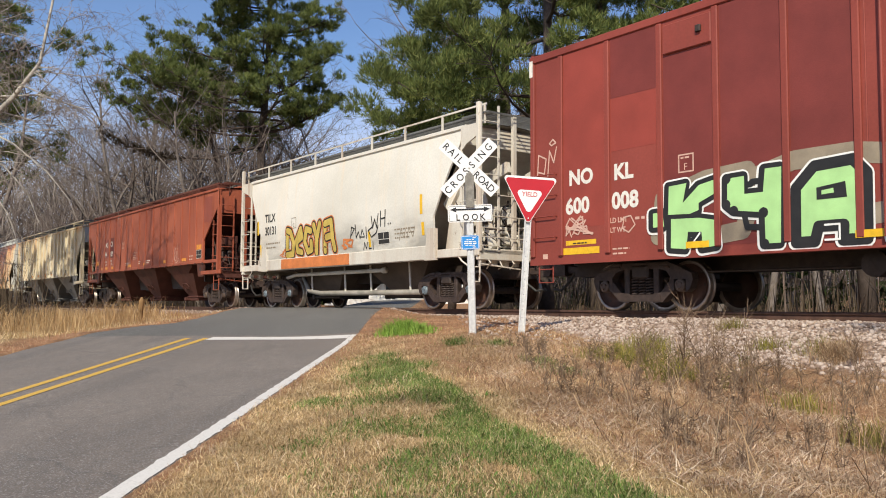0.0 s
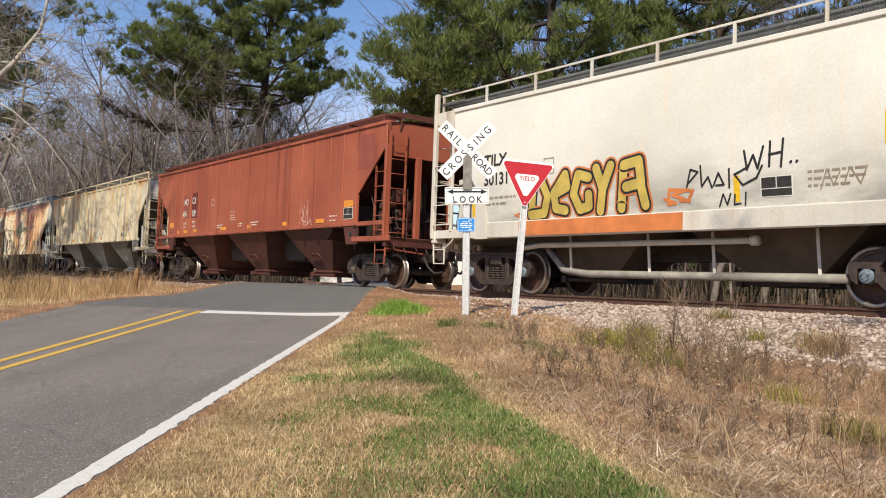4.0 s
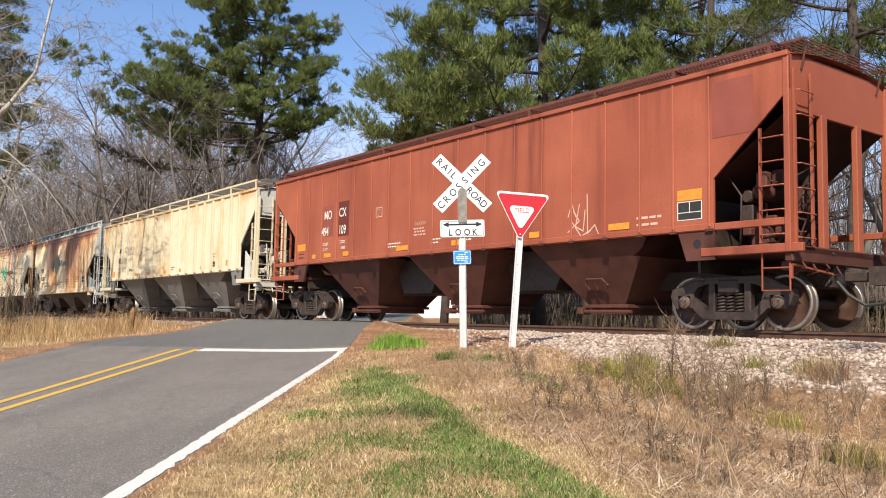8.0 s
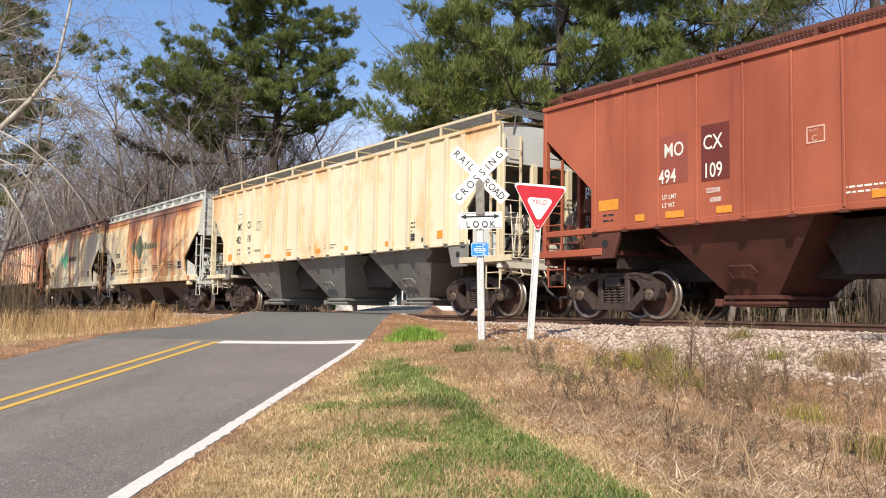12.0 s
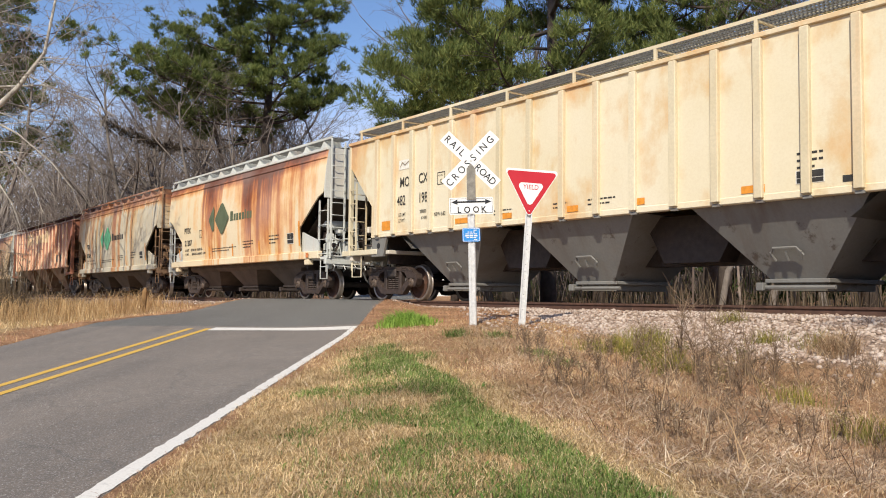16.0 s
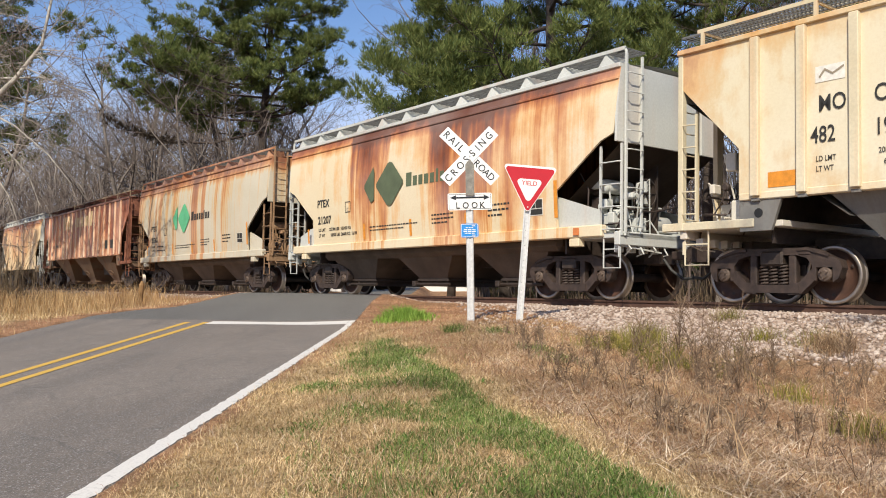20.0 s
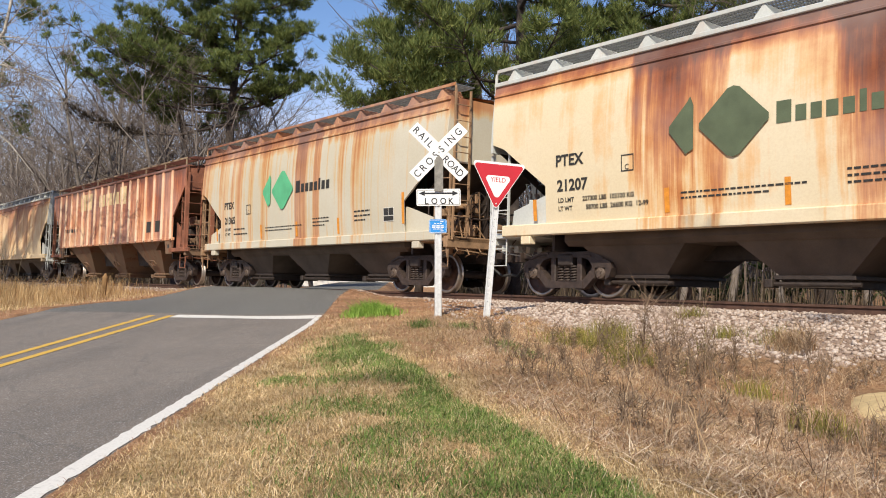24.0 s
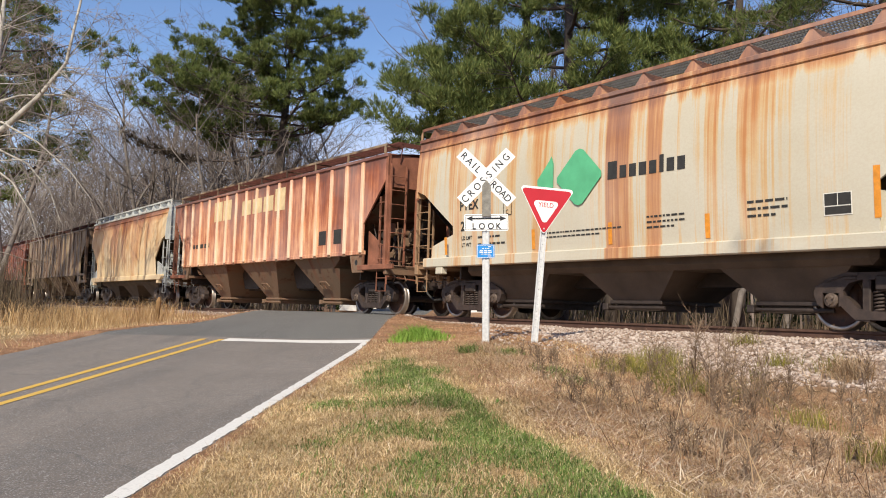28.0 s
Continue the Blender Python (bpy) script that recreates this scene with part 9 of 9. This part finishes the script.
# ---- the house beyond the crossing ----
def house():
    m_wall = plain("white_clapboard", (0.74, 0.73, 0.70), 0.7, var=0.08, scale=2.0, bump_k=0.2)
    m_roof = plain("grey_shingles", (0.16, 0.155, 0.15), 0.9, var=0.3, scale=6.0)
    m_glass = plain("dark_window_glass", (0.03, 0.035, 0.04), 0.12, var=0.2, scale=2.0, bump_k=0.02)
    e = tagged(new("house"), "white clapboard farmhouse with grey roof beyond the crossing", "house")
    z = ground_z(-3.8, 92)
    e.matrix_world = pose(-3.8, 92.0, z, 0, 0, 3)
    part("wall", Build().box(-8.0, 8.0, 0, 7.0, -0.6, 3.4, 0.02), m_wall, e)
    for k in range(14):
        part("clapboard", Build().box(-8.02, 8.02, -0.02, 0.0, 0.1 + k * 0.23, 0.30 + k * 0.23), m_wall, e)
    g = Build()
    g.add([(-8.5, -0.6, 3.3), (8.5, -0.6, 3.3), (8.5, 3.5, 5.6), (-8.5, 3.5, 5.6), (-8.5, 7.6, 3.3), (8.5, 7.6, 3.3)], [(0, 1, 2, 3), (3, 2, 5, 4), (0, 3, 4), (1, 5, 2)])
    part("roof", g, m_roof, e)
    for x in (-6.4, -3.9, 1.2, 3.2, 6.2):
        w = part("window", Build().box(x - 0.55, x + 0.55, -0.06, -0.022, 1.0, 2.5, 0.01), m_wall, e)
        for dx in (-0.25, 0.25):
            part("pane", Build().box(x + dx - 0.20, x + dx + 0.20, -0.068, -0.062, 1.08, 2.42), m_glass, w)
    d = part("door", Build().box(-1.5, -0.5, -0.07, -0.022, 0.1, 2.25, 0.01), m_glass, e)
    for x in (-2.6, -0.9, 0.6):
        part("porch_post", Build().box(x - 0.07, x + 0.07, -1.6, -1.46, -0.3, 2.6), m_wall, e)
    part("porch_roof", Build().box(-2.9, 0.9, -1.9, -0.03, 2.6, 2.75), m_roof, e)
    part("porch_floor", Build().box(-2.9, 0.9, -1.8, -0.03, -0.3, 0.05), m_wall, e)


house()


# ---- motion of the train ----
def car_pose(s):
    p = N * TRACK + U * s
    return pose(p.x, p.y, 0, 0, 0, math.degrees(TH) - 90)


def run_at(t):
    for (t0, s0), (t1, s1) in zip(TRAIN_RUN, TRAIN_RUN[1:]):
        if t <= t1:
            return lerp(s0, s1, (t - t0) / (t1 - t0))
    return TRAIN_RUN[-1][1]


def motions():
    for e, c in cars:
        walk(e, [(t, car_pose(c + s)) for t, s in TRAIN_RUN])
    times = [round(i * 0.2, 1) for i in range(141)]
    turns = [math.degrees(-run_at(t) / 0.457) for t in times]
    for w, x in wheelsets:
        walk(w, [(t, pose(x, 0, 0.457, 0, a, 0)) for t, a in zip(times, turns)])


motions()
